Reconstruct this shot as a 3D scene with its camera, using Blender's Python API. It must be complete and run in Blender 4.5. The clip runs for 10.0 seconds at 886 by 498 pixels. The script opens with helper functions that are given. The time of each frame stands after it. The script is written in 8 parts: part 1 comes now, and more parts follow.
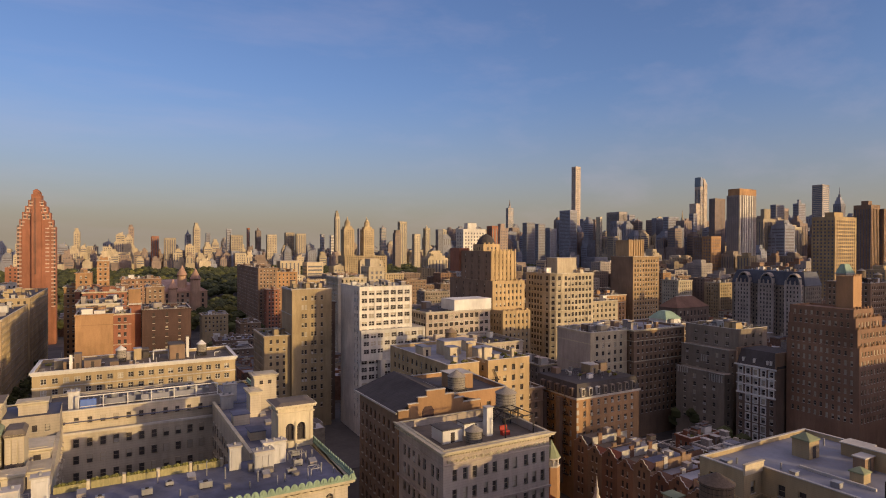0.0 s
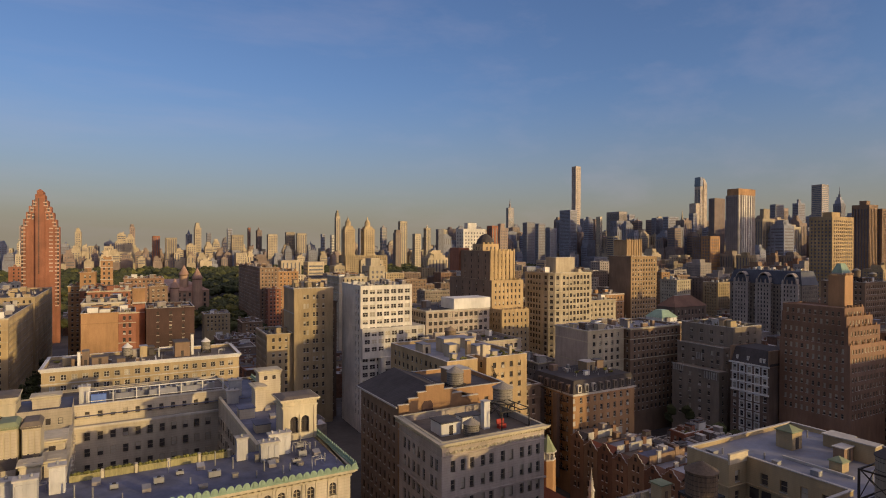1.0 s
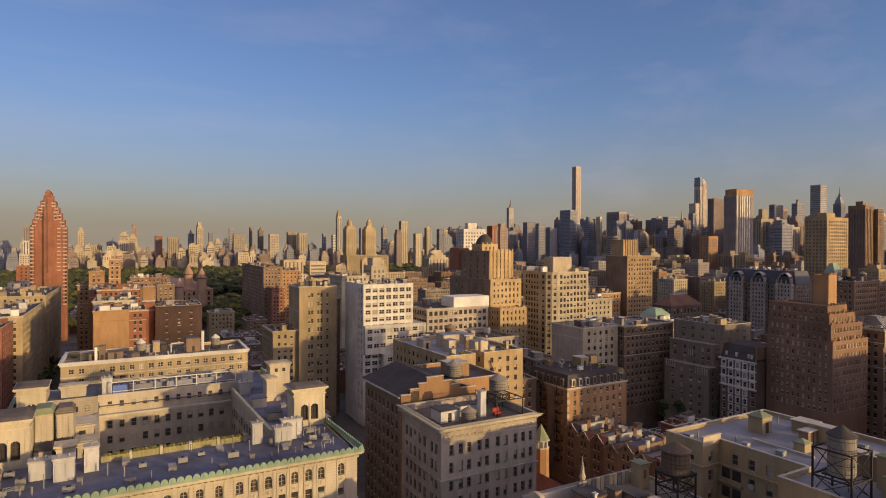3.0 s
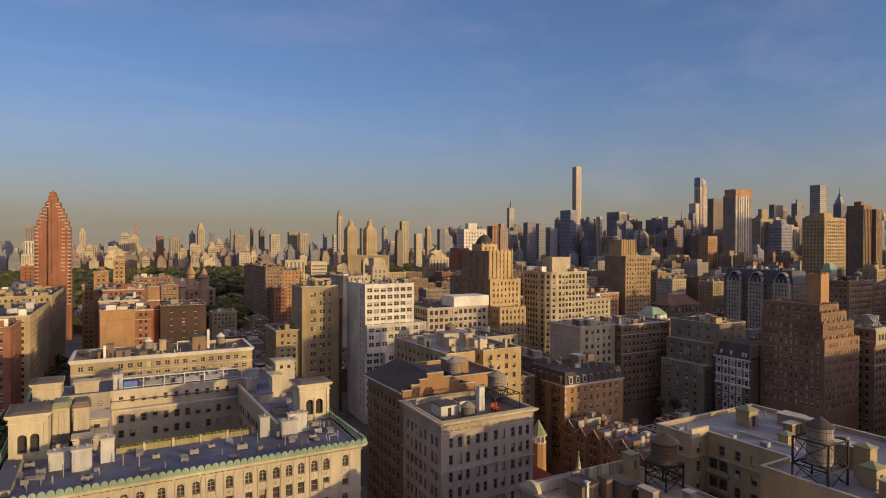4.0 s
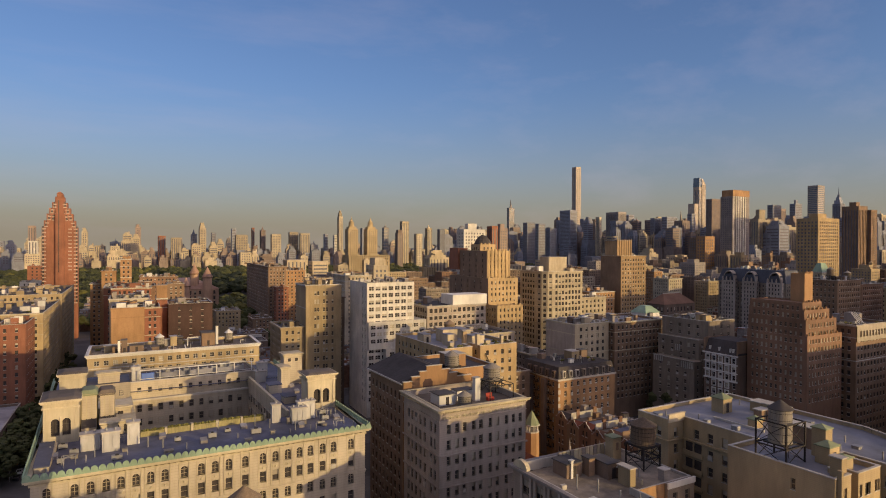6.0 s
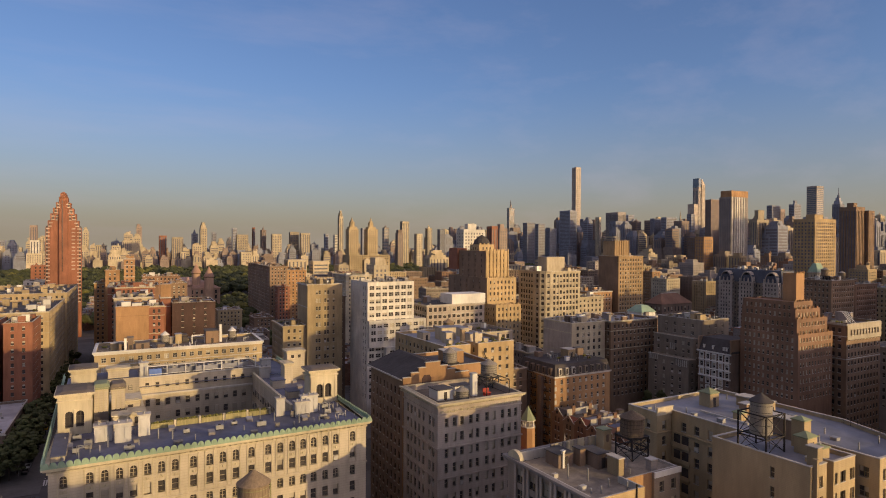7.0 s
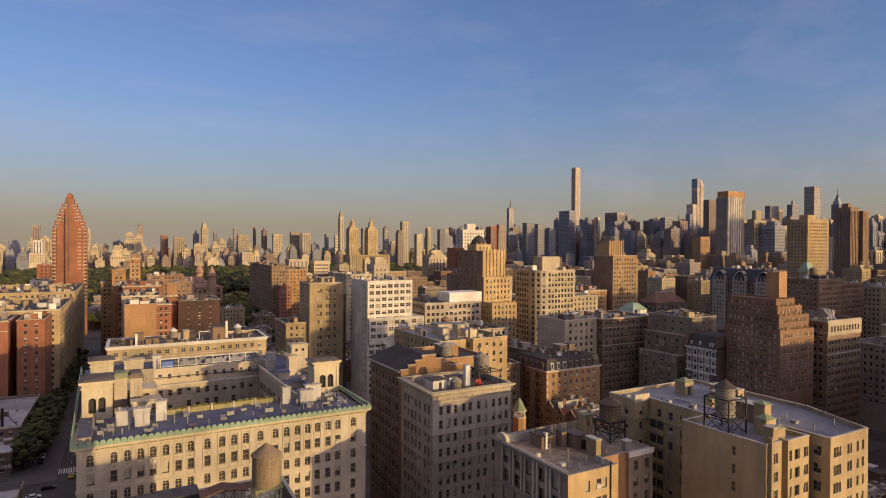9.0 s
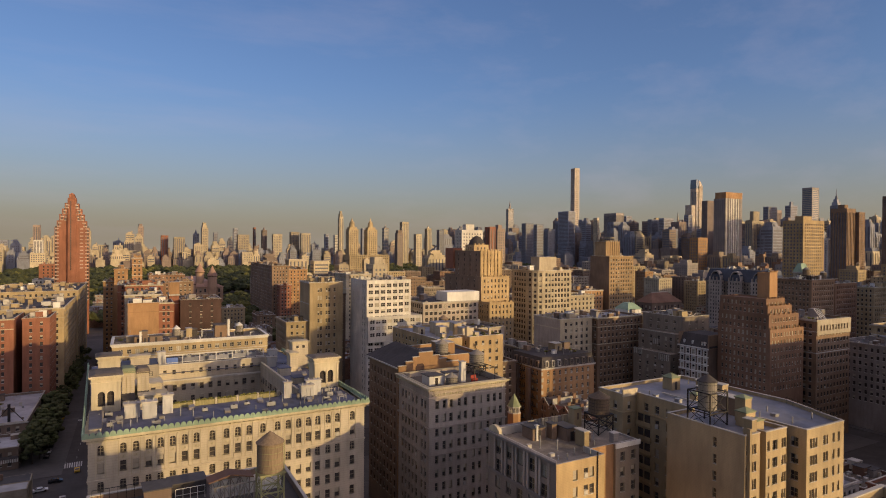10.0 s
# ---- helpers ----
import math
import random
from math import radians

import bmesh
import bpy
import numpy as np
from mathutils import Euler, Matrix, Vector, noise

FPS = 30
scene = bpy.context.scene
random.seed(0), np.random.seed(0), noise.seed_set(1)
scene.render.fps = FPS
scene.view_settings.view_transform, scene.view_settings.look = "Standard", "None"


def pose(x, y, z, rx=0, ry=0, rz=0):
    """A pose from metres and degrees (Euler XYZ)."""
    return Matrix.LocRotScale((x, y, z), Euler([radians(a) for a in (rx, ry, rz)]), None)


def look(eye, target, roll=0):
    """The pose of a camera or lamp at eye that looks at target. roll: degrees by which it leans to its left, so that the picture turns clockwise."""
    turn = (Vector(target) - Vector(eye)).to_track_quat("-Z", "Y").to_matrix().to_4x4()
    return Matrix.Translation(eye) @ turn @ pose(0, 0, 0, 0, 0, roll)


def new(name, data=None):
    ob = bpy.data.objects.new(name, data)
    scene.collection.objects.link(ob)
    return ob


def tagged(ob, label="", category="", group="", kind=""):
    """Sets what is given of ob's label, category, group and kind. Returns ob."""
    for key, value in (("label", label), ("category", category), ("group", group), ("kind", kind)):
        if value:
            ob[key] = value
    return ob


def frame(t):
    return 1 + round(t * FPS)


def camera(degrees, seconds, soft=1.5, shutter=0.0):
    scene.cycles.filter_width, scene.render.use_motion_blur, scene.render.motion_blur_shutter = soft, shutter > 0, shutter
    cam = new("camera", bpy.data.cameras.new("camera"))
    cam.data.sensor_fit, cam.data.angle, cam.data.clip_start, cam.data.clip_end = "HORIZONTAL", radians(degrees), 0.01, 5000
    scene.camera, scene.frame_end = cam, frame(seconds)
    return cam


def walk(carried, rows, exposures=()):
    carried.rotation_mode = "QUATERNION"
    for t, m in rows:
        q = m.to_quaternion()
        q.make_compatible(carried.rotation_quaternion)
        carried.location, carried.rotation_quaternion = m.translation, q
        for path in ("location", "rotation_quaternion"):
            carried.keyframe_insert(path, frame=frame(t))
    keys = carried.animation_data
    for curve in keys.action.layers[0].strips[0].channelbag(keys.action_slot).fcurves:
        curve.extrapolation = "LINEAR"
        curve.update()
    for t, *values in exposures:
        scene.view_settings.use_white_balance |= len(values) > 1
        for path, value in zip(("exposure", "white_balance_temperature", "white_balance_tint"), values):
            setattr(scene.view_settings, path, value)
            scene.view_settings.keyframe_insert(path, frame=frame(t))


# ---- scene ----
cam = camera(72.3, 10.0, soft=1.0)
PATH = [
    (0, (-3.539, 3.73, 86.197), (-2.545, 5.465, 86.182), 0.2),
    (0.5, (-4.509, 1.722, 86.194), (-3.516, 3.458, 86.179), 0.2),
    (1, (-5.481, -0.357, 86.204), (-4.488, 1.379, 86.188), 0.2),
    (1.5, (-6.533, -2.459, 86.212), (-5.54, -0.722, 86.195), 0.2),
    (2, (-7.633, -4.531, 86.246), (-6.641, -2.794, 86.229), 0.1),
    (2.5, (-8.812, -6.655, 86.322), (-7.82, -4.918, 86.305), 0.2),
    (4, (-12.37, -13.318, 86.615), (-11.381, -11.58, 86.598), 0.2),
    (4.5, (-13.562, -15.519, 86.652), (-12.573, -13.78, 86.635), 0.1),
    (5, (-14.736, -17.761, 86.657), (-13.748, -16.022, 86.64), 0.2),
    (5.5, (-15.871, -20.034, 86.66), (-14.882, -18.295, 86.643), 0.2),
    (7, (-19.216, -27.214, 86.734), (-18.228, -25.475, 86.717), 0.3),
    (7.5, (-20.271, -29.689, 86.72), (-19.283, -27.95, 86.703), 0.3),
    (8, (-21.263, -32.181, 86.714), (-20.274, -30.443, 86.697), 0.3),
    (8.5, (-22.221, -34.701, 86.718), (-21.233, -32.962, 86.7), 0.3),
    (9, (-23.174, -37.267, 86.717), (-22.187, -35.527, 86.7), 0.3),
    (9.5, (-24.181, -39.883, 86.702), (-23.194, -38.144, 86.684), 0.4),
    (10, (-25.172, -42.574, 86.694), (-24.184, -40.835, 86.678), 0.4),
]
walk(cam, [(t, look(eye, target, roll)) for t, eye, target, roll in PATH],
     [(0.0, 0.16, 6400, 26), (0.5, -0.03, 6300, 21), (1.0, -0.04, 6300, 21), (1.5, 0.02, 6300, 23), (2.0, -0.02, 6300, 21), (2.5, 0.12, 6500, 25), (4.0, 0.02, 6350, 22), (4.5, 0.06, 6400, 23), (5.0, -0.04, 6300, 21), (5.5, 0.0, 6300, 21), (7.0, 0.13, 6400, 23), (7.5, 0.02, 6350, 22), (8.0, 0.02, 6300, 22), (8.5, 0.14, 6500, 23), (9.0, 0.18, 6500, 25), (9.5, 0.14, 6400, 25), (10.0, 0.03, 6350, 22)])

# ---- sky, sun, exposure ----
SUN_EL, SUN_AZ = 8.5, 151.2          # degrees; azimuth clockwise from +y
world = bpy.data.worlds.new("evening_sky")
scene.world = world
world.use_nodes = True
wn = world.node_tree.nodes
wl = world.node_tree.links
sky = wn.new("ShaderNodeTexSky")
sky.sky_type = "NISHITA"
sky.sun_disc = False
sky.sun_elevation = radians(SUN_EL)
sky.sun_rotation = radians(SUN_AZ)
sky.altitude = 100
sky.air_density, sky.dust_density, sky.ozone_density = 1.0, 1.5, 3.0
# summer haze: the sky pales and warms evenly all round towards the horizon
way = wn.new("ShaderNodeTexCoord")
split = wn.new("ShaderNodeSeparateXYZ")
wl.new(way.outputs["Generated"], split.inputs[0])
level = wn.new("ShaderNodeMapRange")
level.inputs["From Min"].default_value, level.inputs["From Max"].default_value = 0.26, -0.01
level.inputs["To Min"].default_value, level.inputs["To Max"].default_value = 0.0, 0.96
wl.new(split.outputs[2], level.inputs["Value"])
curve = wn.new("ShaderNodeMath")
curve.operation = "POWER"
curve.inputs[1].default_value = 1.7
wl.new(level.outputs[0], curve.inputs[0])
hazy = wn.new("ShaderNodeMix")
hazy.data_type = "RGBA"
wl.new(curve.outputs[0], hazy.inputs[0])
# the sky deepens a little away from the sun, to the north
north = wn.new("ShaderNodeMapRange")
north.inputs["From Min"].default_value, north.inputs["From Max"].default_value = 0.5, -0.5
north.inputs["To Min"].default_value, north.inputs["To Max"].default_value = 1.02, 0.8
wl.new(split.outputs[0], north.inputs["Value"])
deep = wn.new("ShaderNodeVectorMath")
deep.operation = "SCALE"
wl.new(sky.outputs[0], deep.inputs[0])
wl.new(north.outputs[0], deep.inputs["Scale"])
tint = wn.new("ShaderNodeVectorMath")
tint.operation = "MULTIPLY"
tint.inputs[1].default_value = (0.97, 0.955, 1.045)
wl.new(deep.outputs[0], tint.inputs[0])
wl.new(tint.outputs[0], hazy.inputs[6])
glow = wn.new("ShaderNodeVectorMath")
glow.operation = "DOT_PRODUCT"
wl.new(way.outputs["Generated"], glow.inputs[0])
glow.inputs[1].default_value = (math.sin(radians(SUN_AZ)), math.cos(radians(SUN_AZ)), 0)
near_sun = wn.new("ShaderNodeMapRange")
near_sun.inputs["From Min"].default_value, near_sun.inputs["From Max"].default_value = 0.62, 0.97
wl.new(glow.outputs["Value"], near_sun.inputs["Value"])
sunward = wn.new("ShaderNodeMix")
sunward.data_type = "RGBA"
wl.new(near_sun.outputs[0], sunward.inputs[0])
sunward.inputs[6].default_value = (2.05, 1.82, 1.22, 1)
sunward.inputs[7].default_value = (42.0, 29.0, 16.0, 1)
wl.new(sunward.outputs[2], hazy.inputs[7])
# thin high cloud streaks
stretch = wn.new("ShaderNodeMapping")
stretch.inputs["Rotation"].default_value = (0, 0.25, 0.6)
stretch.inputs["Scale"].default_value = (1.2, 5.0, 9.0)
wl.new(way.outputs["Generated"], stretch.inputs["Vector"])
wisps = wn.new("ShaderNodeTexNoise")
wisps.inputs["Scale"].default_value, wisps.inputs["Detail"].default_value, wisps.inputs["Roughness"].default_value = 1.6, 7, 0.6
wl.new(stretch.outputs[0], wisps.inputs["Vector"])
thin = wn.new("ShaderNodeMapRange")
thin.inputs["From Min"].default_value, thin.inputs["From Max"].default_value = 0.5, 0.8
thin.inputs["To Max"].default_value = 0.16
wl.new(wisps.outputs[0], thin.inputs["Value"])
cloudy = wn.new("ShaderNodeMix")
cloudy.data_type = "RGBA"
wl.new(thin.outputs[0], cloudy.inputs[0])
wl.new(hazy.outputs[2], cloudy.inputs[6])
cloudy.inputs[7].default_value = (3.4, 3.1, 3.4, 1)
# bright evening haze fills the whole sunward side of the sky
lift = wn.new("ShaderNodeVectorMath")
lift.operation = "SCALE"
lift.inputs[0].default_value = (2.7, 2.05, 1.45)
wl.new(near_sun.outputs[0], lift.inputs["Scale"])
total = wn.new("ShaderNodeVectorMath")
total.operation = "ADD"
wl.new(cloudy.outputs[2], total.inputs[0])
# and thin high haze glows overhead
zenith = wn.new("ShaderNodeMapRange")
zenith.inputs["From Min"].default_value, zenith.inputs["From Max"].default_value = 0.42, 0.9
wl.new(split.outputs[2], zenith.inputs["Value"])
high = wn.new("ShaderNodeVectorMath")
high.operation = "MULTIPLY_ADD"
high.inputs[1].default_value = (2.9, 2.2, 1.75)
wl.new(zenith.outputs[0], high.inputs[0])
wl.new(lift.outputs[0], high.inputs[2])
wl.new(high.outputs[0], total.inputs[1])
wl.new(total.outputs[0], wn["Background"].inputs[0])
wn["Background"].inputs[1].default_value = 0.15
sun = new("sun", bpy.data.lights.new("sun", "SUN"))
sun.data.energy, sun.data.angle, sun.data.color = 3.25, radians(0.6), (1.0, 0.75, 0.31)
sa, se = radians(SUN_AZ), radians(SUN_EL)
TO_SUN = Vector((math.sin(sa) * math.cos(se), math.cos(sa) * math.cos(se), math.sin(se)))
sun.matrix_world = look(TO_SUN * 500, (0, 0, 0))


# ---- materials ----
def material(name, base, rough=0.85, spread=0.12, grain=0.25, scale=0.6, metal=0.0, bump=0.15, second=None, stain=0.25, spec=0.3, courses=0.0):
    """A weathered surface: base colour varied from object to object, by broad stains and by fine grain, with a little relief."""
    mat = bpy.data.materials.new(name)
    mat.use_nodes = True
    n, l = mat.node_tree.nodes, mat.node_tree.links
    bsdf = n["Principled BSDF"]
    bsdf.inputs["Roughness"].default_value = rough
    bsdf.inputs["Metallic"].default_value = metal
    bsdf.inputs["Specular IOR Level"].default_value = spec
    place = n.new("ShaderNodeNewGeometry").outputs["Position"]
    broad = n.new("ShaderNodeTexNoise")
    broad.inputs["Scale"].default_value = 0.09
    broad.inputs["Detail"].default_value = 5
    l.new(place, broad.inputs["Vector"])
    streak_map = n.new("ShaderNodeMapping")
    streak_map.inputs["Scale"].default_value = (scale, scale, scale * 0.18)
    l.new(place, streak_map.inputs["Vector"])
    fine = n.new("ShaderNodeTexNoise")
    fine.inputs["Scale"].default_value = 1.0
    fine.inputs["Detail"].default_value = 6
    fine.inputs["Roughness"].default_value = 0.7
    l.new(streak_map.outputs[0], fine.inputs["Vector"])
    info = n.new("ShaderNodeObjectInfo")
    hsv = n.new("ShaderNodeHueSaturation")
    hsv.inputs["Color"].default_value = (*base, 1)
    vary = n.new("ShaderNodeMapRange")
    vary.inputs["To Min"].default_value, vary.inputs["To Max"].default_value = 1 - spread, 1 + spread
    l.new(info.outputs["Random"], vary.inputs["Value"])
    l.new(vary.outputs[0], hsv.inputs["Value"])
    out = hsv.outputs[0]
    for tex, lo, hi, amount in ((broad, 0.3, 0.7, stain), (fine, 0.25, 0.75, grain)):
        ramp = n.new("ShaderNodeMapRange")
        ramp.inputs["From Min"].default_value, ramp.inputs["From Max"].default_value = lo, hi
        ramp.inputs["To Min"].default_value, ramp.inputs["To Max"].default_value = 1 - amount, 1 + amount * 0.5
        l.new(tex.outputs[0], ramp.inputs["Value"])
        mul = n.new("ShaderNodeMix")
        mul.data_type, mul.blend_type = "RGBA", "MULTIPLY"
        mul.inputs[0].default_value = 1
        l.new(out, mul.inputs[6])
        l.new(ramp.outputs[0], mul.inputs[7])
        out = mul.outputs[2]
    if second:
        spots = n.new("ShaderNodeMapRange")
        spots.inputs["From Min"].default_value, spots.inputs["From Max"].default_value = 0.52, 0.62
        l.new(fine.outputs[0], spots.inputs["Value"])
        mix = n.new("ShaderNodeMix")
        mix.data_type = "RGBA"
        l.new(spots.outputs[0], mix.inputs[0])
        l.new(out, mix.inputs[6])
        mix.inputs[7].default_value = (*second, 1)
        out = mix.outputs[2]
    height = fine.outputs[0]
    if courses:
        lines = n.new("ShaderNodeTexWave")
        lines.wave_type, lines.bands_direction, lines.wave_profile = "BANDS", "Z", "SAW"
        lines.inputs["Scale"].default_value = 0.314 / courses
        lines.inputs["Distortion"].default_value = 0.4
        l.new(place, lines.inputs["Vector"])
        tone = n.new("ShaderNodeMapRange")
        tone.inputs["From Max"].default_value = 0.2
        tone.inputs["To Min"].default_value = 0.82
        l.new(lines.outputs[0], tone.inputs["Value"])
        mul = n.new("ShaderNodeMix")
        mul.data_type, mul.blend_type = "RGBA", "MULTIPLY"
        mul.inputs[0].default_value = 1
        l.new(out, mul.inputs[6])
        l.new(tone.outputs[0], mul.inputs[7])
        out = mul.outputs[2]
    l.new(out, bsdf.inputs["Base Color"])
    if bump:
        b = n.new("ShaderNodeBump")
        b.inputs["Strength"].default_value, b.inputs["Distance"].default_value = bump, 0.05
        l.new(height, b.inputs["Height"])
        l.new(b.outputs[0], bsdf.inputs["Normal"])
    return mat


LIMESTONE = material("limestone", (0.49, 0.42, 0.31), courses=0.55)
PALE_STONE = material("pale_stone", (0.48, 0.40, 0.32), courses=0.5)
TAN_BRICK = material("tan_brick", (0.42, 0.32, 0.18), courses=0.3)
YELLOW_BRICK = material("yellow_brick", (0.46, 0.33, 0.17), courses=0.3)
CREAM_BRICK = material("cream_brick", (0.50, 0.42, 0.29), courses=0.3)
WHITE_BRICK = material("white_brick", (0.62, 0.58, 0.50), courses=0.3)
RED_BRICK = material("red_brick", (0.31, 0.13, 0.075), courses=0.3)
ORANGE_BRICK = material("orange_brick", (0.38, 0.22, 0.105), courses=0.3)
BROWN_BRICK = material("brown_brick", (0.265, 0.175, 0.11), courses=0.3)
DARK_BRICK = material("dark_brick", (0.205, 0.145, 0.105), courses=0.3)
GREY_BRICK = material("grey_tan_brick", (0.29, 0.235, 0.175), courses=0.3)
MAROON_BRICK = material("blackened_maroon_brick", (0.085, 0.05, 0.042), courses=0.3)
OCHRE_BRICK = material("ochre_brick", (0.39, 0.265, 0.14), courses=0.3)
GREY_STONE = material("grey_stone", (0.31, 0.272, 0.24), courses=0.5)
BUFF_STONE = material("weathered_buff_stone", (0.34, 0.275, 0.215), courses=0.5)
RUSSET_BRICK = material("russet_brick", (0.265, 0.155, 0.095), courses=0.3)
BROWNSTONE = material("brownstone", (0.20, 0.11, 0.07), courses=0.5)
WHITE_PAINT = material("white_paint", (0.70, 0.67, 0.60), grain=0.15)
FLUE_WHITE = material("dulled_white_render", (0.54, 0.52, 0.48), grain=0.3)
COPING = material("coping_stone", (0.50, 0.46, 0.39))
TERRACOTTA = material("cream_terracotta", (0.51, 0.44, 0.30))
OLIVE_COPPER = material("dull_olive_copper", (0.24, 0.27, 0.15), rough=0.7)
GREEN_COPPER = material("green_copper", (0.26, 0.36, 0.25), rough=0.6, spread=0.05)
ROOF_TAR = material("roof_tar", (0.105, 0.095, 0.09), grain=0.4, stain=0.4, scale=0.3)
ROOF_SILVER = material("silver_roof_coating", (0.25, 0.25, 0.275), grain=0.3, stain=0.35, scale=0.3, rough=0.6)
ROOF_WHITE = material("white_roof_membrane", (0.42, 0.42, 0.44), grain=0.3, stain=0.35, scale=0.3, rough=0.6)
ROOF_GREY = material("grey_roof_felt", (0.125, 0.13, 0.175), grain=0.4, stain=0.45, scale=0.35, rough=0.7)
ROOF_BROWN = material("brown_gravel_roof", (0.16, 0.13, 0.10), grain=0.4, stain=0.4, scale=0.4)
ROOF_GRAVEL = material("pale_gravel_roof", (0.27, 0.225, 0.17), grain=0.5, stain=0.45, scale=0.5, bump=0.4)
SLATE = material("dark_slate", (0.09, 0.08, 0.075), rough=0.9, spec=0.1, courses=0.25)
BLUE_SLATE = material("blue_slate", (0.10, 0.105, 0.125), rough=0.6, courses=0.25)
PINK_STONE = material("pink_granite", (0.46, 0.30, 0.20))
BALCONY = material("pale_balcony_concrete", (0.50, 0.39, 0.31))
PINK_TILE = material("weathered_pink_tile", (0.44, 0.27, 0.19), courses=0.3)
RED_TILE = material("red_roof_tile", (0.26, 0.09, 0.05), courses=0.3)
WOOD = material("weathered_cedar", (0.26, 0.19, 0.12), grain=0.45, scale=3.0)
DARK_WOOD = material("dark_wet_cedar", (0.13, 0.095, 0.065), grain=0.45, scale=3.0)
GREY_WOOD = material("grey_cedar", (0.27, 0.24, 0.195), grain=0.4, scale=3.0)
DARK_STEEL = material("dark_steel", (0.035, 0.03, 0.028), rough=0.6, metal=0.3)
OLIVE_STEEL = material("olive_painted_steel", (0.25, 0.24, 0.11), rough=0.6)
GALVANISED = material("galvanised_sheet", (0.34, 0.335, 0.325), rough=0.5, metal=0.5)
ASPHALT = material("asphalt", (0.07, 0.063, 0.058), grain=0.3, scale=0.3, bump=0.05)
PAVING = material("pavement_slabs", (0.10, 0.092, 0.085), scale=0.5)
ROAD_PAINT = material("road_paint", (0.6, 0.58, 0.54), grain=0.4)
LEAF = material("foliage", (0.08, 0.088, 0.03), spread=0.15, grain=0.5, scale=0.25, stain=0.5, bump=0.0)
LEAF_TURNED = material("turning_foliage", (0.16, 0.15, 0.035), spread=0.15, grain=0.5, scale=0.25, stain=0.4, bump=0.0)
BARK = material("bark", (0.07, 0.05, 0.035))
# far grey and brown are cooled and greyed: distance haze in the base colour
HAZE_STONE = material("hazed_grey_masonry", (0.25, 0.255, 0.285), spread=0.3, stain=0.2, bump=0)
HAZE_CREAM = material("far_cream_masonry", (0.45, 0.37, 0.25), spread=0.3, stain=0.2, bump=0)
HAZE_BROWN = material("hazed_brown_masonry", (0.27, 0.205, 0.165), spread=0.3, stain=0.2, bump=0)
FRAME_WHITE = material("white_window_frame", (0.6, 0.57, 0.5), grain=0.1, bump=0)
FRAME_MID = material("weathered_bronze_frame", (0.36, 0.30, 0.20), grain=0.1, bump=0)
FRAME_DARK = material("dark_window_frame", (0.06, 0.05, 0.045), grain=0.1, bump=0)
BLIND = material("window_blind", (0.42, 0.37, 0.28), grain=0.15, bump=0)
CAR_PAINT = [material("car_paint_" + k, c, rough=0.25, grain=0.05, bump=0, spec=0.5) for k, c in (("black", (0.02, 0.02, 0.022)), ("silver", (0.4, 0.4, 0.4)), ("yellow", (0.55, 0.33, 0.03)), ("white", (0.65, 0.65, 0.63)))]
RUBBER = material("rubber", (0.02, 0.02, 0.02))
BLUE_TARP = material("blue_tarpaulin", (0.10, 0.17, 0.42), rough=0.5)
RED_PLASTIC = material("red_plastic", (0.45, 0.05, 0.03), rough=0.5)
HEDGE = material("trellis_greenery", (0.34, 0.30, 0.14), grain=0.5, scale=1.5)


def mixed_masonry(name, tones, grain_scale=0.7):
    """Masonry whose tone changes from piece to piece."""
    mat = bpy.data.materials.new(name)
    mat.use_nodes = True
    n, l = mat.node_tree.nodes, mat.node_tree.links
    geo = n.new("ShaderNodeNewGeometry")
    ramp = n.new("ShaderNodeValToRGB")
    ramp.color_ramp.interpolation = "CONSTANT"
    while len(ramp.color_ramp.elements) < len(tones):
        ramp.color_ramp.elements.new(0.5)
    for i, c in enumerate(tones):
        ramp.color_ramp.elements[i].position = i / len(tones)
        ramp.color_ramp.elements[i].color = (*c, 1)
    l.new(geo.outputs["Random Per Island"], ramp.inputs[0])
    tex = n.new("ShaderNodeTexNoise")
    tex.inputs["Scale"].default_value, tex.inputs["Detail"].default_value = grain_scale, 6
    l.new(geo.outputs["Position"], tex.inputs["Vector"])
    amount = n.new("ShaderNodeMapRange")
    amount.inputs["From Min"].default_value, amount.inputs["From Max"].default_value = 0.25, 0.75
    amount.inputs["To Min"].default_value, amount.inputs["To Max"].default_value = 0.65, 1.2
    l.new(tex.outputs[0], amount.inputs["Value"])
    mul = n.new("ShaderNodeMix")
    mul.data_type, mul.blend_type = "RGBA", "MULTIPLY"
    mul.inputs[0].default_value = 1
    l.new(ramp.outputs[0], mul.inputs[6])
    l.new(amount.outputs[0], mul.inputs[7])
    l.new(mul.outputs[2], n["Principled BSDF"].inputs["Base Color"])
    n["Principled BSDF"].inputs["Roughness"].default_value = 0.9
    return mat


ROW_FRONTS = mixed_masonry("row_house_fronts", [(0.24, 0.13, 0.08), (0.33, 0.16, 0.09), (0.36, 0.30, 0.21), (0.20, 0.12, 0.08), (0.42, 0.37, 0.28), (0.28, 0.25, 0.22)])
ROW_ROOFS = mixed_masonry("row_house_roofs", [(0.07, 0.065, 0.065), (0.10, 0.09, 0.085), (0.32, 0.32, 0.33), (0.08, 0.075, 0.07), (0.18, 0.16, 0.14), (0.45, 0.44, 0.42)], 0.25)


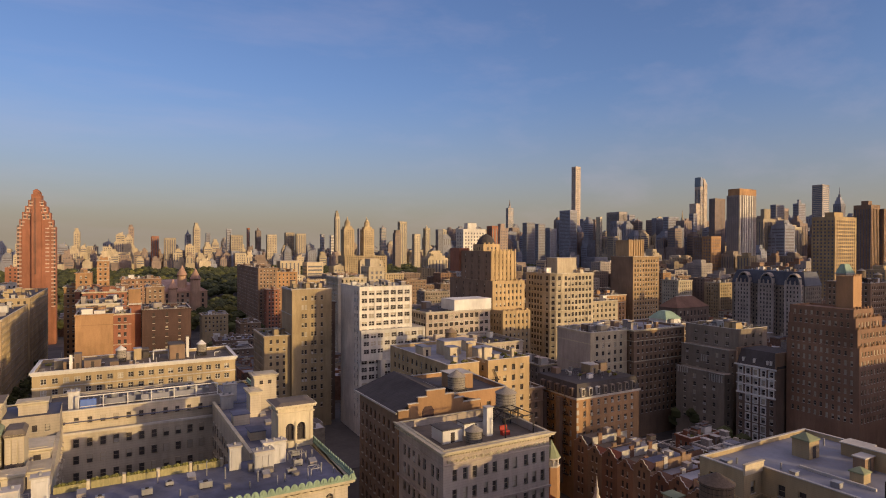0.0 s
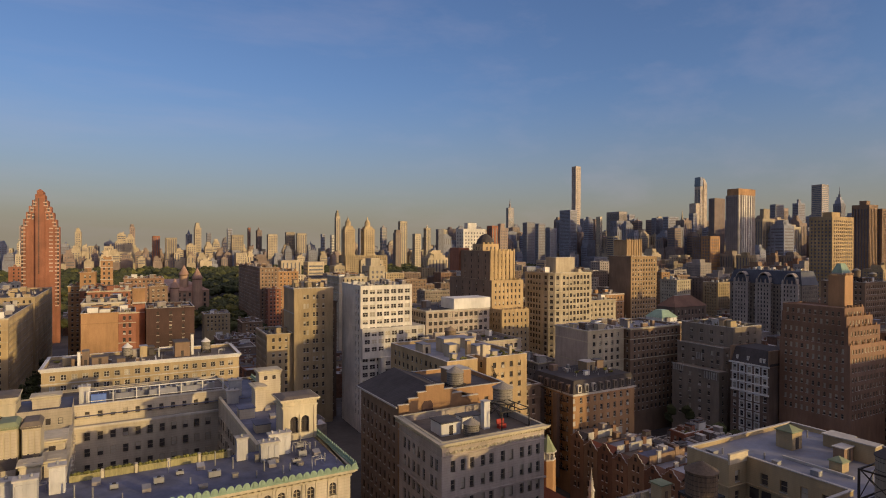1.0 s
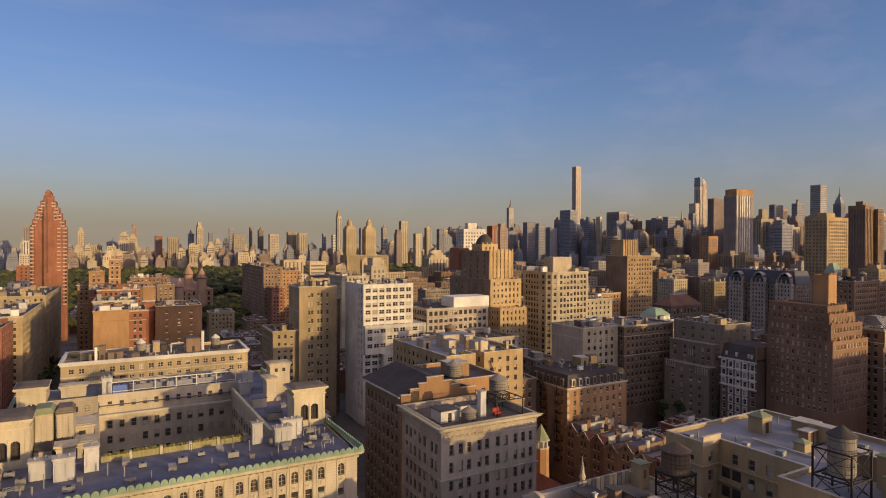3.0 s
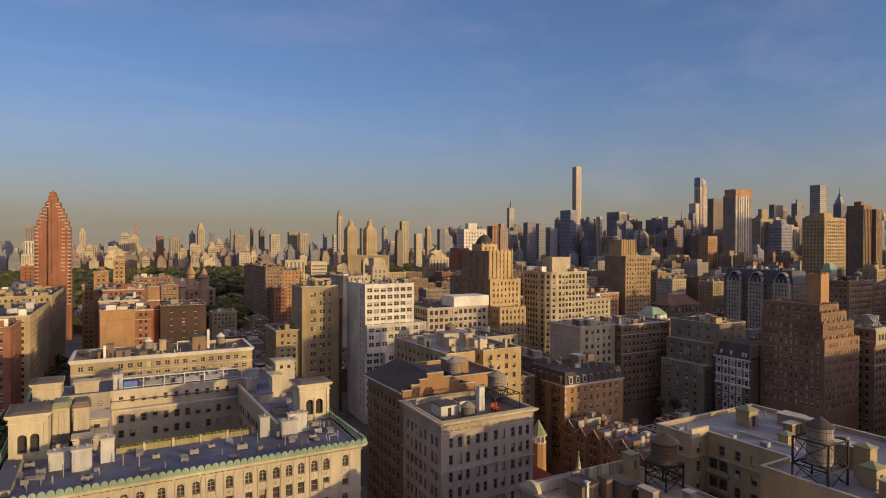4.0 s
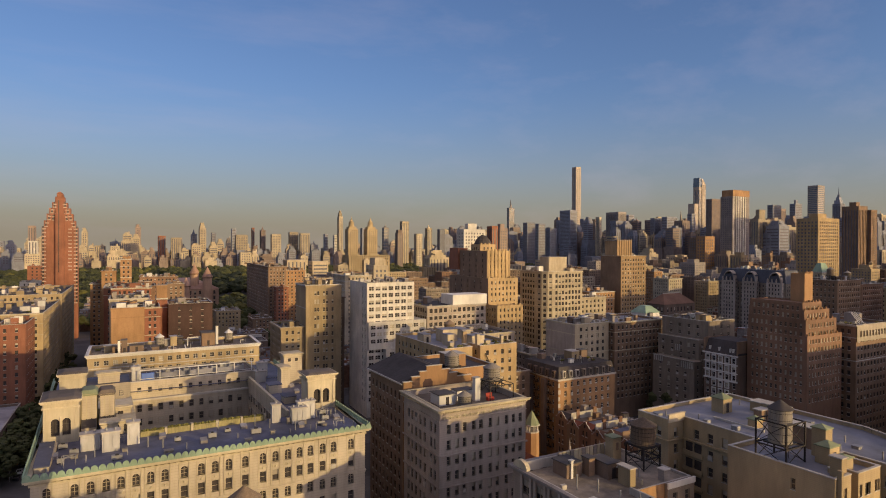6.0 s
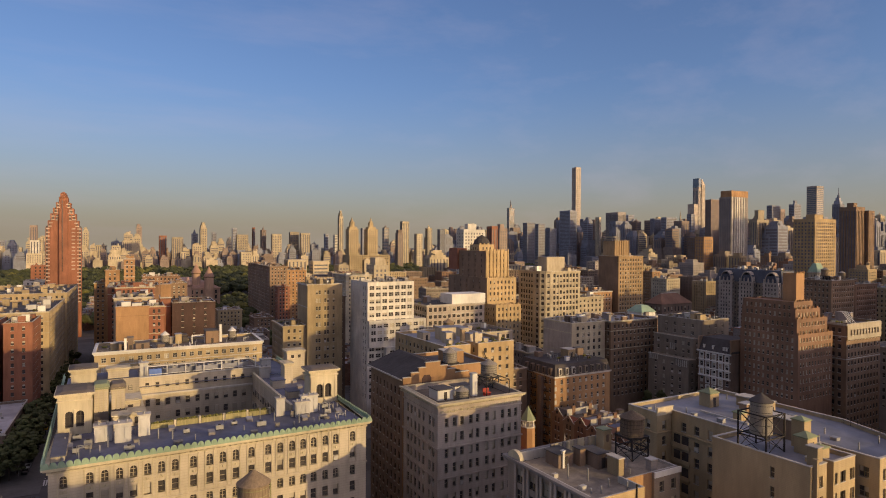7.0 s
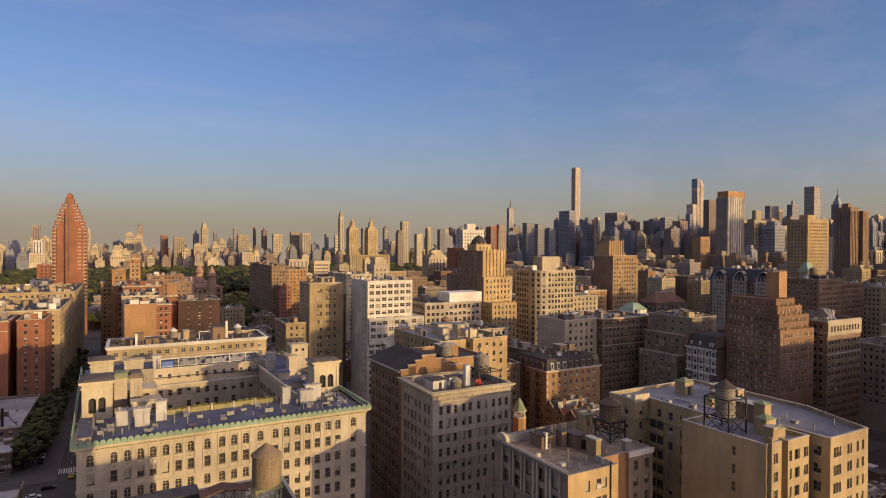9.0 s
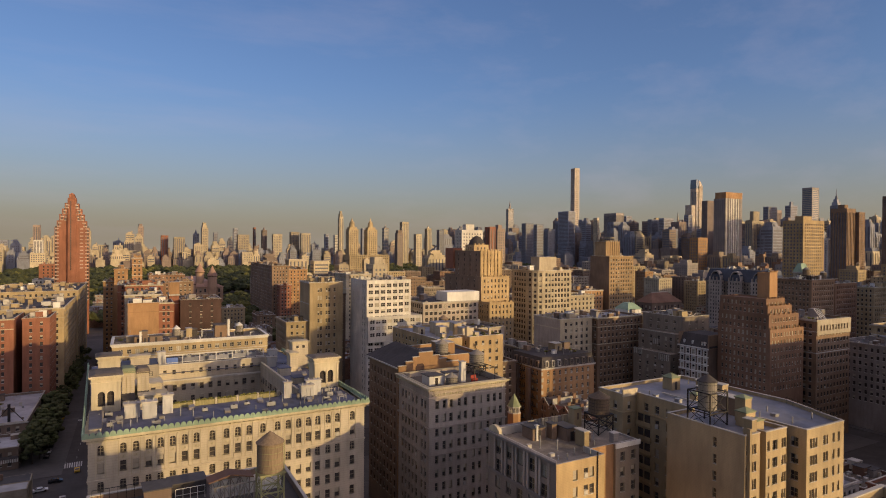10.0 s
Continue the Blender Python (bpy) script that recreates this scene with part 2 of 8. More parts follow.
def pane_material(name, base, rough, spec=0.5):
    mat = bpy.data.materials.new(name)
    mat.use_nodes = True
    n, l = mat.node_tree.nodes, mat.node_tree.links
    b = n["Principled BSDF"]
    noise_tex = n.new("ShaderNodeTexNoise")
    noise_tex.inputs["Scale"].default_value = 0.8
    l.new(n.new("ShaderNodeNewGeometry").outputs["Position"], noise_tex.inputs["Vector"])
    ramp = n.new("ShaderNodeMix")
    ramp.data_type = "RGBA"
    l.new(noise_tex.outputs[0], ramp.inputs[0])
    ramp.inputs[6].default_value = (*[c * 0.4 for c in base], 1)
    ramp.inputs[7].default_value = (*[c * 1.6 for c in base], 1)
    l.new(ramp.outputs[2], b.inputs["Base Color"])
    b.inputs["Roughness"].default_value = rough
    b.inputs["Specular IOR Level"].default_value = spec
    return mat


GLASS = pane_material("window_glass", (0.06, 0.052, 0.048), 0.12)
GLASS_BLUE = pane_material("curtain_wall_glass", (0.10, 0.13, 0.17), 0.15, 0.8)
# paler panes for far windows, with the haze put into their colour
FAR_GLASS = pane_material("hazed_window_glass", (0.13, 0.12, 0.13), 0.35, 0.3)


# ---- tools ----
class Shape:
    """Collects faces for one mesh."""

    def __init__(self):
        self.v, self.f, self.m = [], [], []

    def face(self, pts, mi=0):
        b = len(self.v)
        self.v.extend(pts)
        self.f.append(tuple(range(b, b + len(pts))))
        self.m.append(mi)

    def box(self, x0, x1, y0, y1, z0, z1, mi=0):
        b = len(self.v)
        self.v.extend([(x0, y0, z0), (x1, y0, z0), (x1, y1, z0), (x0, y1, z0), (x0, y0, z1), (x1, y0, z1), (x1, y1, z1), (x0, y1, z1)])
        for q in ((0, 1, 5, 4), (1, 2, 6, 5), (2, 3, 7, 6), (3, 0, 4, 7), (4, 5, 6, 7), (3, 2, 1, 0)):
            self.f.append(tuple(b + i for i in q))
            self.m.append(mi)

    def prism(self, poly, z0, z1, mi=0, top=True):
        k = len(poly)
        for i in range(k):
            (ax, ay), (bx, by) = poly[i], poly[(i + 1) % k]
            self.face([(ax, ay, z0), (bx, by, z0), (bx, by, z1), (ax, ay, z1)], mi)
        if top:
            self.face([(x, y, z1) for x, y in poly], mi)

    def cone(self, cx, cy, z0, z1, r0, r1, n=16, mi=0, cap=True):
        ring = [(math.cos(2 * math.pi * i / n), math.sin(2 * math.pi * i / n)) for i in range(n)]
        for i in range(n):
            (a, b), (c, d) = ring[i], ring[(i + 1) % n]
            if r1 < 1e-4:
                self.face([(cx + a * r0, cy + b * r0, z0), (cx + c * r0, cy + d * r0, z0), (cx, cy, z1)], mi)
            else:
                self.face([(cx + a * r0, cy + b * r0, z0), (cx + c * r0, cy + d * r0, z0), (cx + c * r1, cy + d * r1, z1), (cx + a * r1, cy + b * r1, z1)], mi)
        if cap and r1 > 1e-4:
            self.face([(cx + a * r1, cy + b * r1, z1) for a, b in ring], mi)

    def beam(self, a, b, w=0.12, mi=0):
        a, b = Vector(a), Vector(b)
        d = (b - a).normalized()
        s = d.cross(Vector((0, 0, 1)) if abs(d.z) < 0.95 else Vector((1, 0, 0))).normalized() * w / 2
        t = d.cross(s).normalized() * w / 2
        c = [s + t, s - t, -s - t, -s + t]
        base = len(self.v)
        self.v.extend([tuple(a + k) for k in c] + [tuple(b + k) for k in c])
        for i in range(4):
            j = (i + 1) % 4
            self.f.append((base + i, base + j, base + 4 + j, base + 4 + i))
            self.m.append(mi)
        self.f.append((base + 4, base + 5, base + 6, base + 7))
        self.m.append(mi)
        self.f.append((base + 3, base + 2, base + 1, base))
        self.m.append(mi)

    def hip(self, x0, x1, y0, y1, z0, z1, inset, mi=0):
        """A roof that narrows upwards to a flat top."""
        k = inset
        b = len(self.v)
        self.v.extend([(x0, y0, z0), (x1, y0, z0), (x1, y1, z0), (x0, y1, z0), (x0 + k, y0 + k, z1), (x1 - k, y0 + k, z1), (x1 - k, y1 - k, z1), (x0 + k, y1 - k, z1)])
        for q in ((0, 1, 5, 4), (1, 2, 6, 5), (2, 3, 7, 6), (3, 0, 4, 7), (4, 5, 6, 7)):
            self.f.append(tuple(b + i for i in q))
            self.m.append(mi)

    def weld(self):
        """Joins points that coincide, so that touching faces become one piece."""
        seen, index, verts = {}, [], []
        for p in self.v:
            q = tuple(round(c, 4) for c in p)
            if q not in seen:
                seen[q] = len(verts)
                verts.append(q)
            index.append(seen[q])
        self.v, self.f = verts, [tuple(index[i] for i in f) for f in self.f]
        return self

    def mesh(self, name, mats):
        me = bpy.data.meshes.new(name)
        me.from_pydata([tuple(p) for p in self.v], [], self.f)
        for mat in mats:
            me.materials.append(mat)
        me.polygons.foreach_set("material_index", self.m)
        me.update()
        return me


def part(name, shape, mats, parent=None, label=""):
    mats = mats if isinstance(mats, (list, tuple)) else [mats]
    ob = new(name, shape.mesh(name, mats) if isinstance(shape, Shape) else shape)
    if parent:
        ob.parent = parent
        ob.matrix_parent_inverse = Matrix.Translation(-parent.location) if parent.location.length else Matrix()
    if label:
        ob["label"] = label
    return ob


def thing(name, label, category, at=(0, 0, 0), group="", kind=""):
    ob = new(name)
    ob.empty_display_size = 0.5
    ob.location = at
    return tagged(ob, label, category, group, kind)


SKEW = 0.045      # the cross streets lean this much against the avenue fronts


def rect(x0, x1, y0, y1):
    """A building plot: its sides follow the lean of the cross streets."""
    k = SKEW * (y1 - y0)
    return [(x0, y0), (x1, y0), (x1 + k, y1), (x0 + k, y1)]


def inset(poly, d):
    """A polygon that runs counter-clockwise, drawn in by d."""
    out, k = [], len(poly)
    for i in range(k):
        p, q, r = Vector(poly[i - 1]), Vector(poly[i]), Vector(poly[(i + 1) % k])
        a, b = (q - p).normalized(), (r - q).normalized()
        na, nb = Vector((-a.y, a.x)), Vector((-b.y, b.x))
        den = 1 + na.dot(nb)
        w = (na + nb) * (d / max(den, 0.15))
        out.append((q.x + w.x, q.y + w.y))
    return out


WINDOW_MESHES = {}


def window_mesh(w, h, frame_mat, kind="sash"):
    """One window in one piece that fills an opening: frame, rail, mullion, sunk panes and a sill. Its own x runs along the wall, y points out."""
    key = (round(w, 2), round(h, 2), frame_mat.name, kind)
    if key in WINDOW_MESHES:
        return WINDOW_MESHES[key]
    s, b, r = Shape(), 0.09, w / 2
    xs = [-r - 0.08, -r, -r + b] + ([-0.05, 0.05] if w > 1.5 or kind == "arch" else []) + [r - b, r, r + 0.08]
    head = h - r if kind == "arch" else h
    zs = [-0.12, 0.0, b, head * 0.5 - 0.04, head * 0.5 + 0.04, head - b, head]
    n, m = len(xs) - 1, len(zs) - 1
    def cell(i, j):
        """Depth and material of one cell; None outside the window."""
        if j == 0:
            return 0.28, 3
        if i in (0, n - 1):
            return None
        if i in (1, n - 2) or j in (1, 3, 5) or (n == 7 and i == 3):
            return 0.0, 0
        if kind == "unit" and j == 2 and n == 5:
            return 0.34, 3
        if kind == "blind" or (kind == "half" and j == 4):
            return -0.05, 2
        return -0.06, 1
    for i in range(n):
        for j in range(m):
            c = cell(i, j)
            if not c:
                continue
            d, mi = c
            s.face([(xs[i + 1], d, zs[j]), (xs[i], d, zs[j]), (xs[i], d, zs[j + 1]), (xs[i + 1], d, zs[j + 1])], mi)
            for di, dj, q in ((1, 0, ((1, 0), (1, 1))), (0, 1, ((0, 1), (1, 1)))):
                k = cell(i + di, j + dj) if i + di < n and j + dj < m else None
                if k and abs(k[0] - d) > 1e-6:
                    p0, p1 = [(xs[i + u], zs[j + v]) for u, v in q]
                    s.face([(p0[0], d, p0[1]), (p1[0], d, p1[1]), (p1[0], k[0], p1[1]), (p0[0], k[0], p0[1])], 3 if j == 0 or kind == "unit" else 0)
    if kind == "arch":
        k = 8
        arc = [(-math.cos(math.pi * i / k), math.sin(math.pi * i / k)) for i in range(k + 1)]
        for i in range(k):
            (ax, az), (bx, bz) = arc[i], arc[i + 1]
            q = r - b
            s.face([(ax * r, 0, head + az * r), (bx * r, 0, head + bz * r), (bx * q, 0, head + bz * q), (ax * q, 0, head + az * q)], 0)
            s.face([(ax * q, 0, head + az * q), (bx * q, 0, head + bz * q), (bx * q, -0.06, head + bz * q), (ax * q, -0.06, head + az * q)], 0)
            s.face([(0, -0.06, head), (ax * q, -0.06, head + az * q), (bx * q, -0.06, head + bz * q)], 1)
        s.face([(-0.04, 0, head), (0.04, 0, head), (0.04, 0, h - b / 2), (-0.04, 0, h - b / 2)], 0)
    s.weld()
    me = s.mesh("window", [frame_mat, GLASS, BLIND, COPING])
    WINDOW_MESHES[key] = me
    return me


def wall(s, p0, p1, z0, z1, fh=3.4, bay=3.0, ww=1.2, wh=1.8, top=1.6, rec=0.28, low=0.0, centres=None, arches=(), put=None, mi=0, rng=random, plain=False, coarse=False):
    """One wall from p0 to p1 (its outside is on the right hand), with recessed openings, floor by floor from the top.
    put: a list that takes (x, y, z, angle, w, h, arch) for window objects; without it panes are faces of the wall."""
    ax, ay = p0
    bx, by = p1
    L = math.hypot(bx - ax, by - ay)
    ux, uy = (bx - ax) / L, (by - ay) / L
    nx, ny = uy, -ux
    P = lambda u, z, d=0.0: (ax + ux * u - nx * d, ay + uy * u - ny * d, z)
    if plain or L < ww + 1.0:
        s.face([P(0, z0), P(L, z0), P(L, z1), P(0, z1)], mi)
        return
    if centres is None:
        nb = max(1, int((L - 1.2) / bay))
        centres = [L / 2 + (i - (nb - 1) / 2) * bay for i in range(nb)]
    angle = math.atan2(uy, ux)
    tops, z = [], z1 - top
    while z - wh > max(z0 + 0.3, low):
        tops.append(z)
        z -= fh
    edge = z1
    for r, t in enumerate(tops):
        s.face([P(0, t), P(L, t), P(L, edge), P(0, edge)], mi)
        b = t - wh
        u = 0.0
        for c in centres:
            w = ww
            u0, u1 = c - w / 2, c + w / 2
            s.face([P(u, b), P(u0, b), P(u0, t), P(u, t)], mi)
            u = u1
            arch = r in arches
            if arch:
                rad, n = w / 2, 8
                arc = [(c - math.cos(math.pi * i / n) * rad, t - rad + math.sin(math.pi * i / n) * rad) for i in range(n + 1)]
                for i in range(n):
                    (a, za), (d, zd) = arc[i], arc[i + 1]
                    s.face([P(a, za), P(d, zd), P(d, t), P(a, t)], mi)
                    s.face([P(a, za), P(a, za, rec), P(d, zd, rec), P(d, zd)], mi)
                jamb = t - rad
            else:
                jamb = t
                s.face([P(u0, t), P(u0, t, rec), P(u1, t, rec), P(u1, t)], mi)
            if not coarse:
                s.face([P(u0, b), P(u0, b, rec), P(u0, jamb, rec), P(u0, jamb)], mi)
                s.face([P(u1, b, rec), P(u1, b), P(u1, jamb), P(u1, jamb, rec)], mi)
            s.face([P(u0, b), P(u1, b), P(u1, b, rec), P(u0, b, rec)], mi)
            if put is None:
                if not coarse and not arch:
                    o0, o1 = u0 - 0.12, u1 + 0.12
                    s.face([P(o0, b - 0.22, -0.14), P(o1, b - 0.22, -0.14), P(o1, b, -0.14), P(o0, b, -0.14)], 3)
                    s.face([P(o0, b, -0.14), P(o1, b, -0.14), P(o1, b, 0), P(o0, b, 0)], 3)
                k = rng.random()
                if k > 0.75 and not coarse:
                    mid = b + wh * rng.choice((0.3, 0.5, 0.6))
                    s.face([P(u0, b, rec), P(u1, b, rec), P(u1, mid, rec), P(u0, mid, rec)], 1)
                    s.face([P(u0, mid, rec), P(u1, mid, rec), P(u1, t, rec), P(u0, t, rec)], 2)
                else:
                    s.face([P(u0, b, rec), P(u1, b, rec), P(u1, t, rec), P(u0, t, rec)], 1)
            else:
                q = P(c, b, rec - 0.07)
                put.append((q[0], q[1], b, angle, w, wh, arch))
        s.face([P(u, b), P(L, b), P(L, t), P(u, t)], mi)
        edge = b
    s.face([P(0, z0), P(L, z0), P(L, edge), P(0, edge)], mi)


def put_windows(places, owner, frame_mat, rng, units=0.06, drawn=0.10):
    for x, y, z, a, w, h, arch in places:
        k = rng.random()
        kind = "arch" if arch else "blind" if k < drawn else "half" if k < drawn + 0.22 else "unit" if k < drawn + 0.22 + units and w > 0.95 else "sash"
        ob = new("window", window_mesh(w, h, frame_mat, kind))
        ob.parent = owner
        ob.matrix_parent_inverse = Matrix.Translation(-owner.location)
        ob.matrix_basis = Matrix.LocRotScale((x, y, z), Euler((0, 0, a + math.pi)), None)


def parapet_roof(owner, poly, z1, depth, wall_mat, roof_mat, coping=COPING, cope_over=0.08, thick=0.35, into=None):
    """Roof surface below a parapet, the parapet's inside, and a coping round its top."""
    inner = inset(poly, thick)
    s = Shape()
    s.face([(x, y, z1 - depth) for x, y in inner])
    part("roof", s, roof_mat, owner)
    s, k = into or Shape(), len(poly)
    ci = 3 if into else 0
    out, inn = inset(poly, -cope_over), inset(poly, thick + cope_over)
    for i in range(k):
        j = (i + 1) % k
        s.face([(*out[i], z1), (*out[j], z1), (*out[j], z1 + 0.16), (*out[i], z1 + 0.16)], ci)
        s.face([(*out[i], z1 + 0.16), (*out[j], z1 + 0.16), (*inn[j], z1 + 0.16), (*inn[i], z1 + 0.16)], ci)
        s.face([(*inn[j], z1), (*inn[i], z1), (*inn[i], z1 + 0.16), (*inn[j], z1 + 0.16)], ci)
        s.face([(*inn[i], z1), (*inn[j], z1), (*out[j], z1), (*out[i], z1)], ci)
    if not into:
        part("coping", s, coping, owner)
    return inner


def cornice(owner, poly, z, steps, mat, edges=None):
    """A stepped cornice round a polygon: steps of (projection, bottom, top) against z."""
    k, s = len(poly), Shape()
    for proj, h0, h1 in steps:
        a, b = inset(poly, -0.002), inset(poly, -proj)
        for i in range(k):
            if edges is not None and i not in edges:
                continue
            j = (i + 1) % k
            s.face([(*b[i], z + h0), (*b[j], z + h0), (*b[j], z + h1), (*b[i], z + h1)])
            s.face([(*b[i], z + h1), (*b[j], z + h1), (*a[j], z + h1), (*a[i], z + h1)])
            s.face([(*a[i], z + h0), (*a[j], z + h0), (*b[j], z + h0), (*b[i], z + h0)])
            for q, r in ((a[i], b[i]), (b[j], a[j])):
                s.face([(*q, z + h0), (*r, z + h0), (*r, z + h1), (*q, z + h1)])
    return part("cornice", s, mat, owner)


def bulkhead(owner, x0, x1, y0, y1, z0, z1, mat, cap=None, peak=0.0, name="bulkhead", door=True, fused=False):
    """A roof house with an overhanging cap, and a door in its west side."""
    s = Shape()
    s.prism(rect(x0, x1, y0, y1), z0, z1, 0)
    if fused:
        s.box(x0 - 0.12, x1 + 0.12, y0 - 0.12, y1 + 0.12, z1, z1 + 0.16, 1)
        return part(name, s, [mat, cap or COPING], owner)
    ob = part(name, s, mat, owner)
    s = Shape()
    s.box(x0 - 0.15, x1 + 0.15, y0 - 0.15, y1 + 0.15, z1, z1 + 0.18)
    if peak:
        cx, cy, t = (x0 + x1) / 2, (y0 + y1) / 2, z1 + 0.18
        c = [(x0 - 0.15, y0 - 0.15), (x1 + 0.15, y0 - 0.15), (x1 + 0.15, y1 + 0.15), (x0 - 0.15, y1 + 0.15)]
        for i in range(4):
            s.face([(*c[i], t), (*c[(i + 1) % 4], t), (cx, cy, t + peak)])
    part("cap", s, cap or COPING, ob)
    if door and x1 - x0 > 1.8 and z1 - z0 > 2.3:
        s = Shape()
        s.box((x0 + x1) / 2 - 0.45, (x0 + x1) / 2 + 0.45, y0 - 0.05, y0 + 0.02, z0 + 0.1, z0 + 2.1)
        part("door", s, FRAME_DARK, ob)
    return ob


def water_tower(x, y, z, r=2.2, h=4.0, legs=4.0, wood=WOOD, roof=GREY_WOOD, steel=DARK_STEEL, label="round wooden water tank on a steel frame", spread=None, peak=1.5, cage=0.0):
    """A stave tank with hoops and a cone roof, on four braced legs."""
    t = thing("water_tower", label, "water tower", (x, y, z), "rooftop water tanks")
    k = spread or r * 0.85
    if legs:
        for a, b in ((-k, -k), (k, -k), (k, k), (-k, k)):
            q = Shape()
            q.beam((x + a, y + b, z), (x + a, y + b, z + legs + cage), 0.24)
            part("leg", q, steel, t)
        levels = [z + 0.1, z + legs / 2, z + legs] if legs > 3 else [z + 0.1, z + legs] + ([z + legs + cage] if cage else [])
        corners = [(x - k, y - k), (x + k, y - k), (x + k, y + k), (x - k, y + k)]
        for lo, hi in zip(levels, levels[1:]):
            for i in range(4):
                a, b = corners[i], corners[(i + 1) % 4]
                for p, q, w, what in ((( *a, lo), (*b, hi), 0.1, "brace"), ((*b, lo), (*a, hi), 0.1, "brace"), ((*a, hi - 0.1), (*b, hi - 0.1), 0.2, "girder")):
                    s = Shape()
                    s.beam(p, q, w)
                    part(what, s, steel, t)
        s = Shape()
        s.box(x - r, x + r, y - r, y + r, z + legs, z + legs + 0.2)
        part("deck", s, steel, t)
    b = z + legs + (0.22 if legs else 0)
    s = Shape()
    n = 26
    ring = []
    for i in range(n):
        for share, dr in ((0.04, 0.0), (0.86, 0.0), (0.90, -0.03), (1.0, -0.03)):
            ang = 2 * math.pi * (i + share) / n
            ring.append((math.cos(ang) * (r + dr), math.sin(ang) * (r + dr)))
    for i in range(len(ring)):
        (p0, p1), (q0, q1) = ring[i], ring[(i + 1) % len(ring)]
        s.face([(x + p0, y + p1, b), (x + q0, y + q1, b), (x + q0 * 0.97, y + q1 * 0.97, b + h), (x + p0 * 0.97, y + p1 * 0.97, b + h)])
    s.weld()
    part("tank", s, wood, t)
    for i in range(5):
        s = Shape()
        hz = b + h * (0.08 + 0.2 * i)
        s.cone(x, y, hz, hz + 0.07, r + 0.025, r + 0.025, n, cap=False)
        part("hoop", s, steel, t)
    s = Shape()
    s.cone(x, y, b + h, b + h + peak, r + 0.15, 0, n)
    s.cone(x, y, b + h - 0.12, b + h, r + 0.15, r + 0.15, n)
    part("cone_roof", s, roof, t)
    s = Shape()
    s.beam((x + r + 0.15, y - 0.3, z), (x + r + 0.15, y - 0.3, b + h), 0.07)
    s.beam((x + r + 0.15, y + 0.1, z), (x + r + 0.15, y + 0.1, b + h), 0.07)
    for i in range(int((b + h - z) / 0.5)):
        s.beam((x + r + 0.15, y - 0.3, z + 0.4 + i * 0.5), (x + r + 0.15, y + 0.1, z + 0.4 + i * 0.5), 0.04)
    part("ladder", s, steel, t)
    return t


def building(name, label, category, poly, z1, mat, roof_mat=ROOF_TAR, fh=3.4, bay=3.0, ww=1.2, wh=1.8, top=1.8, low=0.0, frame_mat=FRAME_DARK, parapet=1.0, sides=None,
             objects=False, seed=1, group="city blocks", cope=COPING, rec=0.28, coarse=False, fused=False, obj_sides=None, special=None, special_w=0.8, **more):
    """A flat-roofed masonry building on a polygon (counter-clockwise). sides: which walls have windows; objects: windows as objects."""
    rng = random.Random(seed)
    cx, cy = sum(p[0] for p in poly) / len(poly), sum(p[1] for p in poly) / len(poly)
    t = thing(name, label, category, (cx, cy, 0), group)
    s, places, k = Shape(), [] if objects else None, len(poly)
    for i in range(k):
        if special and i in special:
            wall(s, poly[i], poly[(i + 1) % k], 0, z1, fh, bay, special_w, wh, top, rec, low, centres=special[i], put=places, rng=rng)
            continue
        wall(s, poly[i], poly[(i + 1) % k], 0, z1, fh, bay, ww, wh, top, rec, low, put=places if obj_sides is None or i in obj_sides else None, rng=rng, plain=sides is not None and i not in sides, coarse=coarse, **more)
    inner = inset(poly, 0.35)
    for i in range(k):
        j = (i + 1) % k
        s.face([(*inner[j], z1 - parapet), (*inner[i], z1 - parapet), (*inner[i], z1), (*inner[j], z1)])
    if fused:
        parapet_roof(t, poly, z1, parapet, mat, roof_mat, cope, into=s)
    part("wall", s, [mat, GLASS, BLIND, cope], t)
    if not fused:
        parapet_roof(t, poly, z1, parapet, mat, roof_mat, cope)
    if places:
        put_windows(places, t, frame_mat, rng)
    return t


# ---- ground, streets, park ----
STREETS = [(-46, -28), (34, 52), (114, 132), (194, 212), (274, 292), (354, 372), (434, 452), (514, 544), (606, 624), (686, 704), (766, 784), (846, 864), (926, 944), (1006, 1024)]
AVENUES = [(69, 99), (183, 226), (300, 322), (576, 600), (862, 890)]
s = Shape()
s.face([(-6000, -3000, 0), (9000, -3000, 0), (9000, 9000, 0), (-6000, 9000, 0)])
tagged(part("ground", s, ASPHALT), "dark asphalt streets at the foot of the blocks", "ground", kind="structure")
xs = [-230, -126, -108] + [v for p in STREETS for v in p]
ys = [-20] + [v for p in AVENUES for v in p]
for i in range(0, len(xs) - 1):
    if i % 2 == 0 and i > 0:
        x0, x1 = xs[i], xs[i + 1]
        for j in range(0, len(ys) - 1, 2):
            s = Shape()
            k = SKEW * (ys[j] - 104)
            s.prism(rect(x0 - 3.5 + k, x1 + 3.5 + k, ys[j] - 4, ys[j + 1] + 4), 0, 0.15)
            tagged(part("pavement", s, PAVING), "grey concrete pavement round a city block", "pavement", kind="structure")
for k in range(20):
    s = Shape()
    s.box(-45.8 + k * 0.78, -45.36 + k * 0.78, 229.4, 235.2, 0.004, 0.012)
    tagged(part("crosswalk_bar", s, ROAD_PAINT), "worn white crosswalk bar on asphalt", "road marking", kind="structure")
s = Shape()
s.box(-45.6, -36.0, 237.0, 237.5, 0.004, 0.012)
tagged(part("stop_line", s, ROAD_PAINT), "white stop line on asphalt", "road marking", kind="structure")
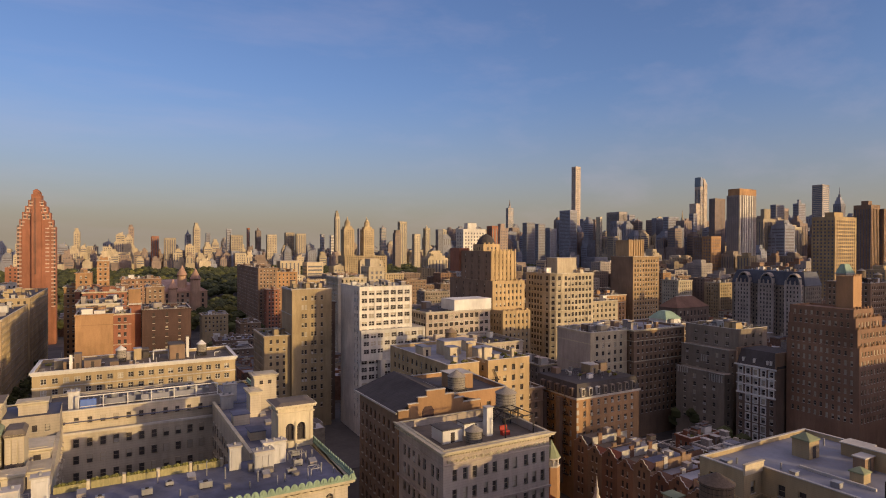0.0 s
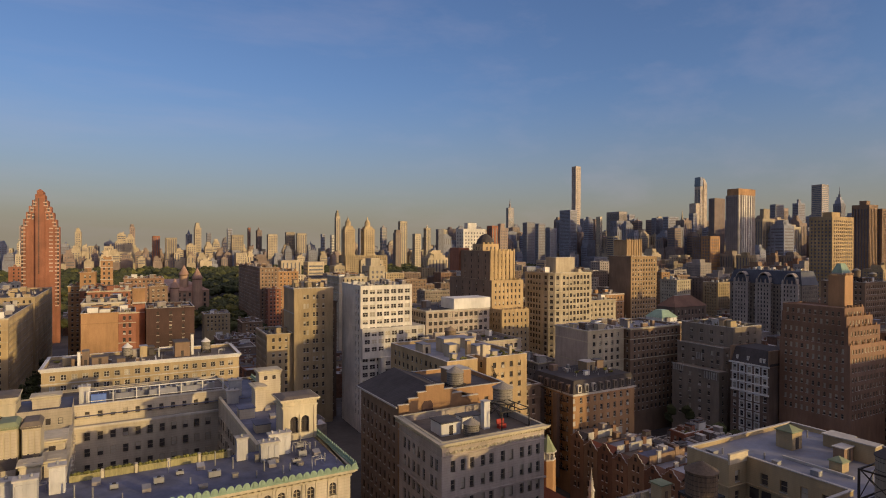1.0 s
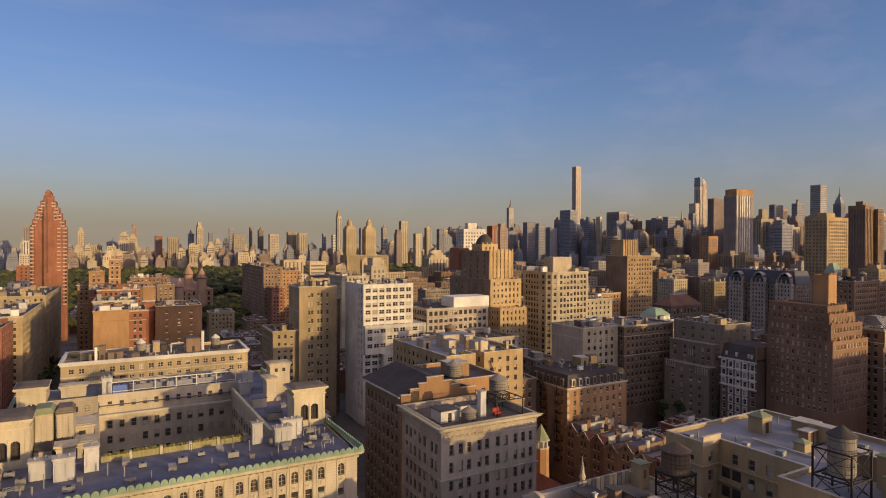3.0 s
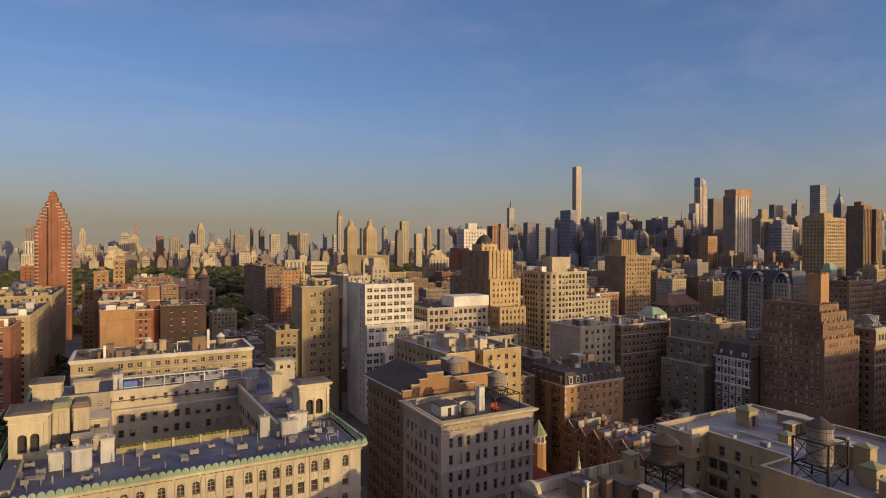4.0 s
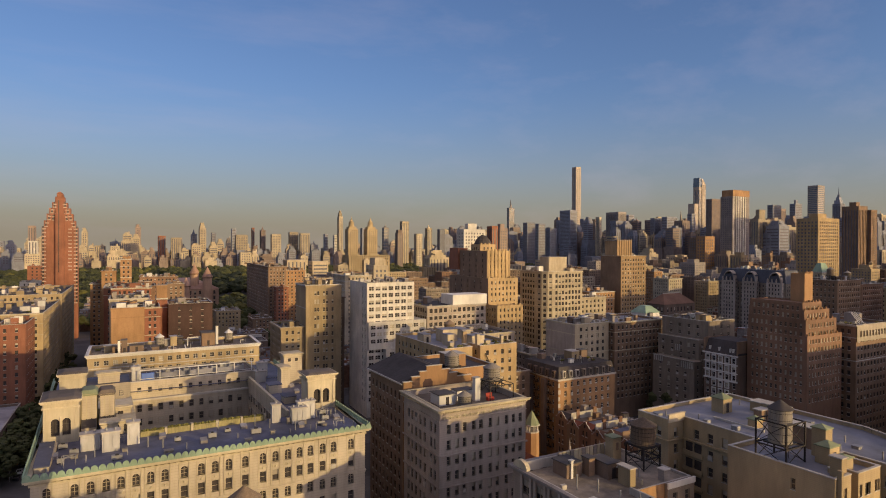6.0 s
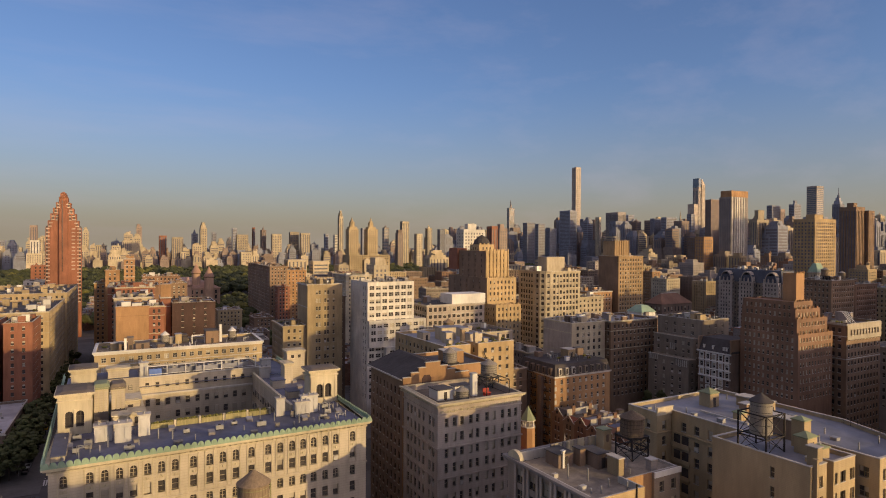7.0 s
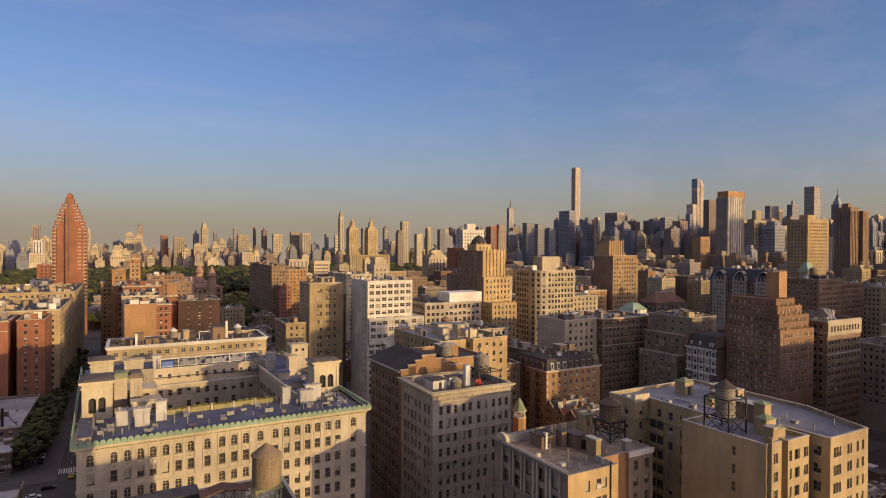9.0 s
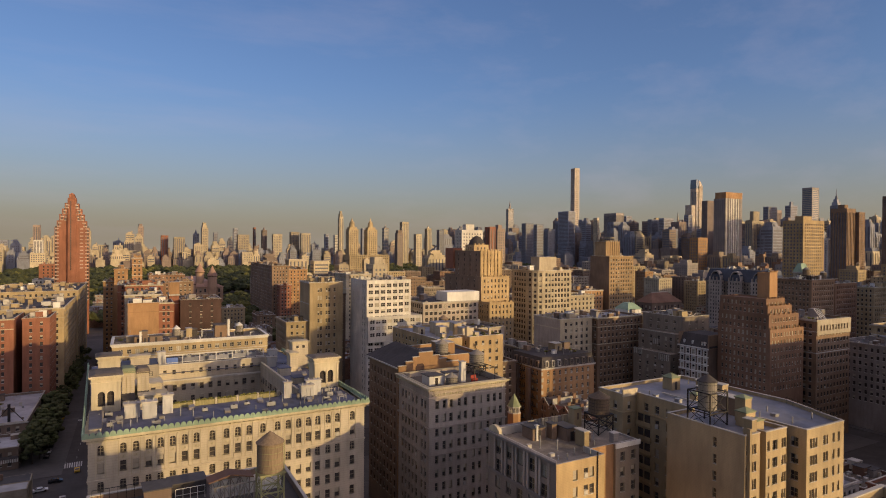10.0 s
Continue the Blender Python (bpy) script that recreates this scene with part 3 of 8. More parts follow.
for k in range(15):
    s = Shape()
    s.box(-41.6 + k * 0.9, -41.1 + k * 0.9, 298.0, 301.0, 0.004, 0.012)
    tagged(part("crosswalk_bar", s, ROAD_PAINT), "worn white crosswalk bar on asphalt", "road marking", kind="structure")
for k in range(30):
    s = Shape()
    s.box(-32.6 + k * 0.4, -32.45 + k * 0.4, 240 + k * 9, 243 + k * 9, 0.004, 0.012)
    tagged(part("lane_line", s, ROAD_PAINT), "white lane line on asphalt", "road marking", kind="structure")


def clump(s, x, y, z, r, rng, mi=0, flat=0.75):
    """A lump of foliage with an uneven outline."""
    n, m = 7, 3
    rows = []
    for a in range(m + 1):
        th = math.pi * (0.08 + 0.84 * a / m)
        rows.append([(x + r * math.sin(th) * math.cos(2 * math.pi * b / n + a) * rng.uniform(0.75, 1.25), y + r * math.sin(th) * math.sin(2 * math.pi * b / n + a) * rng.uniform(0.75, 1.25), z + flat * r * math.cos(th) * rng.uniform(0.8, 1.2)) for b in range(n)])
    for a in range(m):
        for b in range(n):
            c = (b + 1) % n
            s.face([rows[a + 1][b], rows[a + 1][c], rows[a][c], rows[a][b]], mi)
    s.face(rows[0][::-1], mi)


def woods(name, label, areas, seed, low, high, turned=0.12):
    rng = random.Random(seed)
    s = Shape()
    for x0, x1, y0, y1, step in areas:
        x = x0
        while x < x1:
            y = y0
            while y < y1:
                px, py = x + rng.uniform(-0.5, 0.5) * step, y + rng.uniform(-0.5, 0.5) * step
                if noise.noise((px * 0.006, py * 0.006, seed)) > -0.35:
                    h = rng.uniform(low, high)
                    mi = 1 if rng.random() < turned else 0
                    for q in range(3):
                        clump(s, px + rng.uniform(-0.3, 0.3) * step, py + rng.uniform(-0.3, 0.3) * step, h - rng.uniform(2, 6), step * rng.uniform(0.28, 0.5), rng, mi)
                y += step
            x += step
    return tagged(part(name, s, [LEAF, LEAF_TURNED]), label, "trees", kind="stuff")


woods("park_woods", "dense green park tree tops, a few turning yellow", [(-500, 1000, 900, 1180, 15), (-700, 1300, 1180, 1690, 24)], 3, 14, 24)
woods("museum_park_trees", "green and yellow-green trees round the museum", [(78, 200, 610, 850, 11), (-40, 20, 640, 850, 12)], 5, 12, 19, 0.3)
woods("back_garden_trees", "green trees in the side street and back gardens of low houses", [(113, 130, 106, 152, 6.5), (80, 100, 455, 500, 13), (104, 128, 520, 560, 12), (150, 186, 100, 130, 7), (152, 219, 130, 155, 7.5), (225, 262, 165, 190, 8)], 9, 11, 17, 0.1)


def roof_clutter(owner, x0, x1, y0, y1, z, rng, mat, n=3, fused=False):
    """Stair houses, chimneys and small plant on a flat roof."""
    if x1 - x0 > 5 and y1 - y0 > 5:
        s = Shape()
        for i in range(n * 6 + 12):
            x, y, m = rng.uniform(x0 + 1, x1 - 2), rng.uniform(y0 + 1, y1 - 2), rng.randint(1, 3)
            k = rng.random()
            if k < 0.24:
                s.cone(x, y, z, z + rng.uniform(0.8, 2.6), 0.15, 0.12, 6, m)
            elif k < 0.55:
                w, d = rng.uniform(0.4, 1.4), rng.uniform(0.4, 1.4)
                h = rng.uniform(0.5, 1.6)
                s.box(x, x + w, y, y + d, z, z + h, m)
                s.box(x - 0.06, x + w + 0.06, y - 0.06, y + d + 0.06, z + h, z + h + 0.08, 1)
            elif k < 0.66:
                # planted tubs on a terrace
                for q in range(3):
                    clump(s, x + 0.6 * q, y, z + 0.5, rng.uniform(0.35, 0.7), rng, 4)
            elif k < 0.76:
                # a short run of railing
                L = rng.uniform(1.5, 4.5)
                for q in range(4):
                    s.box(x + L * q / 3, x + L * q / 3 + 0.06, y, y + 0.06, z, z + 1.3, 3)
                s.box(x, x + L + 0.06, y, y + 0.06, z + 1.24, z + 1.3, 3)
            elif k < 0.82:
                # an aerial
                s.box(x, x + 0.06, y, y + 0.06, z, z + rng.uniform(2.5, 5.0), 3)
                s.box(x - 0.5, x + 0.6, y, y + 0.05, z + 2.2, z + 2.26, 3)
            elif k < 0.9 and not fused:
                s.box(x, x + rng.uniform(1.0, 4.0), y, y + 0.35, z + 0.1, z + 0.5, m)
            else:
                w, d, h = rng.uniform(1.4, 3.4), rng.uniform(1.4, 3.2), rng.uniform(1.6, 3.4)
                s.box(x, min(x + w, x1 - 0.6), y, min(y + d, y1 - 0.6), z, z + h, rng.choice((0, 0, 1, 2)))
                s.box(x - 0.1, min(x + w, x1 - 0.6) + 0.1, y - 0.1, min(y + d, y1 - 0.6) + 0.1, z + h, z + h + 0.16, rng.choice((1, 2)))
        tagged(part("roof_plant", s, [mat, COPING, DARK_BRICK, GALVANISED, LEAF_TURNED], owner), kind="stuff")
    if fused:
        return
    for i in range(n):
        w, d = rng.uniform(1.2, 4.5), rng.uniform(1.2, 4.0)
        if x1 - x0 < w + 2 or y1 - y0 < d + 2:
            continue
        x, y = rng.uniform(x0 + 1, x1 - w - 1), rng.uniform(y0 + 1, y1 - d - 1)
        bulkhead(owner, x, x + w, y, y + d, z, z + rng.uniform(1.5, 4.0), rng.choice((mat, mat, WHITE_PAINT, GREY_STONE)), rng.choice((COPING, ROOF_SILVER, ROOF_TAR)), name=rng.choice(("stair_house", "chimney", "lift_house")), door=False, fused=fused)


# ---- courtyard apartment house with the green copper cresting ----
def scallops(owner, a, b, z, pitch, w, h, mat):
    """A row of pointed copper leaves along an eave, each a part."""
    a, b = Vector(a), Vector(b)
    d = (b - a).normalized()
    nrm = Vector((d.y, -d.x))
    s = Shape()
    n = 6
    prof = [(-w / 2, 0)] + [(-w / 2 * math.cos(math.pi / 2 * i / n), h * math.sin(math.pi / 2 * i / n) ** 0.8) for i in range(n + 1)] + [(w / 2 * math.cos(math.pi / 2 * i / n), h * math.sin(math.pi / 2 * i / n) ** 0.8) for i in range(n - 1, -1, -1)]
    for t in (0.09, -0.09):
        pts = [(u, t, v) for u, v in prof]
        s.face(pts if t < 0 else pts[::-1])
    for i in range(len(prof) - 1):
        (u0, v0), (u1, v1) = prof[i], prof[i + 1]
        s.face([(u0, -0.09, v0), (u0, 0.09, v0), (u1, 0.09, v1), (u1, -0.09, v1)])
    s.box(-0.12, 0.12, 0.05, 0.2, 0, h * 0.75)
    me = s.mesh("cresting_leaf", [mat])
    count = int((b - a).length / pitch)
    for i in range(count):
        p = a + d * ((i + 0.5) * (b - a).length / count)
        ob = new("cresting_leaf", me)
        ob.parent = owner
        ob.matrix_parent_inverse = Matrix.Translation(-owner.location)
        ob.matrix_basis = Matrix.LocRotScale((p.x, p.y, z), Euler((0, 0, math.atan2(nrm.y, nrm.x) - math.pi / 2)), None)


def belvedere(owner, x0, x1, y0, y1, z0, z1, arches=2, mat=TERRACOTTA):
    """An arcaded roof pavilion with a moulded cornice and a flat lead roof."""
    s, places = Shape(), []
    p = rect(x0, x1, y0, y1)
    w = (x1 - x0) / (arches + 0.6) * 0.62
    cs = [(x1 - x0) / 2 + (i - (arches - 1) / 2) * w * 1.35 for i in range(arches)]
    wall(s, p[0], p[1], z0, z1, 50, 3, w, min(3.5, (z1 - z0) * 0.42), (z1 - z0) * 0.42, 0.7, centres=cs, arches=(0,), put=places)
    for i in (1, 2, 3):
        wall(s, p[i], p[(i + 1) % 4], z0, z1, plain=True)
    ob = part("belvedere", s, mat, owner)
    for x, y, z, a, ww, hh, arch in places:
        q = Shape()
        q.face([(x - ww / 2, y + 0.06, z), (x + ww / 2, y + 0.06, z), (x + ww / 2, y + 0.06, z + hh), (x - ww / 2, y + 0.06, z + hh)])
        part("pane", q, GLASS, ob)
        q = Shape()
        q.box(x - 0.06, x + 0.06, y - 0.1, y + 0.04, z, z + hh)
        q.box(x - ww / 2, x + ww / 2, y - 0.08, y + 0.04, z + hh * 0.62, z + hh * 0.62 + 0.12)
        part("mullion", q, FRAME_DARK, ob)
    q = Shape()
    mid = (x0 + x1) / 2
    q.box(mid - 0.14, mid + 0.14, y0 - 0.22, y0, z0, z0 + (z1 - z0) * 0.62)
    part("pilaster", q, mat, ob)
    q = Shape()
    for proj, h0, h1 in ((0.25, -1.5, -1.25), (0.3, -0.5, -0.2), (0.6, -0.2, 0.15)):
        q.box(x0 - proj, x1 + proj, y0 - proj, y1 + proj, z1 + h0, z1 + h1)
    part("cornice", q, mat, ob)
    n = int((x1 - x0) / 0.55)
    for i in range(n + 1):
        q = Shape()
        cx = x0 - 0.3 + (x1 - x0 + 0.6) * i / n
        q.box(cx - 0.1, cx + 0.1, y0 - 0.42, y0 - 0.2, z1 - 0.5, z1 - 0.2)
        part("dentil", q, mat, ob)
    for cx in (x0 + 0.35, x1 - 0.35):
        q = Shape()
        q.box(cx - 0.3, cx + 0.3, y0 - 0.14, y0, z0, z1 - 1.5)
        part("pilaster", q, mat, ob)
    q = Shape()
    q.hip(x0 - 0.5, x1 + 0.5, y0 - 0.5, y1 + 0.5, z1 + 0.15, z1 + 0.5, 1.3)
    part("lead_roof", q, ROOF_BROWN, ob)
    return ob


def flue_stack(owner, x0, x1, y0, y1, z0, z1, mat=FLUE_WHITE):
    """A white chimney block with panelled sides, a cap and pots."""
    s = Shape()
    s.prism(rect(x0, x1, y0, y1), z0, z1)
    n = max(1, int((x1 - x0) / 1.1))
    for i in range(n):
        a = x0 + (x1 - x0) * (i + 0.18) / n
        b = x0 + (x1 - x0) * (i + 0.82) / n
        s.box(a, b, y0 - 0.1, y0, z0 + 0.3, z1 - 0.5)
    ob = part("chimney", s, mat, owner)
    s = Shape()
    s.box(x0 - 0.2, x1 + 0.2, y0 - 0.2, y1 + 0.2, z1, z1 + 0.28)
    part("cap", s, COPING, ob)
    for i in range(n):
        s = Shape()
        cx = x0 + (x1 - x0) * (i + 0.5) / n
        s.cone(cx, (y0 + y1) / 2, z1 + 0.28, z1 + 0.75, 0.28, 0.22, 10)
        part("flue_pot", s, GALVANISED, ob)
    return ob


court_house = thing("courtyard_apartment_house", "cream limestone courtyard apartment house with green copper cresting", "apartment building", (3.2, 141, 0), "near apartment houses")
AX0, AX1, AY0, AY1, AZ = -27.0, 33.3, 100.0, 183.0, 46.4
CX0, CX1, CY0, CY1 = -9.8, 21.2, 118.0, 160.0
rng = random.Random(11)
s, places = Shape(), []
front = [c - AX0 for c in (-24.7, -20.6, -18.2, -15.8, -13.5, -11.1, -8.7, -6.3, -3.0, 0.0, 2.5, 5.0, 8.1, 11.5, 14.0, 16.5, 18.9, 21.2, 23.8, 26.2, 30.1)]
wall(s, (AX0, AY0), (AX1, AY0), 0, AZ, 3.7, 3, 1.25, 2.15, 1.55, 0.35, centres=front, arches=(0, 2), put=places, low=5)
wall(s, (AX1, AY0), (AX1, AY1), 0, AZ, 3.7, 3.2, 1.25, 2.15, 1.55, 0.35, arches=(0, 2), put=None, low=5)
wall(s, (AX1, AY1), (AX0, AY1), 0, AZ, 3.7, 3.2, 1.25, 2.15, 1.55, 0.35, low=5)
wall(s, (AX0, AY1), (AX0, AY0), 0, AZ, 3.7, 3.2, 1.25, 2.15, 1.55, 0.35, arches=(0, 2), low=5)
part("outer_wall", s, [LIMESTONE, GLASS, BLIND], court_house)
s = Shape()
wall(s, (CX1, CY1), (CX0, CY1), 2, 44.2, 3.7, 2.6, 1.2, 1.9, 1.3, 0.3, low=14, put=places)
wall(s, (CX0, CY1), (CX0, CY0), 2, 46.4, 3.7, 3.0, 1.2, 1.9, 3.0, 0.3, low=14)
wall(s, (CX0, CY0), (CX1, CY0), 2, 46.4, 3.7, 3.0, 1.2, 1.9, 3.0, 0.3, low=14)
wall(s, (CX1, CY0), (CX1, CY1), 2, 46.4, 3.7, 3.0, 1.2, 1.9, 3.0, 0.3, low=14)
s.face([(CX0, CY0, 0.3), (CX1, CY0, 0.3), (CX1, CY1, 0.3), (CX0, CY1, 0.3)])
part("court_wall", s, [LIMESTONE, GLASS, BLIND], court_house)
# set-back top storey of the east wing, seen across the court
s = Shape()
wall(s, (CX0 - 3, CY1 + 1.6), (CX1 + 3, CY1 + 1.6), 44.2, 48.7, 50, 2.6, 1.05, 1.5, 1.5, 0.25, put=places)
wall(s, (CX1 + 3, CY1 + 1.6), (CX1 + 3, AY1 - 2), 44.2, 48.7, plain=True)
wall(s, (CX0 - 3, AY1 - 2), (CX0 - 3, CY1 + 1.6), 44.2, 48.7, plain=True)
wall(s, (CX1 + 3, AY1 - 2), (CX0 - 3, AY1 - 2), 44.2, 48.7, plain=True)
s.face([(CX0 - 3, CY1 + 1.6, 48.0), (CX1 + 3, CY1 + 1.6, 48.0), (CX1 + 3, AY1 - 2, 48.0), (CX0 - 3, AY1 - 2, 48.0)], 3)
part("set_back_storey", s, [LIMESTONE, GLASS, BLIND, ROOF_BROWN], court_house)
s = Shape()
s.box(CX0 - 3.2, CX1 + 3.2, CY1 + 1.3, CY1 + 1.9, 48.7, 49.0)
s.box(CX0, CX1, CY1 - 0.5, CY1 + 0.5, 44.0, 44.45)
part("coping", s, COPING, court_house)
s = Shape()
RZ = 46.35
for a, b, c, d in ((AX0, AX1, AY0, CY0), (AX0, CX0, CY0, CY1), (CX1, AX1, CY0, CY1), (AX0, AX1, CY1 + 0.4, AY1)):
    s.face([(a, c, RZ), (b, c, RZ), (b, d, RZ), (a, d, RZ)])
part("roof", s, ROOF_GREY, court_house)
put_windows(places, court_house, FRAME_MID, rng, 0.06, 0.09)
ring = rect(AX0, AX1, AY0, AY1)
cornice(court_house, ring, AZ, ((0.25, -0.9, -0.55), (0.7, -0.25, 0.0), (1.0, 0.0, 0.35)), TERRACOTTA)
cornice(court_house, ring, AZ, ((0.12, -9.1, -8.8), (0.2, -8.8, -8.6)), LIMESTONE)
def repeat(name, me, places, owner):
    """Places one mesh again and again as parts of a thing."""
    for x, y, z in places:
        ob = new(name, me)
        ob.parent = owner
        ob.matrix_parent_inverse = Matrix.Translation(-owner.location)
        ob.location = (x, y, z)


s = Shape()
s.box(-0.16, 0.16, -0.62, -0.25, -0.55, -0.25)
repeat("bracket", s.mesh("bracket", [TERRACOTTA]), [(AX0 + 0.7 + i * 1.05, AY0, AZ) for i in range(57)], court_house)
s = Shape()
s.box(-0.09, 0.09, -0.1, 0.0, -8.4, -1.0)
repeat("pilaster_strip", s.mesh("pilaster_strip", [TERRACOTTA]), [(AX0 + c + d, AY0, AZ) for c in front for d in (-0.86, 0.86)], court_house)
# carved panels above the second row of windows
s = Shape()
s.box(-0.6, 0.6, -0.07, 0.0, -4.75, -4.1)
s.cone(0, -0.07, -4.6, -4.25, 0.22, 0.12, 8)
repeat("carved_panel", s.mesh("carved_panel", [TERRACOTTA]), [(AX0 + c, AY0, AZ) for c in front], court_house)
ez = AZ + 0.36
gut = Shape()
for a, b, c, d in ((AX0 - 1.1, AX1 + 1.1, AY0 - 1.1, AY0 - 0.6), (AX0 - 1.1, AX0 - 0.6, AY0 - 0.6, AY1), (AX1 + 0.6, AX1 + 1.1, AY0 - 0.6, AY1)):
    gut.box(a, b, c, d, ez, ez + 0.3)
part("copper_gutter", gut, GREEN_COPPER, court_house)
scallops(court_house, (AX0 - 1.0, AY0 - 0.95), (AX1 + 1.0, AY0 - 0.95), ez + 0.28, 1.22, 1.16, 0.85, GREEN_COPPER)
scallops(court_house, (AX1 + 0.95, AY0 - 0.5), (AX1 + 0.95, AY1), ez + 0.28, 1.22, 1.16, 0.85, GREEN_COPPER)
scallops(court_house, (AX0 - 0.95, AY1), (AX0 - 0.95, AY0 - 0.5), ez + 0.28, 1.22, 1.16, 0.85, GREEN_COPPER)
belvedere(court_house, 27.0, 34.0, 121.0, 127.0, RZ, 54.6)
belvedere(court_house, -26.6, -20.5, 121.0, 130.0, RZ, 54.9)
belvedere(court_house, -25.2, -19.8, 150.0, 157.0, RZ, 54.6, 1)


def roof_pavilion(x0, x1, y0, y1, z0, z1, holes=()):
    """A plain rendered roof block with a moulded flat cap and small square windows."""
    s = Shape()
    s.prism(rect(x0, x1, y0, y1), z0, z1)
    ob = part("roof_pavilion", s, LIMESTONE, court_house)
    s = Shape()
    for proj, h0, h1 in ((0.2, -0.6, -0.35), (0.45, -0.1, 0.2)):
        s.box(x0 - proj, x1 + proj, y0 - proj, y1 + proj, z1 + h0, z1 + h1)
    s.box(x0 + 0.4, x1 - 0.4, y0 + 0.4, y1 - 0.4, z1 + 0.2, z1 + 0.3)
    part("cap", s, TERRACOTTA, ob)
    for cx, cz, w, h in holes:
        s = Shape()
        s.box(cx - w / 2, cx + w / 2, y0 - 0.03, y0 + 0.05, cz, cz + h)
        part("window", s, GLASS, ob)
        s = Shape()
        s.box(cx - w / 2 - 0.1, cx + w / 2 + 0.1, y0 - 0.16, y0, cz - 0.16, cz)
        part("sill", s, TERRACOTTA, ob)
    return ob


def panelled_shaft(x0, x1, y0, y1, z1, cap=OLIVE_COPPER):
    """A flue shaft with raised upright panels and a sloping metal cap; a lean-to skylight at its foot."""
    s = Shape()
    s.prism(rect(x0, x1, y0, y1), RZ, z1)
    ob = part("flue_shaft", s, TERRACOTTA, court_house)
    n = 3
    for i in range(n):
        a = x0 + (x1 - x0) * (i + 0.14) / n
        b = x0 + (x1 - x0) * (i + 0.86) / n
        s = Shape()
        s.box(a, b, y0 - 0.12, y0, RZ + 2.6, z1 - 0.9)
        part("panel", s, LIMESTONE, ob)
    s = Shape()
    s.box(x0 - 0.2, x1 + 0.2, y0 - 0.2, y1 + 0.2, z1 - 0.45, z1 - 0.2)
    s.hip(x0 - 0.3, x1 + 0.3, y0 - 0.3, y1 + 0.3, z1, z1 + 0.7, 0.55)
    s.box(x0 - 0.3, x1 + 0.3, y0 - 0.3, y1 + 0.3, z1 - 0.08, z1)
    part("cap", s, cap, ob)
    s = Shape()
    y = y0 - 2.2
    s.face([(x0, y, RZ + 1.6), (x1, y, RZ + 1.6), (x1, y0, RZ + 3.0), (x0, y0, RZ + 3.0)])
    part("lean_to_roof", s, SLATE, ob)
    s = Shape()
    s.face([(x0, y, RZ), (x1, y, RZ), (x1, y, RZ + 1.6), (x0, y, RZ + 1.6)])
    s.face([(x1, y, RZ), (x1, y0, RZ), (x1, y0, RZ + 3.0), (x1, y, RZ + 1.6)])
    s.face([(x0, y0, RZ), (x0, y, RZ), (x0, y, RZ + 1.6), (x0, y0, RZ + 3.0)])
    part("lean_to_wall", s, LIMESTONE, ob)
    return ob


roof_pavilion(29.0, 34.2, 150.0, 154.5, RZ, 54.8, ((30.6, 52.8, 0.8, 0.9), (32.6, 52.8, 0.8, 0.9)))
roof_pavilion(27.2, 29.6, 146.0, 151.0, RZ, 52.0)
panelled_shaft(-20.1, -17.3, 126.0, 131.0, 54.7)
panelled_shaft(-16.7, -14.0, 127.0, 132.0, 54.2, ROOF_BROWN)
# the storey that runs behind the shafts, with its small windows
s, places = Shape(), []
wall(s, (-19.6, 149.6), (-9.9, 149.6), RZ, 51.5, 50, 3, 0.9, 1.3, 1.9, 0.2, centres=[2.6, 5.4, 7.6], put=places)
wall(s, (-9.9, 149.6), (-9.9, 160.0), RZ, 51.5, plain=True)
s.face([(-19.6, 149.6, 51.3), (-9.9, 149.6, 51.3), (-9.9, 161.0, 51.3), (-19.6, 161.0, 51.3)], 3)
part("rear_storey", s, [LIMESTONE, GLASS, BLIND, ROOF_GREY], court_house)
put_windows(places, court_house, FRAME_DARK, random.Random(2), 0.0, 0.1)
roof_pavilion(-17.1, -12.3, 152.0, 155.5, 51.3, 53.7)
roof_pavilion(-19.0, -10.6, 133.0, 140.0, RZ, 49.4, ((-15.6, 47.0, 1.1, 1.5), (-12.6, 47.0, 1.1, 1.5)))
roof_pavilion(-13.2, -10.4, 122.0, 127.0, RZ, 49.0, ((-11.8, 46.9, 1.0, 1.6),))
roof_pavilion(-16.4, -13.6, 119.6, 122.6, RZ, 49.6)
# parapets of the court, with their coping
for x0, x1, y0, y1, z in ((CX0 - 0.5, CX0, CY0, CY1, 47.6), (CX1, CX1 + 0.5, CY0, CY1, 47.4)):
    s = Shape()
    s.box(x0, x1, y0, y1, RZ, z)
    s.box(x0 - 0.1, x1 + 0.1, y0, y1, z, z + 0.18)
    part("court_parapet", s, TERRACOTTA, court_house)
for x0, x1, y0, y1, z in ((-12.0, -9.8, 113.2, 114.9, 50.6), (16.8, 18.8, 114.2, 115.8, 50.3), (20.5, 23.8, 111.4, 113.4, 49.6), (22.6, 26.6, 113.8, 115.4, 50.2), (-20.0, -16.8, 113.0, 115.0, 49.4), (-16.4, -13.4, 110.6, 112.8, 50.0), (-9.0, -6.8, 165.5, 168.0, 52.0), (24.5, 27.5, 163.0, 165.0, 50.5), (22.6, 25.4, 156.0, 158.0, 49.4)):
    flue_stack(court_house, x0, x1, y0, y1, RZ, z)
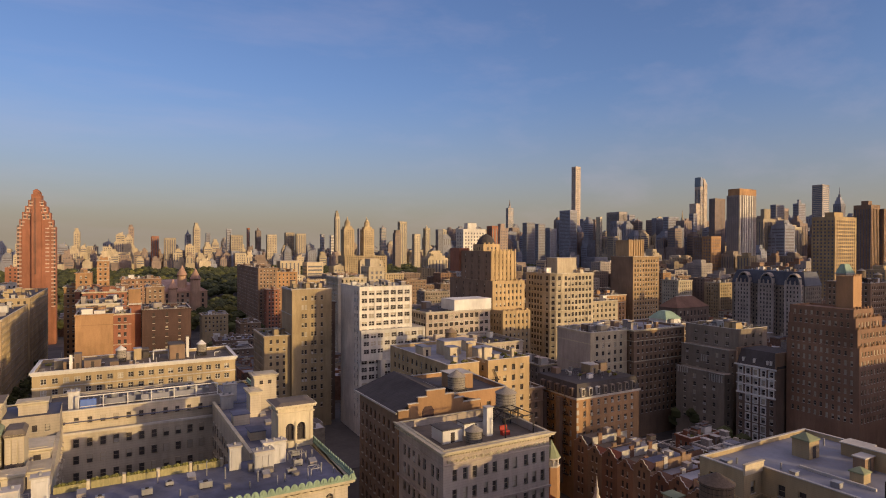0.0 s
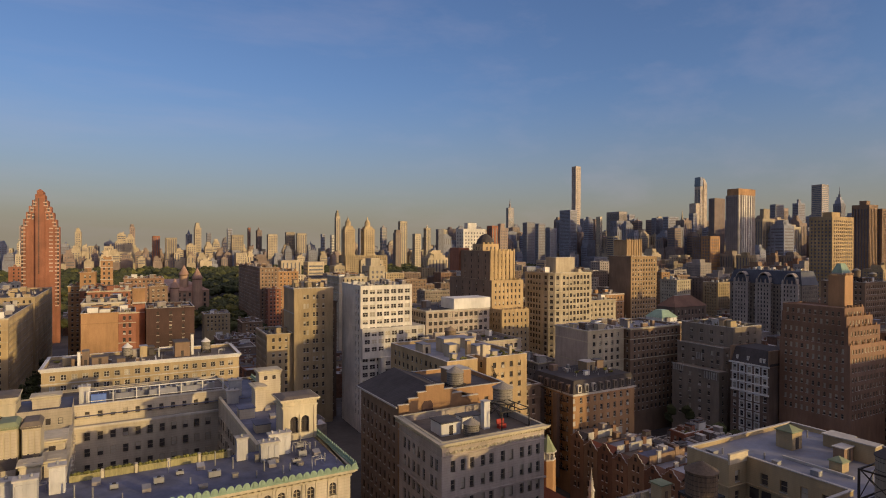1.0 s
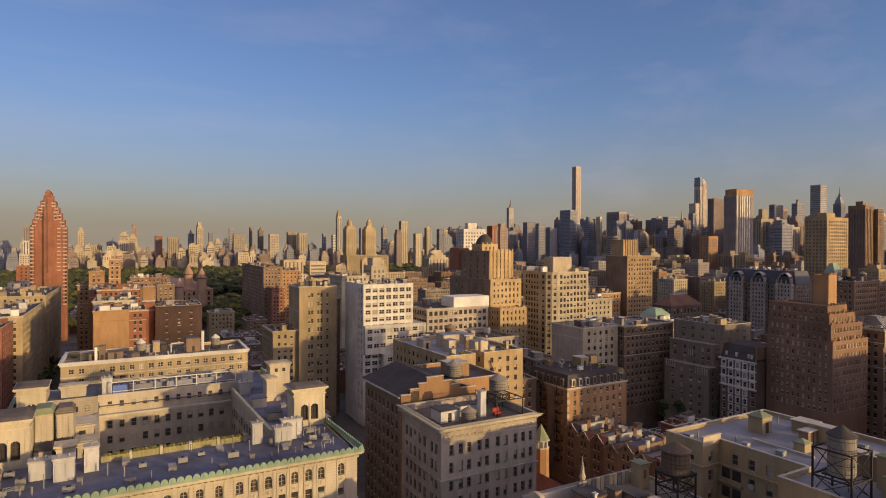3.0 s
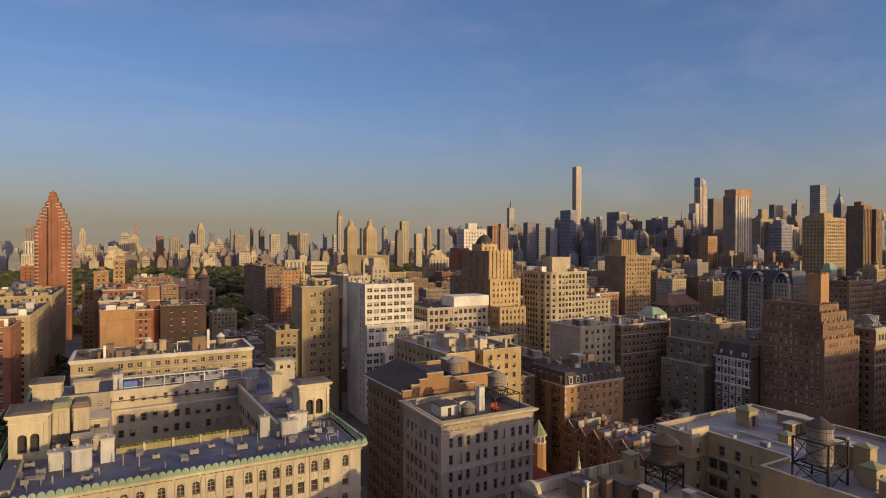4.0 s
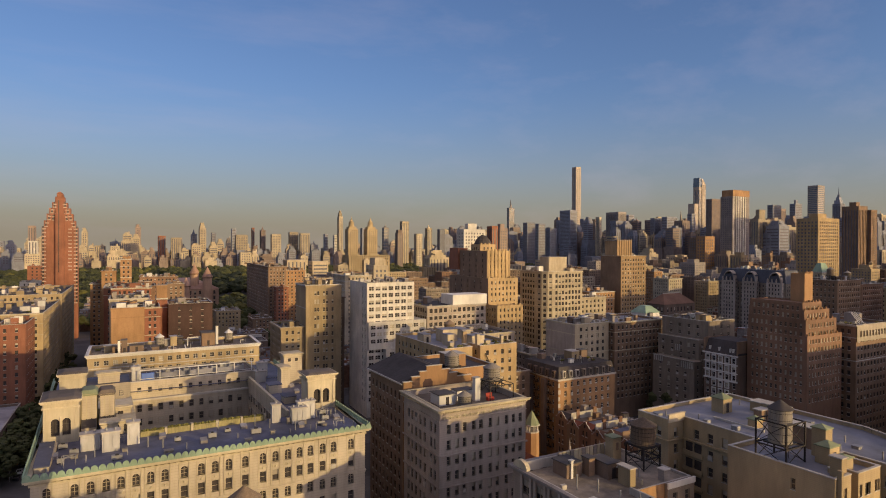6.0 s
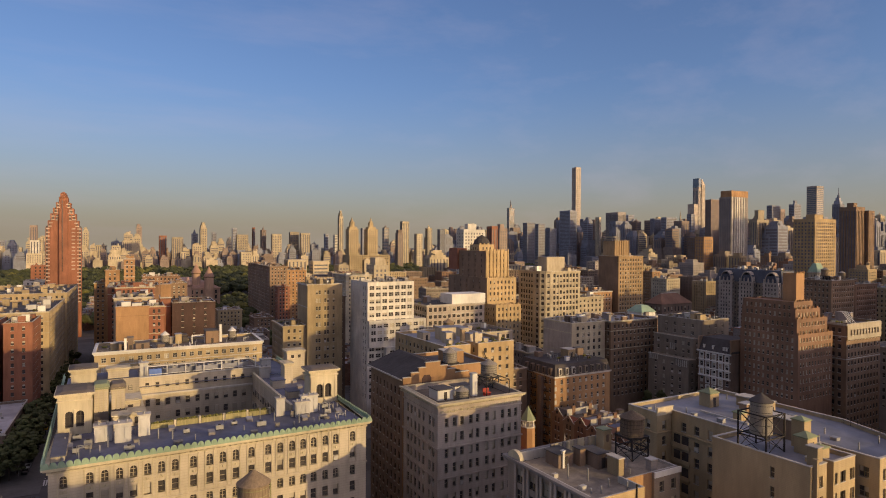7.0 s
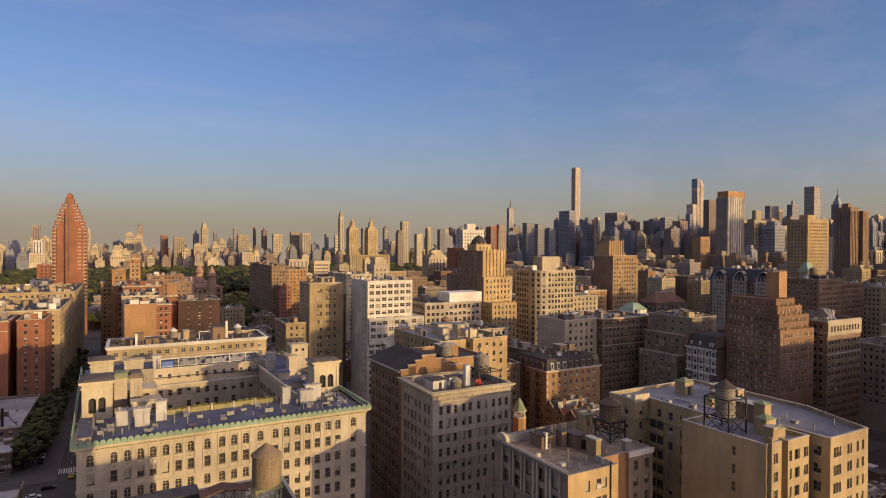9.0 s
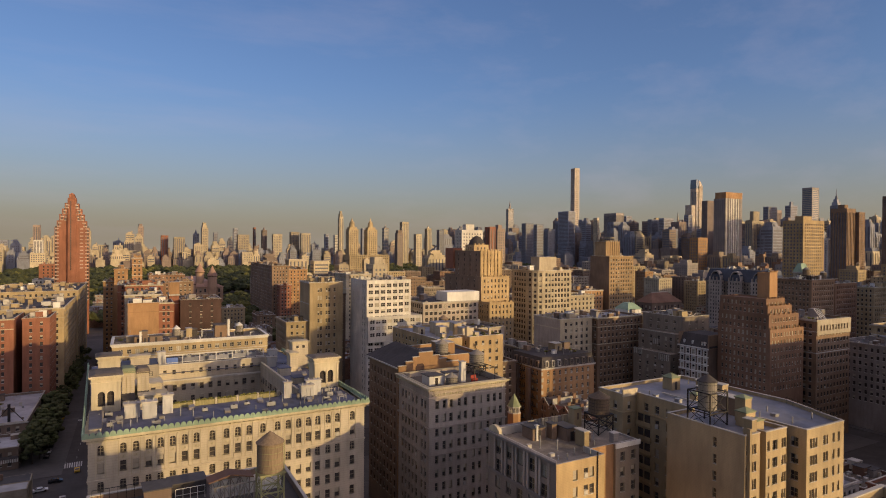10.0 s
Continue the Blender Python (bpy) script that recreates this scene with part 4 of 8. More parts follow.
# planted parapet along the court edge, in bays between short piers
for i in range(5):
    a, b = -9.4 + i * 5.15, -4.9 + i * 5.15
    h = RZ + 1.0 + 0.14 * (i % 2)
    s = Shape()
    s.box(a, b, 117.3, 117.9, RZ, h)
    s.box(a, b, 117.1, 118.0, h, h + 0.12)
    part("planter_wall", s, HEDGE, court_house, "yellow-green mossy planter wall")
    s = Shape()
    s.box(b + 0.05, b + 0.55, 117.1, 118.0, RZ, h + 0.4)
    part("planter_pier", s, TERRACOTTA, court_house)
    for k in range(9):
        q = Shape()
        clump(q, a + 0.3 + k * 0.48, 117.6, h + 0.25, 0.24 + 0.1 * ((k * 7 + i) % 3), random.Random(k + 10 * i))
        part("planting", q, LEAF_TURNED if (k + i) % 3 else LEAF, court_house)
# roof terrace railing of the east wing
for i in range(7):
    s = Shape()
    x = -7.0 + i * 5.0
    s.box(x - 0.11, x + 0.11, 163.8, 164.05, 48.0, 51.3)
    part("terrace_post", s, WHITE_PAINT, court_house)
for z, h in ((48.9, 0.14), (51.2, 0.22)):
    s = Shape()
    s.box(-7.0, 23.0, 163.85, 164.05, z, z + h)
    part("terrace_rail", s, WHITE_PAINT, court_house, "white terrace rail")
for i in range(3):
    s = Shape()
    s.box(-1.6 + i * 7.4, 4.6 + i * 7.4, 164.4, 164.55, 48.9, 50.2)
    part("wind_screen", s, ROOF_SILVER, court_house)
s = Shape()
s.box(-6.6, -3.4, 164.2, 165.0, 48.0, 50.4)
tagged(part("tarpaulin_crate", s, BLUE_TARP), "blue tarpaulin-covered crate on the roof terrace", "crate")


def roof_unit(x, y, z, w=1.4, d=1.0, h=0.9):
    """A cooling unit on rails with a fan grille."""
    t = thing("cooling_unit", "grey sheet-metal cooling unit standing on a flat roof", "cooling unit", (x, y, z), "roof plant")
    s = Shape()
    s.box(x - w / 2, x + w / 2, y - d / 2, y + d / 2, z + 0.2, z + h)
    part("casing", s, GALVANISED, t)
    for k in (-1, 1):
        s = Shape()
        s.box(x + k * w * 0.35 - 0.06, x + k * w * 0.35 + 0.06, y - d / 2, y + d / 2, z, z + 0.2)
        part("rail", s, DARK_STEEL, t)
    s = Shape()
    s.cone(x, y, z + h, z + h + 0.12, min(w, d) * 0.38, min(w, d) * 0.34, 12)
    part("fan_guard", s, DARK_STEEL, t)
    return t


def vent_pipe(x, y, z, h=1.2, r=0.14):
    t = thing("vent_pipe", "thin metal vent pipe with a cowl on a flat roof", "vent pipe", (x, y, z), "roof plant")
    s = Shape()
    s.cone(x, y, z, z + h, r, r, 8)
    part("pipe", s, GALVANISED, t)
    s = Shape()
    s.cone(x, y, z + h + 0.04, z + h + 0.16, r * 1.4, 0.02, 8)
    part("cowl", s, GALVANISED, t)
    return t


rng = random.Random(21)
for x, y in ((-23, 108), (-21, 112), (-14, 105), (-3, 111), (3.5, 110), (7, 112.5), (12, 108.5), (26, 108), (28, 111), (29, 116), (26.5, 117.5), (-23, 117), (0, 175), (10, 173), (18, 176), (-18, 176)):
    roof_unit(x, y, RZ if y < 160 else (48.0 if -12 < x < 24 else RZ), rng.uniform(1.0, 2.0), rng.uniform(0.8, 1.2), rng.uniform(0.7, 1.2))
for x, y in ((-25, 104), (-19, 106), (-6, 108), (8, 107), (15.5, 111), (20, 107), (24, 105), (31, 107), (31.5, 114), (30, 119), (-8.5, 110), (-25, 115)):
    vent_pipe(x, y, RZ, rng.uniform(0.8, 2.0))


def roof_frame(x, y, z, w, d, h):
    """An open steel dunnage frame on a roof."""
    t = thing("steel_roof_frame", "weathered steel equipment frame standing on a flat roof", "frame", (x, y, z), "roof plant")
    for a, b in ((0, 0), (w, 0), (w, d), (0, d)):
        s = Shape()
        s.beam((x + a, y + b, z), (x + a, y + b, z + h), 0.12)
        part("post", s, GALVANISED, t)
    for p, q in (((0, 0), (w, 0)), ((w, 0), (w, d)), ((w, d), (0, d)), ((0, d), (0, 0)), ((0, 0), (w, d))):
        s = Shape()
        s.beam((x + p[0], y + p[1], z + h), (x + q[0], y + q[1], z + h), 0.12)
        part("beam", s, GALVANISED, t)
    return t


def hatch(x, y, z, w=1.3):
    t = thing("roof_hatch", "small grey roof hatch with sloping lid", "roof hatch", (x, y, z), "roof plant")
    s = Shape()
    s.box(x - w / 2, x + w / 2, y - w / 2, y + w / 2, z, z + 0.6)
    part("curb", s, GREY_STONE, t)
    s = Shape()
    s.face([(x - w / 2, y - w / 2, z + 0.6), (x + w / 2, y - w / 2, z + 0.6), (x + w / 2, y + w / 2, z + 1.0), (x - w / 2, y + w / 2, z + 1.0)])
    s.face([(x + w / 2, y - w / 2, z + 0.6), (x + w / 2, y + w / 2, z + 0.6), (x + w / 2, y + w / 2, z + 1.0)])
    s.face([(x - w / 2, y + w / 2, z + 0.6), (x - w / 2, y - w / 2, z + 0.6), (x - w / 2, y + w / 2, z + 1.0)])
    s.face([(x + w / 2, y + w / 2, z + 0.6), (x - w / 2, y + w / 2, z + 0.6), (x - w / 2, y + w / 2, z + 1.0), (x + w / 2, y + w / 2, z + 1.0)])
    part("lid", s.weld(), GALVANISED, t)
    return t


for x, y, w, d, h in ((27.2, 112.5, 2.6, 2.2, 1.6), (-22.8, 106.0, 2.2, 1.6, 1.4), (28.6, 105.2, 1.8, 1.8, 1.1), (-14.5, 115.2, 2.0, 1.2, 1.2)):
    roof_frame(x, y, RZ, w, d, h)
for x, y in ((1.5, 107.5), (10.5, 113.5), (21.8, 108.6), (-24.2, 111.2), (30.6, 110.6), (-5.5, 114.6), (29.5, 139.0), (30.0, 146.0), (-22, 140), (-15, 146), (25, 170), (-20, 170)):
    hatch(x, y, RZ)
for x, y, h in ((-22.4, 104.0, 1.4), (-17.6, 108.8, 2.2), (-12.2, 107.0, 1.0), (-2.0, 105.0, 1.2), (5.4, 114.5, 1.8), (13.0, 114.0, 2.4), (18.2, 104.6, 1.1), (22.5, 104.0, 1.5), (27.5, 103.4, 1.2), (29.8, 112.0, 2.0), (32.2, 104.2, 1.0), (24.5, 118.6, 2.4), (-24.6, 133.5, 2.2), (-12.4, 128.0, 1.8), (26, 160, 2.0), (31, 163, 1.6), (-21, 162, 2.5), (-13, 162.5, 1.5)):
    vent_pipe(x, y, RZ, h, 0.1)
# stepped roofs beside the shafts, and flat lids on the south wing
for x0, x1, y0, y1, z in ((-26.8, -21.0, 132.0, 149.0, 48.2), (-26.8, -24.6, 104.0, 119.0, 47.3), (22.6, 26.0, 141.0, 145.0, 48.6), (23.6, 26.6, 129.0, 133.0, 48.0)):
    bulkhead(court_house, x0, x1, y0, y1, RZ, z, LIMESTONE, ROOF_GREY, name="roof_house", door=False)
rng = random.Random(22)
for i in range(11):
    roof_unit(-4.5 + i * 2.5, 168.0 + rng.uniform(-0.6, 0.6), 48.0, rng.uniform(1.3, 1.9), 1.3, rng.uniform(1.7, 2.4))
for x, y, w, h in ((-21.5, 109.4, 1.2, 0.7), (-13.0, 109.2, 0.9, 0.5), (22.0, 110.0, 1.4, 0.6), (19.6, 112.0, 0.8, 1.3), (25.8, 106.4, 1.1, 0.5), (-6.0, 104.4, 1.6, 0.35), (9.0, 104.0, 1.3, 0.4), (14.6, 106.2, 0.9, 0.7)):
    s = Shape()
    s.box(x, x + w, y, y + w * 0.8, RZ, RZ + h)
    s.box(x - 0.08, x + w + 0.08, y - 0.08, y + w * 0.8 + 0.08, RZ + h, RZ + h + 0.07)
    part("skylight_curb", s, GREY_WOOD, court_house)


# ---- limestone apartment house with the frieze ----
def stone_house():
    poly = rect(52, 77, 100.3, 121)
    t = thing("limestone_apartment_house", "grey-white limestone apartment house with garlanded frieze and cornice", "apartment building", (64, 110, 0), "near apartment houses")
    s, places = Shape(), []
    front = [c - 52 for c in (54.5, 56.8, 58.9, 61.5, 63.5, 66.3, 68.4, 71.1, 73.2, 75.3)]
    wall(s, poly[0], poly[1], 0, 48, 3.7, 3, 1.0, 2.1, 3.8, 0.35, centres=front, put=places, low=8)
    wall(s, poly[3], poly[0], 0, 48, 3.7, 3, 1.15, 2.2, 3.8, 0.35, centres=[121 - c for c in (118.0, 115.7, 113.3, 110.8, 108.3, 104.7, 102.6)], put=places, low=8)
    wall(s, poly[1], poly[2], 0, 48, plain=True)
    wall(s, poly[2], poly[3], 0, 48, plain=True)
    inner = inset(poly, 0.4)
    for i in range(4):
        j = (i + 1) % 4
        s.face([(*inner[j], 46.6), (*inner[i], 46.6), (*inner[i], 48), (*inner[j], 48)])
    part("wall", s, [PALE_STONE, GLASS, BLIND], t)
    put_windows(places, t, FRAME_MID, random.Random(5), 0.08, 0.14)
    parapet_roof(t, poly, 48, 1.4, PALE_STONE, ROOF_BROWN, TERRACOTTA, 0.1, 0.4)
    cornice(t, poly, 48, ((0.3, -0.9, -0.6), (0.8, -0.55, -0.2), (1.0, -0.2, 0.06)), TERRACOTTA, (0, 3))
    cornice(t, poly, 48, ((0.2, -3.0, -2.75),), PALE_STONE, (0, 3))
    cornice(t, poly, 48, ((0.35, -11.2, -10.8), (0.18, -18.6, -18.3)), PALE_STONE, (0, 3))
    for i in range(38):
        s = Shape()
        s.box(52.2 + i * 0.66, 52.5 + i * 0.66, 99.72, 100.02, 47.08, 47.42)
        part("dentil", s, TERRACOTTA, t)
    for i in range(31):
        s = Shape()
        s.box(51.72, 52.02, 100.6 + i * 0.66, 100.9 + i * 0.66, 47.08, 47.42)
        part("dentil", s, TERRACOTTA, t)
    for i in range(13):
        s = Shape()
        s.cone(0, 0, 0, 0.16, 0.42, 0.3, 12)
        s.cone(0, 0, 0.16, 0.24, 0.16, 0.1, 8)
        ob = part("medallion", s, TERRACOTTA, t)
        ob.matrix_parent_inverse = Matrix.Translation(-t.location)
        ob.matrix_basis = pose(53.2 + i * 1.88, 100.3, 45.9, 90)
    for i in range(12):
        s = Shape()
        x = 54.14 + i * 1.88
        for k in range(6):
            a = math.pi * (k + 0.5) / 6
            s.box(x - 0.45 * math.cos(a) - 0.08, x - 0.45 * math.cos(a) + 0.08, 100.12, 100.3, 46.1 - 0.45 * math.sin(a), 46.28 - 0.45 * math.sin(a))
        part("garland", s, TERRACOTTA, t)
    bulkhead(t, 56.0, 60.6, 107.5, 112.5, 46.6, 49.2, WHITE_PAINT, ROOF_TAR)
    bulkhead(t, 62.6, 67.6, 110.0, 113.0, 46.6, 49.0, WHITE_PAINT, ROOF_TAR)
    bulkhead(t, 66.5, 68.0, 107.5, 109.0, 46.6, 52.4, WHITE_PAINT, name="chimney", door=False)
    for y in (104.5, 112.5):
        for x in (69.0, 76.2):
            s = Shape()
            s.beam((x, y, 46.6), (x, y, 50.6), 0.18)
            part("pergola_post", s, DARK_STEEL, t)
        s = Shape()
        s.beam((69.0, y, 50.6), (76.2, y, 50.6), 0.2)
        part("pergola_beam", s, DARK_STEEL, t)
    for x in (69.0, 71.4, 73.8, 76.2):
        s = Shape()
        s.beam((x, 104.5, 50.7), (x, 112.5, 50.7), 0.16)
        part("pergola_rafter", s, DARK_STEEL, t)
    s = Shape()
    s.box(69.6, 71.4, 106.2, 107.2, 46.6, 47.5)
    s.box(69.6, 71.4, 107.2, 107.5, 47.5, 48.4)
    tagged(part("garden_couch", s, RED_PLASTIC), "red garden couch on a roof terrace", "couch")
    return t


stone_house()
water_tower(62.3, 106.0, 46.6, 1.7, 2.4, 0.0, GREY_WOOD, GREY_WOOD, label="low grey wooden water tank standing on a flat roof", peak=1.2)
water_tower(76.3, 114.5, 46.6, 2.3, 3.3, 3.0, GREY_WOOD, GREY_WOOD, label="pale grey water tank on a dark steel frame", peak=1.3)


# ---- brown theatre-like hall with the stepped orange gable ----
def gabled_hall():
    x0, x1, y0, y1 = 54.5, 76.0, 125.0, 150.0
    t = thing("gabled_hall", "brown brick hall with dark slate roof and stepped orange gable", "hall", (65, 137, 0), "near apartment houses")
    s = Shape()
    p = rect(x0, x1, y0, y1)
    wall(s, p[3], p[0], 0, 49.0, 3.6, 2.9, 1.1, 2.0, 3.0, 0.3, low=6)
    wall(s, p[2], p[3], 0, 49.0, 3.6, 2.9, 1.1, 2.0, 3.0, 0.3, low=6)
    wall(s, p[1], p[2], 0, 49.0, plain=True)
    part("wall", s, [BROWN_BRICK, GLASS, BLIND], t)
    s = Shape()
    heights = [(54.5, 57.0, 49.2), (57.0, 59.4, 50.4), (59.4, 61.6, 51.6), (61.6, 66.4, 52.9), (66.4, 68.8, 51.6), (68.8, 71.4, 50.4), (71.4, 76.0, 49.2)]
    line = [(54.5, 0)] + [q for a, b, h in heights for q in ((a, h), (b, h))] + [(76.0, 0)]
    s.face([(u, y0 - 0.4, v) for u, v in reversed(line)][::-1])
    s.face([(u, y0 + 0.1, v) for u, v in reversed(line)])
    for (u0, v0), (u1, v1) in zip(line, line[1:]):
        s.face([(u0, y0 - 0.4, v0), (u0, y0 + 0.1, v0), (u1, y0 + 0.1, v1), (u1, y0 - 0.4, v1)])
    s.weld()
    part("stepped_gable", s, ORANGE_BRICK, t, "orange brick stepped gable")
    s = Shape()
    s.box(60.4, 63.4, y0 - 0.5, y0 - 0.4, 44.0, 48.6)
    s.face([(60.4, y0 - 0.5, 48.6), (63.4, y0 - 0.5, 48.6), (62.8, y0 - 0.5, 49.5), (61.0, y0 - 0.5, 49.5)])
    part("blind_arch", s, MAROON_BRICK, t, "dark blind arch")
    for a, b, h in heights:
        s = Shape()
        s.box(a - 0.12, b + 0.12, y0 - 0.5, y0 + 0.2, h, h + 0.2)
        part("coping", s, COPING, t)
    s = Shape()
    rx, rz, ez = (x0 + x1) / 2 - 1.5, 53.2, 48.8
    s.face([(x0 - 0.3, y1, ez), (x0 - 0.3, y0 + 0.12, ez), (rx, y0 + 0.12, rz - 0.6), (rx, y1 - 3, rz)])
    s.face([(x0 - 0.3, y1, ez), (rx, y1 - 3, rz), (x1, y1, ez)])
    s.face([(rx, y0 + 0.12, rz - 0.6), (x1, y0 + 0.12, ez), (x1, y1, ez), (rx, y1 - 3, rz)])
    part("roof", s, SLATE, t, "dark slate pitched roof")
    s = Shape()
    s.box(x0 - 0.45, x0 - 0.2, y0, y1, ez - 0.35, ez + 0.05)
    part("gutter", s, COPING, t)
    return t


gabled_hall()
hall_annex = building("brick_annex", "orange-brown brick annex with flat roofs and chimneys", "annex", rect(69.0, 86.0, 127.5, 150.0), 50.6, ORANGE_BRICK, ROOF_TAR, objects=False, sides=(0,), top=3.0, seed=8)
bulkhead(hall_annex, 74, 80, 134, 140, 49.6, 53.4, ORANGE_BRICK)
water_tower(73.0, 130.5, 49.6, 2.1, 2.9, 1.4, GREY_WOOD, GREY_WOOD, label="grey wooden water tank with a pointed roof on a brick annex")


# ---- yellow brick apartment house with two wings and fire escapes ----
def winged_house():
    poly = [(87.5, 159.5), (98.6, 159.5), (98.6, 166), (102.0, 166), (102.0, 159.5), (118, 159.5), (118, 200), (87.5, 200)]
    t = building("winged_apartment_house", "yellow brick apartment house with two wings and fire escapes", "apartment building", poly, 50.2, YELLOW_BRICK, ROOF_SILVER, 3.35, 3.3, 1.25, 1.75, 1.9, objects=True, sides=(0, 1, 3, 4, 7), seed=4, low=6)
    for x0, x1, y0, y1, z in ((94.5, 97.8, 170, 174, 53.2), (99.2, 100.6, 166.6, 168, 54.6), (101.8, 103.0, 161.4, 163, 54.0), (104.5, 110, 169, 174, 52.2), (113.5, 114.5, 163, 164, 52.6), (90, 93, 180, 186, 52.2), (91.5, 93.0, 163, 165, 51.6), (106.0, 108.0, 162.0, 163.4, 51.4), (97.0, 103.5, 178, 184, 53.8), (108, 112, 182, 190, 52.6)):
        bulkhead(t, x0, x1, y0, y1, 49.2, z, CREAM_BRICK if z < 54.5 else YELLOW_BRICK, ROOF_SILVER)
    for x, y in ((90.0, 161.5), (94.4, 162.4), (104.4, 161.2), (110.2, 162.2), (115.8, 161.0), (116.4, 166.0), (112.0, 166.5)):
        for k in range(3):
            s = Shape()
            clump(s, x + 0.7 * k, y + 0.2 * (k % 2), 50.1 + 0.25 * (k % 2), 0.55, random.Random(int(x * 7) + k))
            part("terrace_plant", s, LEAF_TURNED if k else LEAF, t)
    for fx in (92.2, 104.6):
        fire_escape(t, fx, 159.5, 18, 48, 3.35, 2.6)
    return t


def fire_escape(owner, x, y, z0, z1, fh, w):
    """Iron landings, rails and stairs on a west front."""
    s = Shape()
    z, k = z1 - 3.8, 0
    while z > z0:
        s.box(x - w / 2, x + w / 2, y - 1.0, y - 0.02, z, z + 0.07)
        for h in (0.45, 0.9):
            s.box(x - w / 2, x + w / 2, y - 1.02, y - 0.97, z + h, z + h + 0.05)
        for i in range(7):
            u = x - w / 2 + w * i / 6
            s.box(u - 0.02, u + 0.02, y - 1.02, y - 0.97, z, z + 0.95)
        d = 1 if k % 2 else -1
        s.beam((x - d * w * 0.32, y - 0.7, z), (x + d * w * 0.32, y - 0.7, z + fh), 0.12)
        s.beam((x - d * w * 0.32, y - 0.3, z), (x + d * w * 0.32, y - 0.3, z + fh), 0.12)
        z -= fh
        k += 1
    return part("fire_escape", s, DARK_STEEL, owner, "black iron fire escape")


winged_house()


# ---- corner house with the arched pediment, west of the avenue ----
def pediment_house():
    poly = [(49.7, 45.5), (62.0, 45.5), (62.0, 51.0), (77.0, 51.0), (77.0, 68.3), (49.7, 68.3)]
    t = thing("corner_apartment_house", "grey stone corner apartment house with arched roof pediment", "apartment building", (60, 57, 0), "near apartment houses")
    s, places = Shape(), []
    wall(s, poly[5], poly[0], 0, 46.0, 3.75, 3.85, 2.0, 2.5, 1.7, 0.4, put=places, low=6)
    wall(s, poly[4], poly[5], 0, 46.0, 3.75, 3.4, 1.5, 2.3, 1.7, 0.4, low=6)
    part("stone_wall", s, [BUFF_STONE, GLASS, BLIND], t)
    s = Shape()
    wall(s, poly[0], poly[1], 0, 45.4, 3.3, 3.5, 1.15, 1.9, 1.9, 0.3, put=places, low=6, centres=[4.7, 7.4, 8.9])
    wall(s, poly[1], poly[2], 0, 45.4, plain=True)
    part("rear_wall", s, [YELLOW_BRICK, GLASS, BLIND], t)
    s = Shape()
    wall(s, (62.0, 51.0), (70.0, 51.0), 0, 44.6, plain=True)
    part("side_wall", s, [ORANGE_BRICK, GLASS, BLIND], t)
    s = Shape()
    wall(s, (70.0, 50.4), (77.0, 50.4), 0, 44.6, 3.3, 2.6, 1.2, 1.9, 1.9, 0.3, put=places, low=6, centres=[2.0, 5.2])
    wall(s, (70.0, 51.0), (70.0, 50.4), 0, 44.6, plain=True)
    wall(s, poly[3], poly[4], 0, 44.6, plain=True)
    wall(s, (77.0, 50.4), poly[3], 0, 44.6, plain=True)
    s.face([(70.0, 50.4, 44.6), (77.0, 50.4, 44.6), (77.0, 51.0, 44.6), (70.0, 51.0, 44.6)])
    part("end_wall", s, [GREY_BRICK, GLASS, BLIND], t)
    s = Shape()
    s.box(69.9, 77.1, 50.15, 50.4, 43.7, 44.75)
    part("end_frieze", s, WHITE_PAINT, t, "whitewashed frieze")
    inner = inset(poly, 0.35)
    s = Shape()
    s.face([(x, y, 44.2) for x, y in inner])
    part("roof", s, ROOF_GRAVEL, t)
    s = Shape()
    for i, (h, m) in enumerate(((45.4, 0), (45.4, 0), (44.6, 0), (44.6, 0), (46.0, 0), (46.0, 0))):
        a, b, c, d = poly[i], poly[(i + 1) % 6], inner[(i + 1) % 6], inner[i]
        s.face([(*a, h), (*b, h), (*c, h), (*d, h)])
        s.face([(*c, 44.2), (*d, 44.2), (*d, h), (*c, h)])
    part("parapet", s, COPING, t)
    put_windows(places, t, FRAME_MID, random.Random(9), 0.08, 0.25)
    cornice(t, poly, 46.0, ((0.3, -0.8, -0.4), (0.8, -0.4, 0.05)), GREY_STONE, (4, 5))
    cornice(t, poly, 46.0, ((0.25, -8.4, -8.0),), GREY_STONE, (4, 5))
    s = Shape()
    n = 10
    for k in range(n):
        a, b = math.pi * k / n, math.pi * (k + 1) / n
        pa, pb = (49.5, 66.0 - 2.0 * math.cos(a), 46.05 + 1.5 * math.sin(a)), (49.5, 66.0 - 2.0 * math.cos(b), 46.05 + 1.5 * math.sin(b))
        s.face([pa, pb, (50.3, pb[1], pb[2]), (50.3, pa[1], pa[2])])
        s.face([(49.5, pa[1], 46.05), (49.5, pb[1], 46.05), pb, pa])
        s.face([(50.3, pb[1], 46.05), (50.3, pa[1], 46.05), (50.3, pa[1], pa[2]), (50.3, pb[1], pb[2])])
    part("arched_pediment", s, TERRACOTTA, t)
    for i, y in enumerate((64.3, 60.4, 56.6, 52.7, 48.9)):
        for d in (-1.35, 1.35):
            s = Shape()
            s.box(49.45, 49.7, y + d - 0.3, y + d + 0.3, 38, 45.2)
            part("pilaster", s, PALE_STONE, t)
    bulkhead(t, 56.6, 60.2, 61.5, 65.5, 44.2, 46.7, DARK_BRICK, ROOF_TAR)
    bulkhead(t, 62.8, 65.6, 57.5, 62.0, 44.2, 47.0, DARK_BRICK, ROOF_TAR)
    bulkhead(t, 61.0, 62.4, 60.4, 62.4, 44.2, 47.4, BROWN_BRICK, ROOF_TAR, name="chimney", door=False)
